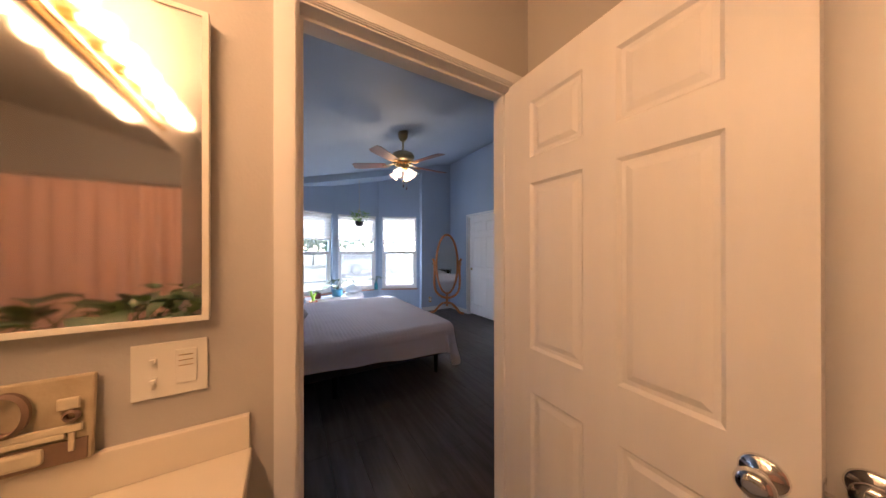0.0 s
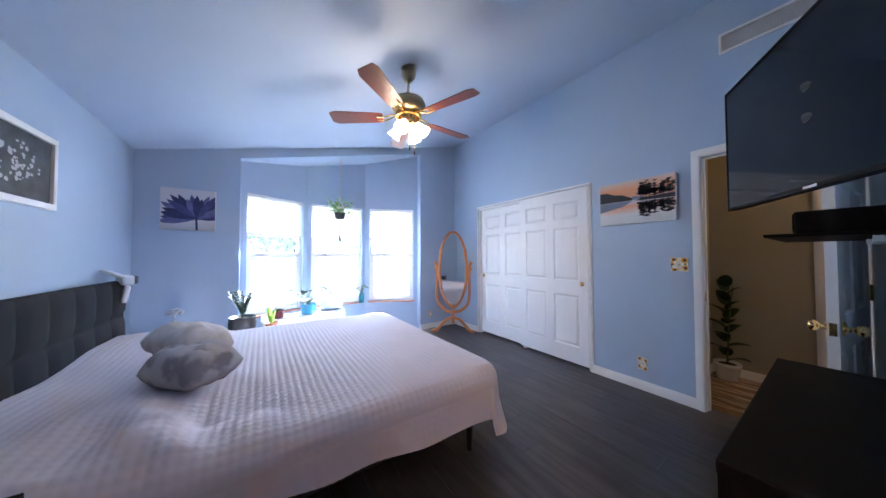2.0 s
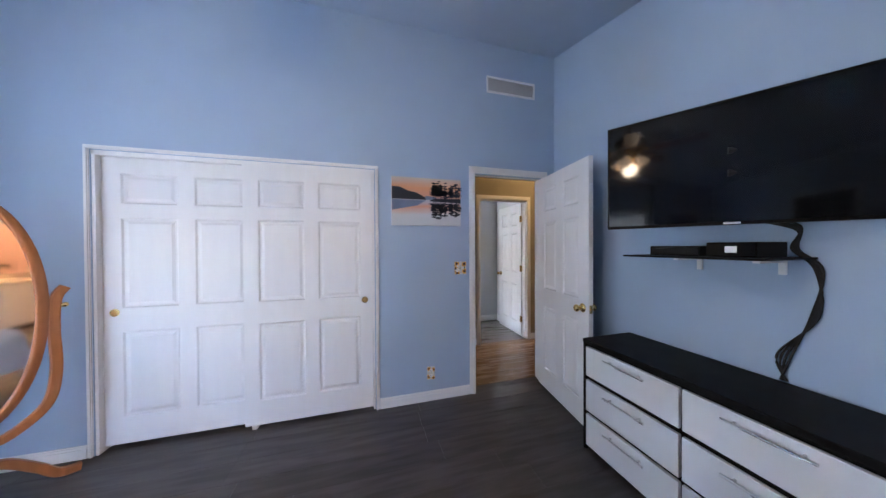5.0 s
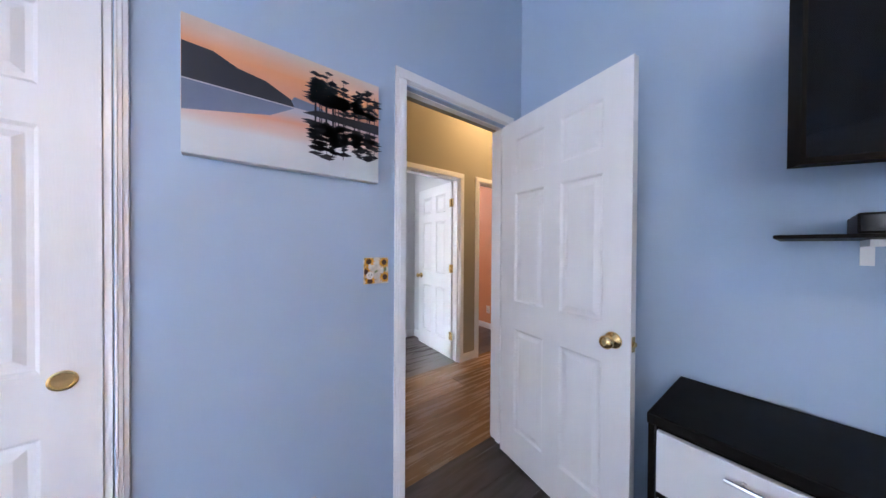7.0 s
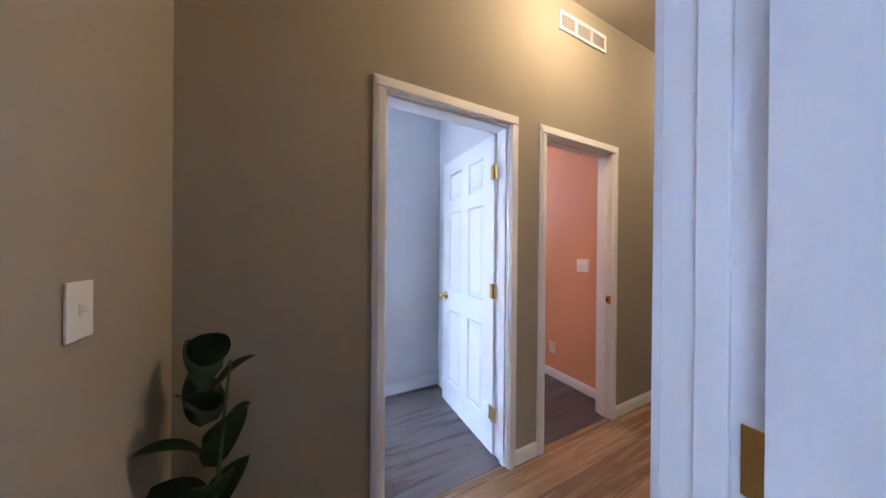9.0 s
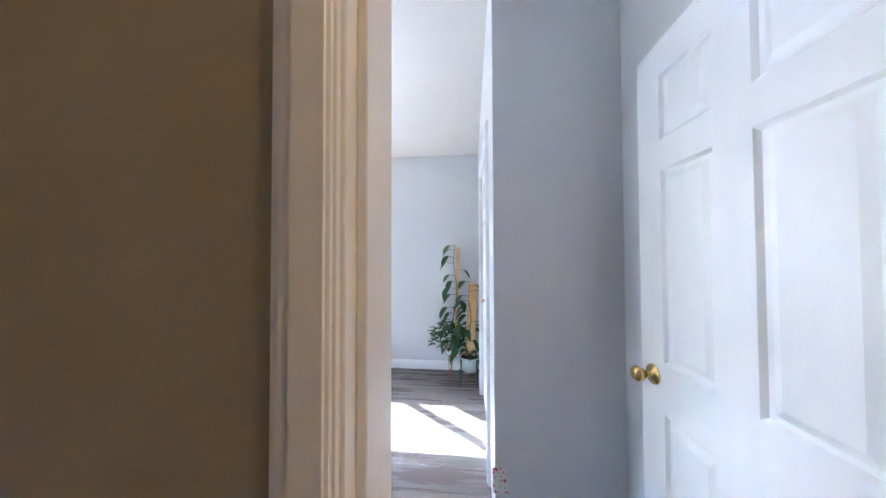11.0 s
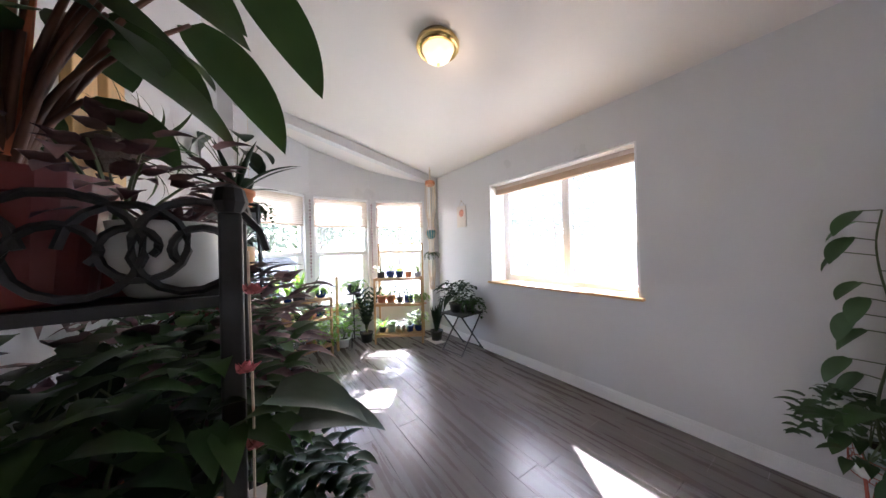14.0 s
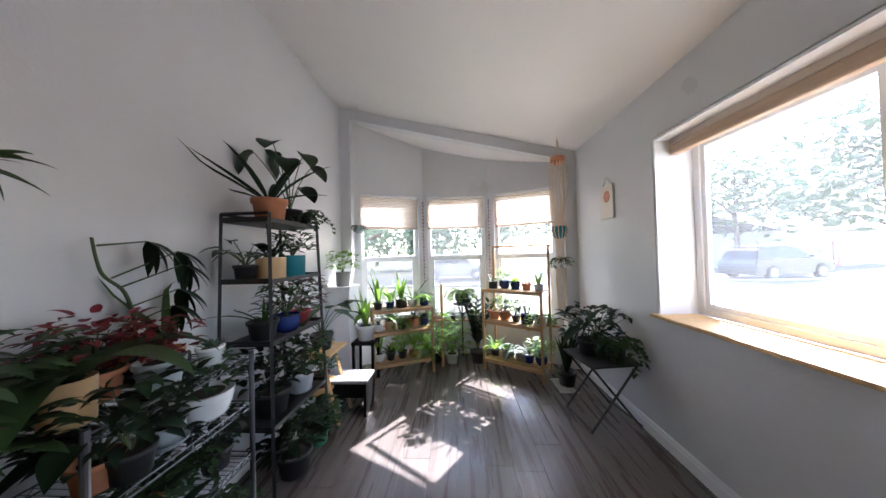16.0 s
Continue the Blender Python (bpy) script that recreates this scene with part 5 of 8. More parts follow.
part("relief_table", boxes(((-0.08, -0.006, 0.062), (0.078, 0.001, 0.076)), ((-0.07, -0.006, 0.02), (-0.062, 0.001, 0.062)), ((0.06, -0.006, 0.025), (0.068, 0.001, 0.062)), ((-0.06, -0.006, 0.052), (0.056, 0.001, 0.062)), bevel=0.002), AGED_L, pq)
part("relief_stool", boxes(((-0.035, -0.007, 0.012), (0.03, 0.001, 0.042)), bevel=0.006), AGED_L, pq)
part("relief_bag", boxes(((0.045, -0.005, 0.105), (0.075, 0.001, 0.128)), bevel=0.003), AGED_L, pq)
part("relief_loop", ring(0.009, 0.009, 0.005, 0.006, 0.093), AGED_D, pq).location = (0.064, -0.003, 0)

rod = thing("shower_rod", (0, -2.58, 1.90), "chrome shower rod across the tub", "curtain rod")
part("rod", tube([(0.15, 0, 0), (1.76, 0, 0)], 0.013, 10), CHROME, rod)
for x, s in ((0.15, 90), (1.76, -90)):
    part("flange", lathe([(0.032, 0), (0.030, 0.010), (0.016, 0.014)], 16, pose(x, 0, 0, 0, s)), CHROME, rod)
bm = bmesh.new()
prev = None
for k in range(140):
    x = 0.18 + 1.55 * k / 139
    y = -2.58 + 0.030 * math.sin(k * 0.62) + 0.012 * math.sin(k * 0.27)
    cur = [bm.verts.new((x, y, 1.885)), bm.verts.new((x + 0.008 * math.sin(k), y + 0.01 * math.sin(k * 0.4), 1.0)), bm.verts.new((x, y, 0.12))]
    if prev:
        for i in (0, 1):
            bm.faces.new((prev[i], cur[i], cur[i + 1], prev[i + 1]))
    prev = cur
tagged(obj("shower_curtain", bm, CURTAIN, smooth=True), "pink fabric shower curtain hanging in folds from the rod", "curtain")
ld = thing("linen_door", (1.757, 0, 0), "flush white closet door with a metal knob", "door", kind="structure")
part("slab", box((-0.012, -1.0, 0.012), (0.0, -0.22, 2.03)), DOOR_WHITE, ld)
part("door_knob", lathe([(0.034, 0), (0.034, 0.004), (0.030, 0.008), (0.013, 0.012), (0.011, 0.025), (0.026, 0.035), (0.026, 0.045), (0.008, 0.05)], 24, pose(-0.012, -0.93, 0.90, 0, -90)), CHROME, ld, smooth=True)

# ---- hall ----
casing("x", HX, -0.43 + 0.012, 0.335 - 0.012, 2.04, -1)
jamb("x", HX, PX, -0.43 + 0.012, 0.335 - 0.012, 2.04, stop=5.245)
casing("x", PX, -0.43 + 0.012, 0.335 - 0.012, 2.04, 1, width=0.05)
casing("x", HX, -1.45 + 0.012, -0.71 - 0.012, 2.04, -1)
jamb("x", HX, HX + 0.11, -1.45 + 0.012, -0.71 - 0.012, 2.04, stop=HX + 0.055)
leaf("door_plant_room", 0.725, 2.03, (PX - 0.018, -0.398, 0.0), -1.5, "white six-panel door standing open into the plant room", BRASS, hinge=BRASS)
baseboard(HX, 0.386, HX, 1.06, (-1, 0))
baseboard(4.19, 1.06, HX, 1.06, (0, -1))
baseboard(HX, -0.66, HX, -0.48, (-1, 0))
baseboard(HX, -3.60, HX, -1.50, (-1, 0))
baseboard(4.19, -6.0, 4.19, 0.09, (1, 0))
baseboard(4.19, -6.0, 6.9, -6.0, (0, 1))
baseboard(6.9, -6.0, 6.9, -4.6, (-1, 0))
baseboard(HX + 0.12, -1.62, 8.4, -1.62, (0, 1))
plate((4.777, 1.059, 1.178), 0, 0.072, 0.116, PLATE, "white single switch plate on the tan end wall", toggles=((0, 0),))
vent((HX - 0.001, -0.03, 2.825), -90, 0.50, 0.13, 7, "white return air grille high on the hall wall", WHITE, cells=3)
vent((HX - 0.001, -1.08, 2.835), -90, 0.50, 0.125, 7, "white return air grille high on the hall wall", WHITE, cells=3)
plate((5.574, -1.621, 1.16), 180, 0.117, 0.117, PLATE, "white double switch plate on the peach wall", toggles=((-0.025, 0), (0.025, 0)))
plate((5.90, -1.621, 0.30), 180, 0.072, 0.116, PLATE, "white outlet plate on the peach wall", sockets=((0, 0.02), (0, -0.02)), name="outlet_plate", cat="outlet")
strike = thing("strike_plate", (HX + 0.03, -1.437, 0.92), "small brass strike plate in the door lining", "strike plate")
part("plate", box((-0.03, 0, -0.03), (0.03, 0.0015, 0.03)), BRASS, strike)
# Latch hole: a flat dark slab on the plate painted as its shade.
part("hole", box((-0.010, 0.0015, -0.012), (0.010, 0.0022, 0.012)), DARKGAP, strike)
strike = thing("strike_plate", (4.115, 0.873, 0.92), "small brass strike plate in the door lining", "strike plate")
part("plate", box((-0.03, -0.0015, -0.03), (0.03, 0, 0.03)), BRASS, strike)
fd = leaf("door_far", 0.66, 2.03, (HX + 0.0, -3.70, 0.0), -90, "white panelled door at the end of the hall", CHROME, knobs=False)
part("lever", tubes([[(0.60, -0.035, 0.98), (0.60, -0.085, 0.98)], [(0.60, -0.085, 0.98), (0.49, -0.085, 0.98)]], 0.010, 8), BRASS, fd, "brass lever handle")
part("rose", lathe([(0.028, 0), (0.028, 0.008)], 16, pose(0.60, -0.035, 0.98, 90)), BRASS, fd)
casing("x", HX, -4.36, -3.70, 2.05, -1)
for hall_x, hall_y in ((4.76, -2.75), (4.66, -0.75)):
    hl = thing("ceiling_lamp", (hall_x, hall_y, 3.02), "lit dome ceiling lamp in the hall", "ceiling lamp")
    part("pan", lathe([(0.15, -0.03), (0.165, -0.02), (0.165, 0.0)], 28), BRASS, hl)
    d_ = part("dome", lathe([(0.01, -0.115), (0.07, -0.105), (0.125, -0.075), (0.148, -0.03)], 28), DOME, hl, "lit frosted glass dome", True)
    d_.visible_shadow = False

baseboard(PX + 0.06, -0.50, 6.285, -0.50, (0, 1), 0.10)

# ---- plant room fixed things, laid out from the room's own corner and then moved to its place ----
ROOM_Y = 0.22
before = set(scene.objects)
baseboard(PR, -0.12, PR, PY, (-1, 0), 0.10)
baseboard(PX, 0.40, PX, PY, (1, 0), 0.10)
baseboard(6.299, -0.70, 6.299, -0.123, (-1, 0), 0.10)
baseboard(7.62, -0.123, PR - 0.02, -0.123, (0, 1), 0.10)
baseboard(7.95, PY, PR, PY, (0, -1), 0.10)
casing("y", -0.123, 6.62, 7.55, 2.05, 1)
cd = leaf("closet_bifold", 0.46, 2.03, (7.08, -0.14, 0.01), 0, "white panelled bifold closet door", structure=False, knobs=False, cols=1)
part("knob", lathe([(0.006, 0), (0.006, 0.012), (0.015, 0.02), (0.010, 0.028)], 14, pose(0.05, 0, 0.95, -90)), BRASS, cd)
cd2 = leaf("closet_bifold", 0.455, 2.03, (6.622, -0.14, 0.01), 0, "white panelled bifold closet door", structure=False, knobs=False, cols=1)
FLORAL = mat("flower_printed_plate", (0.72, 0.70, 0.68), 0.3, second=(0.45, 0.08, 0.12), mixscale=60, edges=(0.55, 0.6))
plate((6.298, 0.053 - 0.20, 0.255), -90, 0.072, 0.116, FLORAL, "flower printed outlet plate in the entry", sockets=((0, 0.02), (0, -0.02)), name="outlet_plate", cat="outlet")

# side window with deep reveal
GX = PR + DEEP
tagged(obj("window_reveal", boxes(((PR + 0.004, 2.702, 0.892), (GX - 0.05, 2.718, 2.10)), ((PR + 0.004, 1.112, 0.892), (GX - 0.05, 1.128, 2.10)), ((PR + 0.004, 1.128, 2.085), (GX - 0.05, 2.702, 2.10))), WHITE), "white painted reveal of the side window", "window reveal", kind="structure")
tagged(obj("window_sill", box((PR - 0.035, 1.08, 0.868), (GX - 0.05, 2.75, 0.892), 0.006), PINE), "varnished pine sill of the side window", "window sill", kind="structure")
sw_ = thing("window_side", (GX - 0.05, 1.11, 0.892), "large white sliding side window", "window", kind="structure")
H_ = 1.193
part("window_frame", boxes(((0, 0.018, 0), (0.07, 0.07, H_)), ((0, 1.54, 0), (0.07, 1.592, H_)), ((0, 0.07, 0), (0.07, 1.54, 0.05)), ((0, 0.07, H_ - 0.05), (0.07, 1.54, H_)), bevel=0.005), VINYL, sw_)
part("meeting_stile", box((0.005, 0.70, 0.05), (0.05, 0.755, H_ - 0.05), 0.004), VINYL, sw_)
part("sliding_sash", boxes(((0.01, 0.755, 0.05), (0.04, 0.785, H_ - 0.05)), ((0.01, 1.51, 0.05), (0.04, 1.54, H_ - 0.05)), ((0.01, 0.785, 0.05), (0.04, 1.51, 0.08)), ((0.01, 0.785, H_ - 0.08), (0.04, 1.51, H_ - 0.05))), VINYL, sw_)
for a, b in ((0.07, 0.72), (0.74, 1.54)):
    p_ = part("pane", box((0.026, a, 0.05), (0.030, b, H_ - 0.05)), HAZED_SIDE, sw_)
    p_.visible_shadow = False
part("insect_screen", box((0.060, 0.07, 0.05), (0.0615, 0.72, H_ - 0.05)), SCREENING, sw_, "fine grey insect screen")
bl = thing("rolled_shade", (PR + 0.10, 1.13, 2.02), "tan rolled woven shade at the head of the side window", "blind")
part("headrail", box((0.0, 0.0, 0.025), (0.045, 1.57, 0.064), 0.004), SHADE_WARM, bl)
part("stacked_cloth", box((-0.005, 0.005, -0.045), (0.05, 1.565, 0.025), 0.012), mat("tan_woven_shade", (0.50, 0.36, 0.25), 0.8, var=0.15, scale=6, stretch=(8, 0.6, 8)), bl)

pl = thing("ceiling_lamp", (6.78, 1.86, 0), "brass ring ceiling lamp with a lit frosted dome", "ceiling lamp")
zc = zp(6.78)
part("pan", lathe([(0.118, zc - 0.042), (0.138, zc - 0.050), (0.152, zc - 0.038), (0.160, zc - 0.02), (0.150, zc + 0.02)], 32), BRASS, pl, smooth=True)
d_ = part("dome", lathe([(0.01, zc - 0.130), (0.05, zc - 0.122), (0.09, zc - 0.095), (0.118, zc - 0.035)], 32), DOME, pl, "lit ribbed glass dome", True)
d_.visible_shadow = False
part("finial", lathe([(0.004, zc - 0.16), (0.012, zc - 0.15), (0.012, zc - 0.14), (0.006, zc - 0.134)], 12), BRASS, pl)

tag_ = thing("hanging_tag", (PR - 0.002, 3.275, 1.82), "small cream plaque hung from a cord on the wall", "wall plaque", turn=-90)
part("board", box((-0.10, -0.014, -0.20), (0.10, 0, 0.10), 0.003), mat("cream_tile", (0.68, 0.62, 0.55), 0.5, var=0.06), tag_)
part("motif", lathe([(0.055, 0), (0.045, 0.003)], 9, pose(0.005, -0.014, 0.0, 90)), mat("rose_print", (0.55, 0.22, 0.14), 0.6, var=0.3, scale=40), tag_)
part("cord", tubes([[(-0.06, -0.006, 0.10), (0, -0.006, 0.18)], [(0, -0.006, 0.18), (0.06, -0.006, 0.10)]], 0.003, 6), ROPE, tag_)

pt = thing("flower_painting", (PX, 0.215, 1.398), "small flower painting on unframed canvas", "picture", turn=90)
part("canvas_panel", box((-0.060, -0.014, -0.056), (0.060, 0, 0.056), 0.002), mat("watercolour_print", (0.62, 0.62, 0.60), 0.5, var=0.2, scale=14, second=(0.42, 0.16, 0.26), mixscale=14, edges=(0.55, 0.65)), pt)
DABS = [mat("painted_" + n, c, 0.5, var=0.3, scale=60) for n, c in (("purple", (0.16, 0.06, 0.26)), ("magenta", (0.42, 0.06, 0.20)), ("orange", (0.60, 0.22, 0.05)), ("yellow", (0.62, 0.45, 0.10)))]
rng_d = random.Random(14)
for k in range(22):
    bm = bmesh.new()
    x, z, r = rng_d.uniform(-0.050, 0.050), rng_d.uniform(-0.046, 0.046), rng_d.uniform(0.003, 0.008)
    bm.faces.new([bm.verts.new((x + r * (0.7 + 0.5 * rng_d.random()) * math.cos(6.283 * j / 9), -0.0146 - 0.0001 * k, z + r * (0.7 + 0.5 * rng_d.random()) * math.sin(6.283 * j / 9))) for j in range(9)])
    part("brush_stroke", bm, DABS[k % 4], pt)

for o in set(scene.objects) - before:
    if o.parent is None:
        o.location.y += ROOM_Y

# ---- plants ----


def add_leaf(bm, base, heading, pitch, length, width, droop=0.6, heart=False, n=5, fold=0.25, roll=0.0):
    """One leaf blade as a bent, folded strip: heading and pitch in radians."""
    p = Vector(base)
    step = length / n
    prof = [0.25, 0.95, 1.0, 0.78, 0.45, 0.0] if not heart else [0.75, 1.05, 0.95, 0.7, 0.36, 0.0]
    if heart and n >= 8:
        prof = [0.42, 0.80, 0.95, 1.0, 0.99, 0.94, 0.85, 0.71, 0.52, 0.29, 0.0]
    m = len(prof) - 1
    a = pitch
    side = Vector((-math.sin(heading), math.cos(heading), 0))
    rows = []
    for i in range(n + 1):
        j = min(int(i * m / n), m - 1)
        w = (prof[j] + (prof[j + 1] - prof[j]) * (i * m / n - j)) * width / 2
        w = 0 if i == n else w
        d = Vector((math.cos(heading) * math.cos(a), math.sin(heading) * math.cos(a), math.sin(a)))
        up = side.cross(d) * -1
        s = (side * math.cos(roll) + up * math.sin(roll))
        lift = up * fold * w
        if w > 0:
            rows.append((bm.verts.new(p - s * w + lift), bm.verts.new(p), bm.verts.new(p + s * w + lift)))
        else:
            rows.append((bm.verts.new(p),))
        p = p + d * step
        a -= droop / n
    for q, r in zip(rows, rows[1:]):
        if len(r) == 3:
            bm.faces.new((q[0], q[1], r[1], r[0]))
            bm.faces.new((q[1], q[2], r[2], r[1]))
        else:
            bm.faces.new((q[0], q[1], r[0]))
            bm.faces.new((q[1], q[2], r[0]))


def arc(p, heading, pitch, length, droop, n=5):
    pts = [Vector(p)]
    a = pitch
    for i in range(n):
        pts.append(pts[-1] + Vector((math.cos(heading) * math.cos(a), math.sin(heading) * math.cos(a), math.sin(a))) * length / n)
        a -= droop / n
    return pts


def foliage(kind, size, rng, z):
    """Leaves and stems of a plant that springs from height z; size is its reach in metres."""
    lf, st = bmesh.new(), bmesh.new()
    o = (0, 0, z)
    if kind == "strap":
        for k in range(int(14 + rng.random() * 6)):
            h = rng.random() * 6.283
            add_leaf(lf, (0.01 * math.cos(h), 0.01 * math.sin(h), z), h, 0.5 + 0.9 * rng.random(), size * (0.7 + 0.5 * rng.random()), size * 0.085, 1.7 * rng.random() + 0.5, n=7)
    elif kind == "aloe":
        for k in range(10):
            h = k * 2.4 + rng.random() * 0.4
            add_leaf(lf, (0.02 * math.cos(h), 0.02 * math.sin(h), z), h, 0.35 + 0.7 * rng.random(), size * (0.6 + 0.6 * rng.random()), size * 0.065, 0.9 * rng.random(), n=6, fold=0.6)
    elif kind == "broad":
        for k in range(11):
            h = k * 2.4 + rng.random() * 0.6
            pts = arc(o, h, 0.7 + 0.7 * rng.random(), size * (0.45 + 0.4 * rng.random()), 0.5)
            add_tube(st, pts, 0.004, 5, 0.0025)
            add_leaf(lf, pts[-1], h + 0.3 * (rng.random() - 0.5), 0.4 - 0.7 * rng.random(), size * (0.42 + 0.25 * rng.random()), size * 0.30, 0.9, heart=True)
    elif kind == "bush":
        for k in range(120 if size < 0.4 else 240):
            h, q = rng.random() * 6.283, rng.random()
            r = size * 0.55 * math.sqrt(rng.random())
            b = (r * math.cos(h), r * math.sin(h), z + size * (0.15 + 0.75 * q) * (1 - 0.35 * r / size))
            add_leaf(lf, b, h + rng.random() - 0.5, 0.9 * rng.random() - 0.2, min(size, 0.34) * (0.17 + 0.12 * rng.random()), min(size, 0.34) * 0.12, 0.8, heart=True, n=4)
        for k in range(9):
            h = rng.random() * 6.283
            add_tube(st, arc(o, h, 1.0 + 0.4 * rng.random(), size * 0.7, 0.4), 0.003, 4, 0.0015)
    elif kind == "trail":
        for k in range(16):
            h = k * 0.393 + rng.random() * 0.4
            pts = arc(o, h, 1.2 - 0.6 * rng.random(), size * (0.7 + 0.7 * rng.random()), 2.3 + rng.random(), 9)
            add_tube(st, pts, 0.0022, 4, 0.0012)
            for p in pts[2:]:
                for s in (-1, 1):
                    add_leaf(lf, p, h + s * (0.7 + 0.6 * rng.random()), 0.3 - 0.9 * rng.random(), size * 0.17, size * 0.13, 0.8, heart=True, n=4)
    elif kind == "zz":
        for k in range(9 if size < 0.8 else 6):
            h = k * 2.4
            pts = arc(o, h, 1.50 - 0.30 * rng.random() * min(1, 0.4 / size), size * (0.7 + 0.35 * rng.random()), 0.45 * min(1, 0.4 / size), 9)
            add_tube(st, pts, 0.007, 6, 0.003)
            for i, p in enumerate(pts[2:]):
                for s in (-1, 1):
                    add_leaf(lf, p, h + s * 1.1 + 0.2 * rng.random(), 0.75, min(size * 0.19, 0.11), min(size * 0.085, 0.05), 0.3, n=4)
    elif kind == "monstera":
        for k in range(8):
            h = k * 2.4 + rng.random()
            pts = arc(o, h, 1.25 + 0.25 * rng.random(), size * (0.35 + 0.65 * rng.random()), 0.5)
            add_tube(st, pts, 0.004, 5, 0.003)
            base, dirn = pts[-1], h + 0.5 * (rng.random() - 0.5)
            add_leaf(lf, base, dirn, -0.1 - 0.7 * rng.random(), size * (0.30 + 0.10 * rng.random()), size * 0.27, 0.7, heart=True, n=10)
    elif kind == "orchid":
        for k in range(7):
            h = k * 0.95 + 0.4 * rng.random()
            add_leaf(lf, (0.012 * math.cos(h), 0.012 * math.sin(h), z), h, 0.55 + 0.3 * rng.random(), size * (0.8 + 0.4 * rng.random()), size * 0.26, 1.5 + 0.4 * rng.random(), heart=True, n=12, fold=0.35)
    elif kind == "rubber":
        add_tube(st, arc(o, 0.4, 1.52, size, 0.06, 8), 0.008, 6, 0.004)
        for k in range(17):
            h = k * 2.3 + 0.5 * rng.random()
            b = (0.01 * math.cos(h), 0.01 * math.sin(h), z + size * (0.04 + 0.94 * k / 16))
            add_leaf(lf, b, h, 0.35 + 0.75 * k / 16 + 0.3 * rng.random(), 0.15 + 0.05 * rng.random(), 0.105, 0.7, heart=True, n=8, fold=0.3)
    elif kind == "upright":
        for k in range(8):
            h = rng.random() * 6.283
            add_leaf(lf, (0.02 * math.cos(h), 0.02 * math.sin(h), z), h, 1.25 + 0.25 * rng.random(), size * (0.6 + 0.5 * rng.random()), size * 0.13, 0.2, n=6, fold=0.4)
    elif kind == "succulent":
        for k in range(26):
            h = k * 2.4
            q = k / 26
            add_leaf(lf, (0.01 * math.cos(h), 0.01 * math.sin(h), z), h, 0.2 + 1.1 * (1 - q), size * (0.25 + 0.3 * q), size * 0.14, -0.3, n=4, fold=0.5)
    return lf, st


POTS = {
    "taper": [(0.72, 0.0), (0.78, 0.03), (0.94, 0.80), (1.04, 0.82), (1.06, 1.0), (0.96, 1.0), (0.93, 0.90)],
    "round": [(0.55, 0.0), (0.70, 0.04), (0.96, 0.35), (1.02, 0.60), (0.97, 0.88), (1.0, 1.0), (0.93, 1.0), (0.90, 0.9)],
    "straight": [(0.90, 0.0), (0.96, 0.03), (0.99, 0.97), (1.0, 1.0), (0.92, 1.0), (0.91, 0.90)],
    "ribbed": [(0.66, 0.0), (0.76, 0.10), (0.74, 0.13), (0.84, 0.30), (0.82, 0.33), (0.92, 0.50), (0.90, 0.53), (0.99, 0.72), (0.97, 0.75), (1.03, 0.97), (0.98, 1.0), (0.94, 0.92)],
}
plant_n = [0]


def potted(place, pot, r, h, pot_mat, kind, size, leaf_mat, label, group="", turn=None, stem=None, seed=None, saucer=False):
    """A pot with soil and a plant in it; place is the point under the pot."""
    plant_n[0] += 1
    rng = random.Random(seed if seed is not None else plant_n[0])
    t = thing("potted_plant", place, label, "potted plant", group, turn=rng.random() * 360 if turn is None else turn)
    z0 = 0.0
    if saucer:
        part("saucer", lathe([(r * 0.9, 0), (r * 1.15, 0.012), (r * 1.2, 0.02), (r * 1.1, 0.018), (r * 0.85, 0.008)], 20), pot_mat, t)
        z0 = 0.008
    prof = [(a * r, z0 + b * h) for a, b in POTS[pot]]
    part("pot", lathe(prof, 28), pot_mat, t, smooth=True)
    part("soil", lathe([(prof[-1][0] * 0.9, prof[-1][1] - 0.02), (prof[-1][0] * 1.0, prof[-1][1] - 0.004), (prof[-1][0] * 0.4, prof[-1][1] + 0.004)], 16), SOIL, t)
    lf, st = foliage(kind, size, rng, prof[-1][1])
    if place[0] > 5.3 and place[1] > 0.3:
        for g in (lf, st):
            for v in g.verts:
                q = t.matrix_basis @ v.co
                if not PX + 0.012 < q.x < PR - 0.012:
                    q.x = max(PX + 0.012, min(PR - 0.012, q.x))
                    v.co = t.matrix_basis.inverted() @ q
    if len(st.verts):
        part("stalk", st, stem or STEM, t)
    else:
        st.free()
    part("foliage", lf, leaf_mat, t, smooth=True)
    return t


# bedroom plants and window things
hp = thing("hanging_plant", (2.06, 4.42, 1.80), "bright pothos in a dark pot on a macrame hanger", "hanging plant")
part("pot", lathe([(0.05, 0), (0.075, 0.02), (0.085, 0.10), (0.08, 0.10), (0.075, 0.085)], 18), POT_BLK, hp)
part("soil", lathe([(0.07, 0.08), (0.076, 0.09), (0.03, 0.094)], 14), SOIL, hp)
lf, st = foliage("bush", 0.30, random.Random(11), 0.04)
part("stalk", st, STEM, hp)
part("foliage", lf, LEAF_L, hp, smooth=True)
hz = zb(2.06) - 0.12 - 1.80
part("hanger_cord", tubes([[(0.084 * math.cos(q), 0.084 * math.sin(q), 0.09), (0.0, 0.0, 0.36)] for q in (0.4, 1.97, 3.54, 5.1)] + [[(0, 0, 0.36), (0, 0, hz)]] + [[(0.05 * math.cos(q), 0.05 * math.sin(q), 0.0), (0, 0, -0.05)] for q in (0.4, 1.97, 3.54, 5.1)], 0.0035, 5), ROPE, hp, "thin cotton cords")
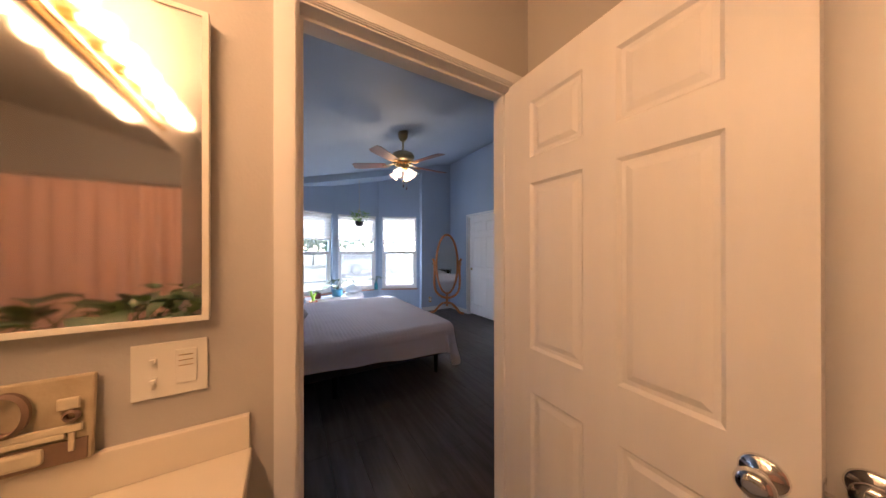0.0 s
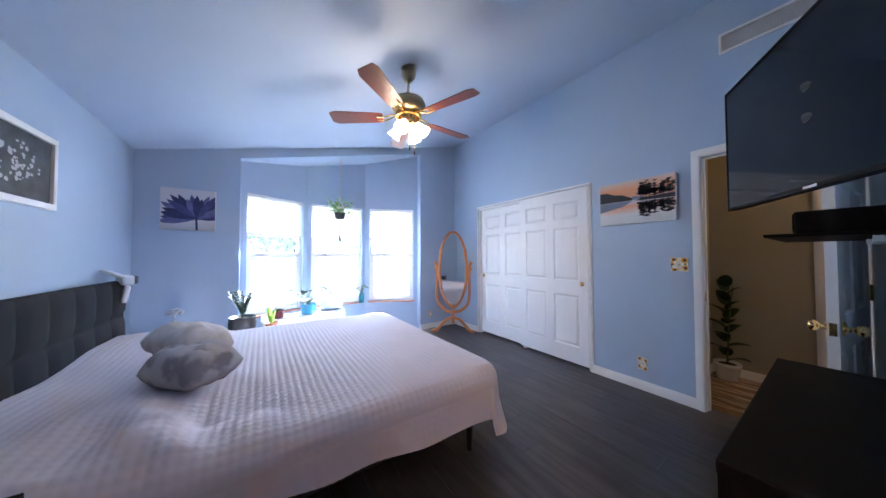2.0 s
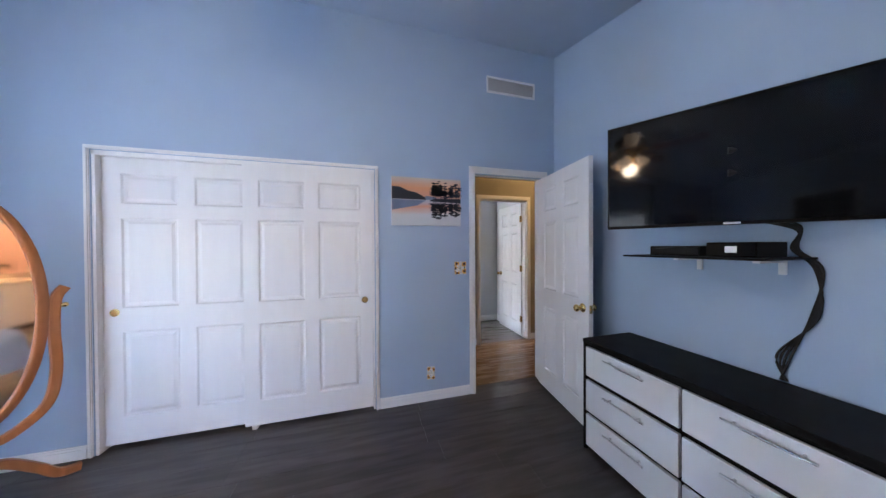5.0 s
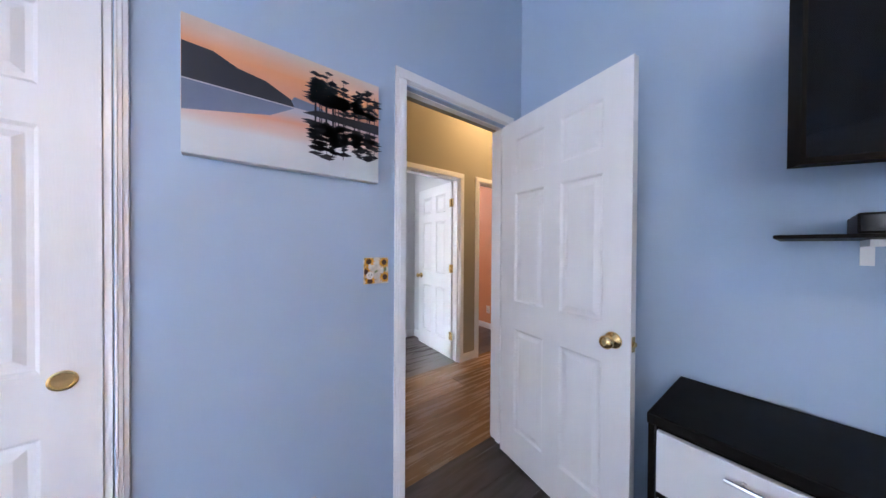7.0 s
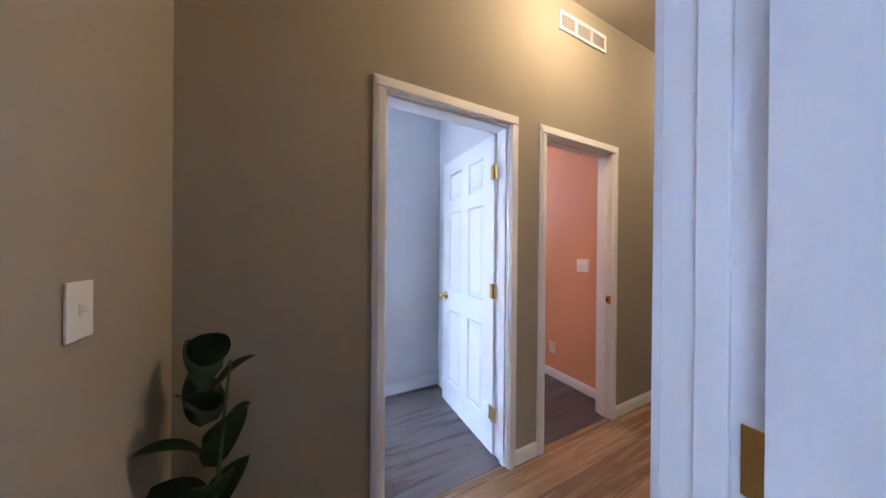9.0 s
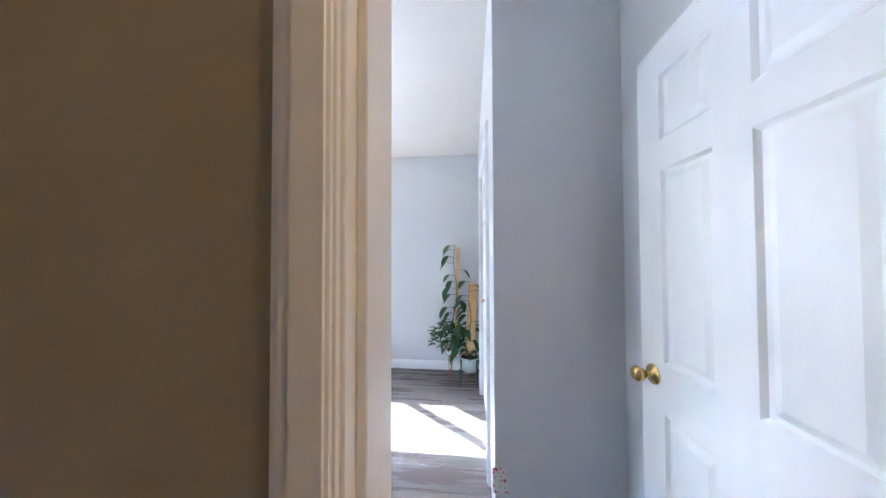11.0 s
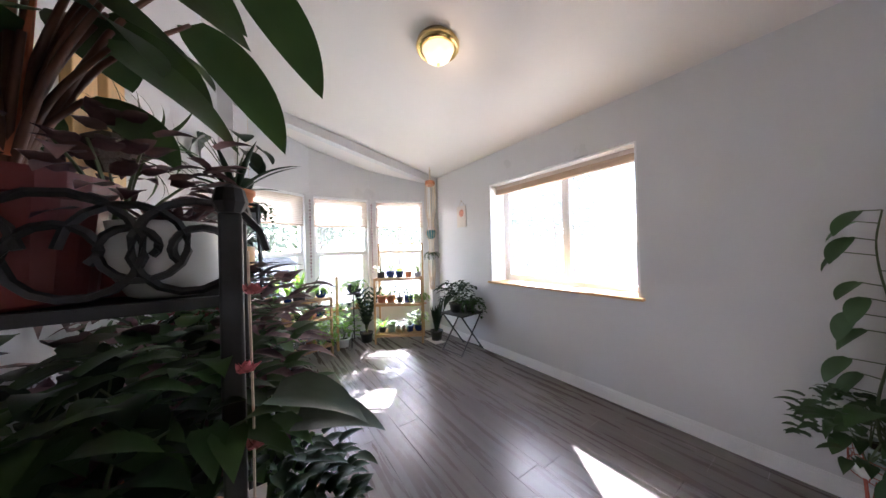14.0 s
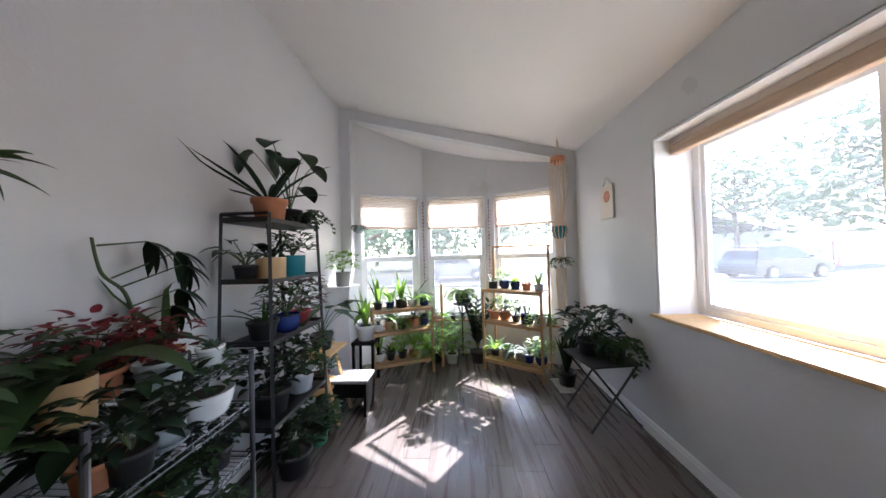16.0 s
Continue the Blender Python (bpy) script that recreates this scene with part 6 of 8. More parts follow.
part("tassel", lathe([(0.004, -0.36), (0.014, -0.34), (0.012, -0.10), (0.006, -0.05)], 10), mat("blue_grey_tassel", (0.30, 0.40, 0.46), 0.95, var=0.2), hp)

wb = thing("window_bench", (1.10, 4.02, 0), "low white slatted bench under the bay window", "bench")
part("top", box((0, 0, 0.475), (0.95, 0.32, 0.50), 0.004), WHITE, wb)
part("apron", box((0.02, 0.0, 0.36), (0.93, 0.02, 0.475)), WHITE, wb)
for x in (0.02, 0.30, 0.62, 0.89):
    part("leg", box((x, 0.005, 0), (x + 0.04, 0.045, 0.475)), WHITE, wb)
    part("leg", box((x, 0.27, 0), (x + 0.04, 0.31, 0.475)), WHITE, wb)
potted((1.62, 4.20, 0.50), "straight", 0.095, 0.13, POT_BLUE, "broad", 0.36, LEAF_G, "blue enamel pot with a tall pale rubber plant")
potted((1.28, 4.12, 0.50), "straight", 0.06, 0.09, mat("maroon_pot", (0.16, 0.03, 0.05), 0.4), "succulent", 0.12, LEAF_G, "small maroon pot with a succulent")
potted((0.93, 4.02, 0.38), "round", 0.13, 0.20, POT_BLK, "zz", 0.29, LEAF_D, "dark zamioculcas in a black pot by the bay")
tagged(obj("plant_block", box((0.80, 3.90, 0.0), (1.06, 4.16, 0.38), 0.005), BLACK), "black cube stand under a plant", "plant stand")
potted((1.20, 3.86, 0.42), "taper", 0.06, 0.09, TERRA, "upright", 0.22, LEAF_L, "small grassy plant in a clay pot")
tagged(obj("plant_block", box((1.12, 3.78, 0.0), (1.28, 3.94, 0.42), 0.005), WHITE), "white wooden block under a grassy plant", "plant stand")
vz = thing("glass_vase", (2.46, 4.66, 0.492), "teal glass bottle vase with a cutting on the sill", "vase")
part("bottle", lathe([(0.035, 0), (0.040, 0.01), (0.042, 0.10), (0.030, 0.14), (0.018, 0.16), (0.018, 0.19), (0.022, 0.195)], 18), glass("teal_glass", (0.10, 0.45, 0.50), 0.05), vz, smooth=True)
lf, st = foliage("broad", 0.15, random.Random(3), 0.18)
part("stalk", st, STEM, vz)
part("foliage", lf, LEAF, vz)
dome = thing("white_lamp_shade", (1.95, 4.40, 0.50), "white dome shaped shade standing by the window", "lamp")
part("shade", lathe([(0.15, 0.03), (0.148, 0.08), (0.12, 0.14), (0.06, 0.185), (0.01, 0.195)], 26), PLASTIC_W, dome, smooth=True)
part("base", lathe([(0.07, 0), (0.07, 0.012), (0.012, 0.02), (0.012, 0.10)], 18), PLASTIC_W, dome)
tagged(obj("plant_block", box((1.80, 4.25, 0.0), (2.10, 4.55, 0.50), 0.005), WHITE), "white wooden block by the window", "plant stand")
bl_ = thing("bedside_lamp", (0.37, 4.08, 0), "slim silver domed reading lamp", "floor lamp")
part("base", lathe([(0.10, 0), (0.10, 0.015), (0.015, 0.025)], 20), STEEL, bl_)
part("pole", lathe([(0.008, 0.02), (0.008, 0.69)], 10), STEEL, bl_)
part("shade", lathe([(0.075, 0.665), (0.070, 0.69), (0.045, 0.715), (0.01, 0.725)], 20), STEEL, bl_, smooth=True)

# hall plant
potted((5.05, 0.92, 0.0), "taper", 0.10, 0.17, POT_W, "rubber", 0.80, LEAF_D, "tall dark rubber plant in a white pot in the hall corner", seed=5)

# bathroom plants
potted((0.30, -0.60, 0.842), "round", 0.07, 0.10, POT_W, "broad", 0.36, LEAF, "leafy anthurium in a white pot on the vanity")
potted((0.45, -0.72, 0.842), "round", 0.06, 0.08, TERRA, "bush", 0.34, LEAF, "bushy green plant on the vanity")
potted((0.30, -0.90, 0.842), "round", 0.07, 0.10, POT_W, "broad", 0.36, LEAF_D, "leafy green plant in a white pot on the vanity")

# ---- plant room: black scroll rack by the door ----
before = set(scene.objects)
RX0, RX1, RY0, RY1 = 5.39, 5.66, 0.66, 0.785
rk = thing("scroll_rack", (0, 0, 0), "black wrought iron baker's rack crowded with plants", "plant rack")
for x, y, top in ((RX0, RY0, 1.53), (RX0, RY1, 1.53), (RX1, RY0, 1.345), (RX1, RY1, 1.345)):
    bm = box((x - 0.011, y - 0.011, 0), (x + 0.011, y + 0.011, top), 0.003)
    add_lathe(bm, [(0.012, top), (0.018, top + 0.012), (0.014, top + 0.028), (0.004, top + 0.034)], 10, pose(x, y, 0))
    part("post", bm, BLACK_METAL, rk)
LEV = (0.16, 0.52, 0.88, 1.25)
for z in LEV:
    bm = boxes(((RX0, RY0 - 0.006, z - 0.012), (RX1, RY0 + 0.006, z)), ((RX0, RY1 - 0.006, z - 0.012), (RX1, RY1 + 0.006, z)), ((RX0 - 0.006, RY0, z - 0.012), (RX0 + 0.006, RY1, z)), ((RX1 - 0.006, RY0, z - 0.012), (RX1 + 0.006, RY1, z)))
    for k in range(1, 7):
        y = RY0 + (RY1 - RY0) * k / 7
        part("shelf_bar", tube([(RX0, y, z - 0.005), (RX1, y, z - 0.005)], 0.003, 5), BLACK_METAL, rk)
    part("shelf_frame", bm, BLACK_METAL, rk)


def scroll(cx, cz, r, y=None, x=None, turns=1.6, s=1, up=1):
    pts = []
    for k in range(26):
        a = turns * 6.283 * k / 25
        q = r * (1 - 0.75 * k / 25)
        u, v = cx + s * q * math.cos(a), cz + up * q * math.sin(a)
        pts.append((u, y, v) if y is not None else (x, u, v))
    return pts


for z in LEV[1:]:
    for u in (RX0 + 0.075, RX1 - 0.075):
        part("scroll", tube(scroll(u, z + 0.055, 0.05, y=RY0, s=1 if u < 5.5 else -1), 0.0042, 5), BLACK_METAL, rk)
    for k in range(2):
        part("scroll", tube(scroll(RY0 + 0.032 + 0.062 * k, z - 0.045, 0.030, x=RX1, s=1 if k % 2 else -1), 0.0038, 5), BLACK_METAL, rk)
for k in range(2):
    part("scroll", tube(scroll(RX1 - 0.03 - 0.09 * k, 1.30, 0.065, y=RY0, s=-1 if k else 1), 0.0045, 5), BLACK_METAL, rk)

phil = thing("philodendron", (5.48, 0.725, 1.25), "large philodendron with broad leaves and orange sheaths in a red pot", "potted plant")
part("pot", lathe([(a * 0.072, b * 0.13) for a, b in POTS["taper"]], 26), POT_RED, phil, "dark red plastic nursery pot")
part("soil", lathe([(0.058, 0.10), (0.064, 0.112), (0.02, 0.118)], 18), SOIL, phil)
part("plant_tag", box((-0.03, -0.077, 0.050), (0.035, -0.073, 0.085), 0, pose(0, 0, 0, -3, 0, -20)), PLATE, phil, "cream paper plant tag")
part("tag_line", boxes(*[((-0.024, -0.0785, 0.057 + 0.008 * k), (0.028 - 0.010 * k, -0.0775, 0.059 + 0.008 * k)) for k in range(3)]), RUBBER, phil).matrix_basis = pose(0, 0, 0, -3, 0, -20)
BIG = (((0.05, 0.0, 0.55), (-0.12, -0.15, 0.50), 0.165), ((0.18, 0.17, 0.60), (0.35, 0.31, 0.46), 0.13), ((0.12, 0.12, 0.42), (0.26, 0.30, 0.29), 0.11), ((-0.04, 0.0, 0.44), (0.03, -0.06, 0.37), 0.10), ((-0.07, 0.03, 0.62), (-0.12, -0.02, 0.50), 0.10), ((0.10, 0.02, 0.47), (0.05, -0.06, 0.40), 0.08), ((0.0, 0.0, 0.40), (-0.10, -0.07, 0.33), 0.10), ((0.04, 0.0, 0.33), (0.12, -0.05, 0.24), 0.09), ((-0.05, 0.02, 0.47), (-0.12, -0.06, 0.40), 0.10), ((0.06, 0.03, 0.30), (0.18, 0.06, 0.20), 0.09), ((-0.02, 0.05, 0.52), (-0.11, 0.09, 0.46), 0.10), ((0.02, -0.02, 0.27), (-0.08, -0.08, 0.20), 0.08), ((0.05, 0.06, 0.36), (0.14, 0.16, 0.27), 0.09))
rng_l = random.Random(19)
low_leaves = []
for k in range(12):
    a_, z_ = k * 2.4, 0.20 + 0.30 * rng_l.random()
    r_ = 0.05 + 0.05 * rng_l.random()
    p_ = (r_ * math.cos(a_), 0.6 * r_ * math.sin(a_), z_)
    low_leaves.append((p_, (p_[0] + 0.11 * math.cos(a_), p_[1] + 0.08 * math.sin(a_), z_ - 0.04 - 0.06 * rng_l.random()), 0.075 + 0.025 * rng_l.random()))
bm = bmesh.new()
for p_, q_, wd in list(BIG) + low_leaves:
    sb_ = bmesh.new()
    p_, q_ = Vector(p_), Vector(q_)
    add_tube(sb_, spline([(0.0, 0.0, 0.12), (p_.x * 0.4, p_.y * 0.4, 0.12 + (p_.z - 0.12) * 0.55), p_], 5), 0.0045, 6, 0.003)
    part("stalk", sb_, STEM_R, phil, "red brown leaf stalk", True)
    lb_ = bmesh.new()
    way_ = q_ - p_
    add_leaf(lb_, p_, math.atan2(way_.y, way_.x), math.asin(way_.z / way_.length) + 0.3, way_.length * 1.03, wd, 0.6, heart=True, n=12, fold=0.16)
    part("leaf", lb_, LEAF, phil, smooth=True)
add_tube(bm, [(0.05, 0.0, 0.36), (0.12, 0.01, 0.50), (0.22, 0.02, 0.71)], 0.006, 6, 0.004)
part("stalk", bm, STEM_R, phil, "red brown leaf stalk", True)
bm = bmesh.new()
for a, b in (((0.07, 0.0, 0.46), (0.10, 0.0, 0.65)), ((0.06, 0.01, 0.44), (0.07, 0.01, 0.70)), ((0.0, 0.0, 0.15), (0.02, 0.0, 0.33)), ((-0.03, 0.0, 0.15), (-0.03, 0.02, 0.30)), ((-0.10, 0.03, 0.25), (-0.10, 0.03, 0.50))):
    add_tube(bm, [a, (Vector(a) + Vector(b)) / 2, b], 0.010, 7, 0.002)
part("sheath", bm, SHEATH, phil, "orange leaf sheaths")

potted((5.60, 0.715, 1.25), "round", 0.052, 0.085, POT_W, "succulent", 0.10, LEAF_R, "white glazed pot with a purple succulent")
potted((5.545, 0.76, 1.25), "taper", 0.03, 0.07, POT_RED, "bush", 0.18, LEAF_R, "maroon leaved plant in a red pot")
spots = ((5.445, 0.72, POT_GREY, "bush", LEAF), (5.60, 0.70, TERRA, "broad", LEAF_D), (5.525, 0.745, POT_BLK, "bush", LEAF_D), (5.60, 0.78, POT_BLK, "bush", LEAF))
for z in (0.88, 0.52, 0.16):
    for k, (x, y, pm, kd, lm) in enumerate(spots):
        if z == 0.52 and k == 0:
            pm, kd, lm = mat("grey_pink_pot", (0.30, 0.31, 0.38), 0.4), "upright", LEAF_P
        if z == 0.52 and k == 1:
            kd, lm = "broad", LEAF_R
        if z == 0.16 and k < 2:
            pm, kd, lm = POT_W, "bush", LEAF_P
        potted((x, y, z), "taper", 0.05, 0.09, pm, kd, 0.28 if kd != "trail" else 0.20, lm, {"bush": "bushy green plant", "broad": "broad leaved plant", "trail": "dark trailing plant", "upright": "spotted upright plant"}[kd] + " on the iron rack", "plants on the iron rack")
tagged(obj("plant_marker", box((0, -0.001, 0), (0.05, 0.001, 0.085), 0, pose(5.635, 0.64, 0.93, -15, 12, 20)), PLATE), "clear plastic plant marker clipped to the rack", "plant marker")

rg = thing("rose_garland", (5.676, 0.645, 0), "string of small pink fabric roses on the iron rack", "garland")
part("cord", tube([(0, 0, 1.30), (0.002, 0.001, 1.10), (0, 0, 0.86)], 0.0015, 5), ROPE, rg)
ROSE = mat("pink_fabric_petals", (0.62, 0.16, 0.17), 0.7, var=0.25, scale=80)
for k in range(5):
    bm = bmesh.new()
    for j in range(9):
        add_leaf(bm, (0, 0, 0), j * 2.4, 0.25 + 0.13 * j, 0.019 - 0.0008 * j, 0.018, -0.9, heart=True, n=4, fold=0.4)
    part("rose", bm, ROSE, rg, smooth=True).location = (0.004 * (-1) ** k, -0.004, 1.25 - 0.088 * k)

# ---- wall boards with mounted ferns ----
for k, (y, z, h) in enumerate(((1.405, 1.655, 0.49), (1.24, 1.58, 0.46))):
    wb_ = thing("mounted_fern", (PX, y, z), "fern mounted on a pine plank on the wall", "mounted plant", "mounted ferns", turn=90)
    part("plank", box((-0.055, -0.02, -h / 2), (0.055, 0, h / 2), 0.003), PINE, wb_)
    bm = lathe([(0.015, -0.045), (0.05, -0.02), (0.055, 0.02), (0.02, 0.05)], 12, pose(0.01, -0.045, -0.03))
    for v in bm.verts:
        v.co += Vector([noise.noise(v.co * 40) * 0.012] * 3)
    part("moss_ball", bm, SOIL, wb_)
    lf, st = foliage("strap", 0.17, random.Random(30 + k), 0)
    st.free()
    for v in lf.verts:
        v.co = pose(0.01, -0.07, -0.03, 60) @ v.co
        v.co.y = min(v.co.y, -0.022)
    part("foliage", lf, LEAF, wb_)

# ---- chrome wire shelving ----
WIRE_CHROME = mat("dull_chrome_wire", (0.16, 0.17, 0.19), 0.4, 1.0, var=0.1)
WX0, WX1, WY0, WY1 = 5.39, 5.71, 1.46, 2.04
wr = thing("wire_shelf", (0, 0, 0), "chrome wire shelving unit full of plants", "shelf")
for x, y in ((WX0, WY0), (WX0, WY1), (WX1, WY0), (WX1, WY1)):
    part("post", tube([(x, y, 0), (x, y, 0.90)], 0.011, 10), WIRE_CHROME, wr)
cross = None
for z in (0.12, 0.42, 0.66, 0.885):
    for dz in (0, -0.025):
        part("rim_wire", tube([(WX0, WY0, z + dz), (WX1, WY0, z + dz), (WX1, WY1, z + dz), (WX0, WY1, z + dz), (WX0, WY0 + 0.002, z + dz)], 0.0035, 5), WIRE_CHROME, wr)
    for k in range(26):
        if cross is None:
            cross = wire = part("shelf_wire", tube([(WX0, 0, 0), (WX1, 0, 0)], 0.0016, 4), WIRE_CHROME, wr)
        else:
            wire = new("shelf_wire", cross.data)
            wire.parent = wr
        wire.location = (0, WY0 + (WY1 - WY0) * k / 25, z)
    for x in (WX0, WX1):
        part("truss_wire", tube([(x, WY0 + (WY1 - WY0) * k / 22, z - (0.025 if k % 2 else 0)) for k in range(23)], 0.0022, 4), WIRE_CHROME, wr)
G2 = "plants on the wire shelf"
potted((5.60, 1.50, 0.888), "straight", 0.055, 0.13, POT_TAN, "orchid", 0.36, LEAF, "broad strap leaved orchid in a tan pot", G2, seed=41, turn=-60)
potted((5.50, 1.62, 0.888), "taper", 0.075, 0.10, TERRA, "bush", 0.24, RED_FLOWER, "crimson flowering plant on the wire shelf", G2)
potted((5.62, 1.72, 0.888), "taper", 0.07, 0.10, POT_GREY, "bush", 0.20, RED_FLOWER, "crimson flowering plant in a white pot", G2)
potted((5.48, 1.86, 0.888), "taper", 0.06, 0.09, TERRA, "strap", 0.34, LEAF, "curly spider plant in a clay pot", G2)
potted((5.62, 1.92, 0.888), "taper", 0.05, 0.07, POT_W, "succulent", 0.12, LEAF_G, "small succulent in a pale pot with saucer", G2, saucer=True)
potted((5.60, 1.92, 0.663), "ribbed", 0.10, 0.11, POT_W, "bush", 0.20, LEAF, "white ribbed pot with a green plant", G2)
potted((5.62, 1.74, 0.663), "round", 0.055, 0.07, POT_GREY, "succulent", 0.12, LEAF, "small grey bowl with a succulent and saucer", G2, saucer=True)
potted((5.60, 1.56, 0.663), "taper", 0.06, 0.09, TERRA, "broad", 0.24, LEAF_D, "dark leaved plant in a clay pot", G2)
for k, (x, y, pm, kd, lm) in enumerate(((5.62, 1.52, mat("red_glazed_pot", (0.40, 0.04, 0.03), 0.35), "upright", LEAF), (5.60, 1.66, TERRA, "bush", LEAF), (5.58, 1.80, POT_GREY, "trail", LEAF), (5.62, 1.94, POT_BLK, "bush", LEAF_D))):
    potted((x, y, 0.423), "taper", 0.062, 0.09, pm, kd, 0.18, lm, "leafy plant on the lower wire shelf", G2)
for k, (x, y, pm, kd, lm) in enumerate(((5.60, 1.56, POT_BLK, "bush", LEAF_D), (5.60, 1.76, TERRA, "bush", LEAF), (5.60, 1.94, POT_W, "trail", LEAF))):
    potted((x, y, 0.123), "taper", 0.065, 0.09, pm, kd, 0.20, lm, "leafy plant on the bottom wire shelf", G2)
potted((5.66, 1.60, 0.663), "taper", 0.06, 0.09, POT_BLK, "bush", 0.30, LEAF_D, "dark bush spilling over the wire shelf", G2)
potted((5.66, 1.50, 0.423), "taper", 0.06, 0.09, POT_BLK, "trail", 0.26, LEAF, "trailing plant spilling over the wire shelf", G2)
vs_ = thing("ceramic_vase", (5.47, 1.52, 0.888), "white ceramic vase with a wide lip", "vase")
part("vase", lathe([(0.045, 0), (0.055, 0.02), (0.055, 0.07), (0.042, 0.11), (0.042, 0.15), (0.060, 0.165), (0.055, 0.17), (0.038, 0.15)], 24), POT_W, vs_, smooth=True)
cut = thing("climbing_monstera", (5.43, 1.74, 0.888), "climbing swiss cheese vine against the pale wall", "potted plant")
part("pot", lathe([(a * 0.05, b * 0.09) for a, b in POTS["taper"]], 18), POT_BLK, cut)
bm, lf = bmesh.new(), bmesh.new()
add_tube(bm, spline([(0, 0, 0.08), (0.0, 0.05, 0.20), (0, 0.02, 0.34), (-0.01, -0.04, 0.42), (-0.02, -0.06, 0.55)], 6), 0.007, 6, 0.005)
part("stalk", bm, STEM, cut)
for z, y0, y1, zz in ((0.52, -0.06, 0.08, 0.54), (0.40, -0.02, 0.20, 0.50), (0.36, 0.0, 0.22, 0.44), (0.28, 0.03, 0.20, 0.33), (0.22, 0.05, 0.18, 0.26), (0.16, 0.04, -0.10, 0.20)):
    part("leaf_stalk", tube([(0, y0, z), (0.02, y1, zz)], 0.004, 5, 0.003), STEM, cut)
    for q in range(5):
        add_leaf(lf, (0.02, y1, zz), radians(70 + 25 * (q - 2) if y1 > 0 else 250 + 25 * (q - 2)), radians(-25 - 12 * q), 0.15, 0.04, 0.7)
part("foliage", lf, LEAF_D, cut, smooth=True)

# ---- black shelf tower ----
tw = thing("shelf_tower", (0, 0, 0), "black metal four-tier shelf tower holding potted plants", "shelf")
TX0, TX1, TY0, TY1 = 5.40, 5.68, 2.22, 2.72
for sx, x in ((-1, TX0), (1, TX1)):
    for sy, y in ((-1, TY0), (1, TY1)):
        bm = bmesh.new()
        add_tube(bm, [(x + (0.04 if sx > 0 else -0.0), y + sy * 0.05, 0), (x, y, 1.60)], 0.011, 4)
        part("post", bm, BLACK_METAL, tw)
for z, g in ((0.42, 0.045), (0.87, 0.03), (1.21, 0.015), (1.555, 0.0)):
    part("tray", boxes(((TX0 - 0.0, TY0 - g, z - 0.004), (TX1 + g * 0.8, TY1 + g, z)), ((TX0, TY0 - g, z), (TX1 + g * 0.8, TY0 - g + 0.006, z + 0.025)), ((TX0, TY1 + g - 0.006, z), (TX1 + g * 0.8, TY1 + g, z + 0.025)), ((TX1 + g * 0.8 - 0.006, TY0 - g, z), (TX1 + g * 0.8, TY1 + g, z + 0.02))), BLACK_METAL, tw)
part("top_rail", tubes([[(TX0, TY0, 1.60), (TX1, TY0, 1.60)], [(TX0, TY1, 1.60), (TX1, TY1, 1.60)], [(TX0, TY0, 1.60), (TX0, TY1, 1.60)]], 0.009, 4), BLACK_METAL, tw)
G3 = "plants on the shelf tower"
potted((5.57, 2.38, 1.556), "taper", 0.095, 0.15, TERRA, "aloe", 0.52, LEAF_D, "spiky aloe in a terracotta pot", G3, seed=7)
potted((5.56, 2.60, 1.556), "taper", 0.075, 0.12, POT_BLK, "monstera", 0.50, LEAF_D, "tall swiss cheese plant in a black pot", G3)
potted((5.62, 2.66, 1.556), "taper", 0.055, 0.08, POT_BLK, "trail", 0.20, LEAF, "trailing pothos in a black pot", G3)
potted((5.58, 2.37, 1.211), "straight", 0.082, 0.14, POT_TAN, "strap", 0.24, LEAF_D, "tan pot with a trailing strap plant", G3)
potted((5.58, 2.58, 1.211), "straight", 0.082, 0.15, POT_TEAL, "bush", 0.24, LEAF, "teal pot with a bushy fern", G3)
potted((5.50, 2.27, 1.211), "taper", 0.06, 0.10, POT_BLK, "broad", 0.22, LEAF_D, "dark leaved plant in a black pot", G3)
potted((5.56, 2.32, 0.871), "taper", 0.08, 0.11, POT_BLK, "aloe", 0.26, LEAF, "spiky plant in a black pot", G3)
potted((5.60, 2.48, 0.871), "round", 0.08, 0.11, POT_COB, "bush", 0.28, LEAF, "cobalt glazed pot with a bushy plant", G3)
potted((5.58, 2.66, 0.871), "taper", 0.07, 0.10, mat("crimson_pot", (0.30, 0.03, 0.03), 0.4), "bush", 0.30, LEAF_R, "reddish bush in a crimson pot", G3)
potted((5.58, 2.36, 0.421), "taper", 0.10, 0.14, POT_BLK, "bush", 0.34, LEAF_D, "dark bush on the bottom shelf", G3)
potted((5.60, 2.62, 0.421), "taper", 0.09, 0.14, POT_W, "bush", 0.32, LEAF, "green bush on the bottom shelf", G3)
potted((5.66, 2.44, 0.0), "taper", 0.10, 0.14, POT_BLK, "bush", 0.34, LEAF_D, "dark bush on the floor under the tower", G3)
potted((5.68, 2.70, 0.0), "taper", 0.07, 0.10, mat("green_plastic_pot", (0.03, 0.25, 0.12), 0.4), "bush", 0.26, LEAF, "green plastic pot on the floor", G3)

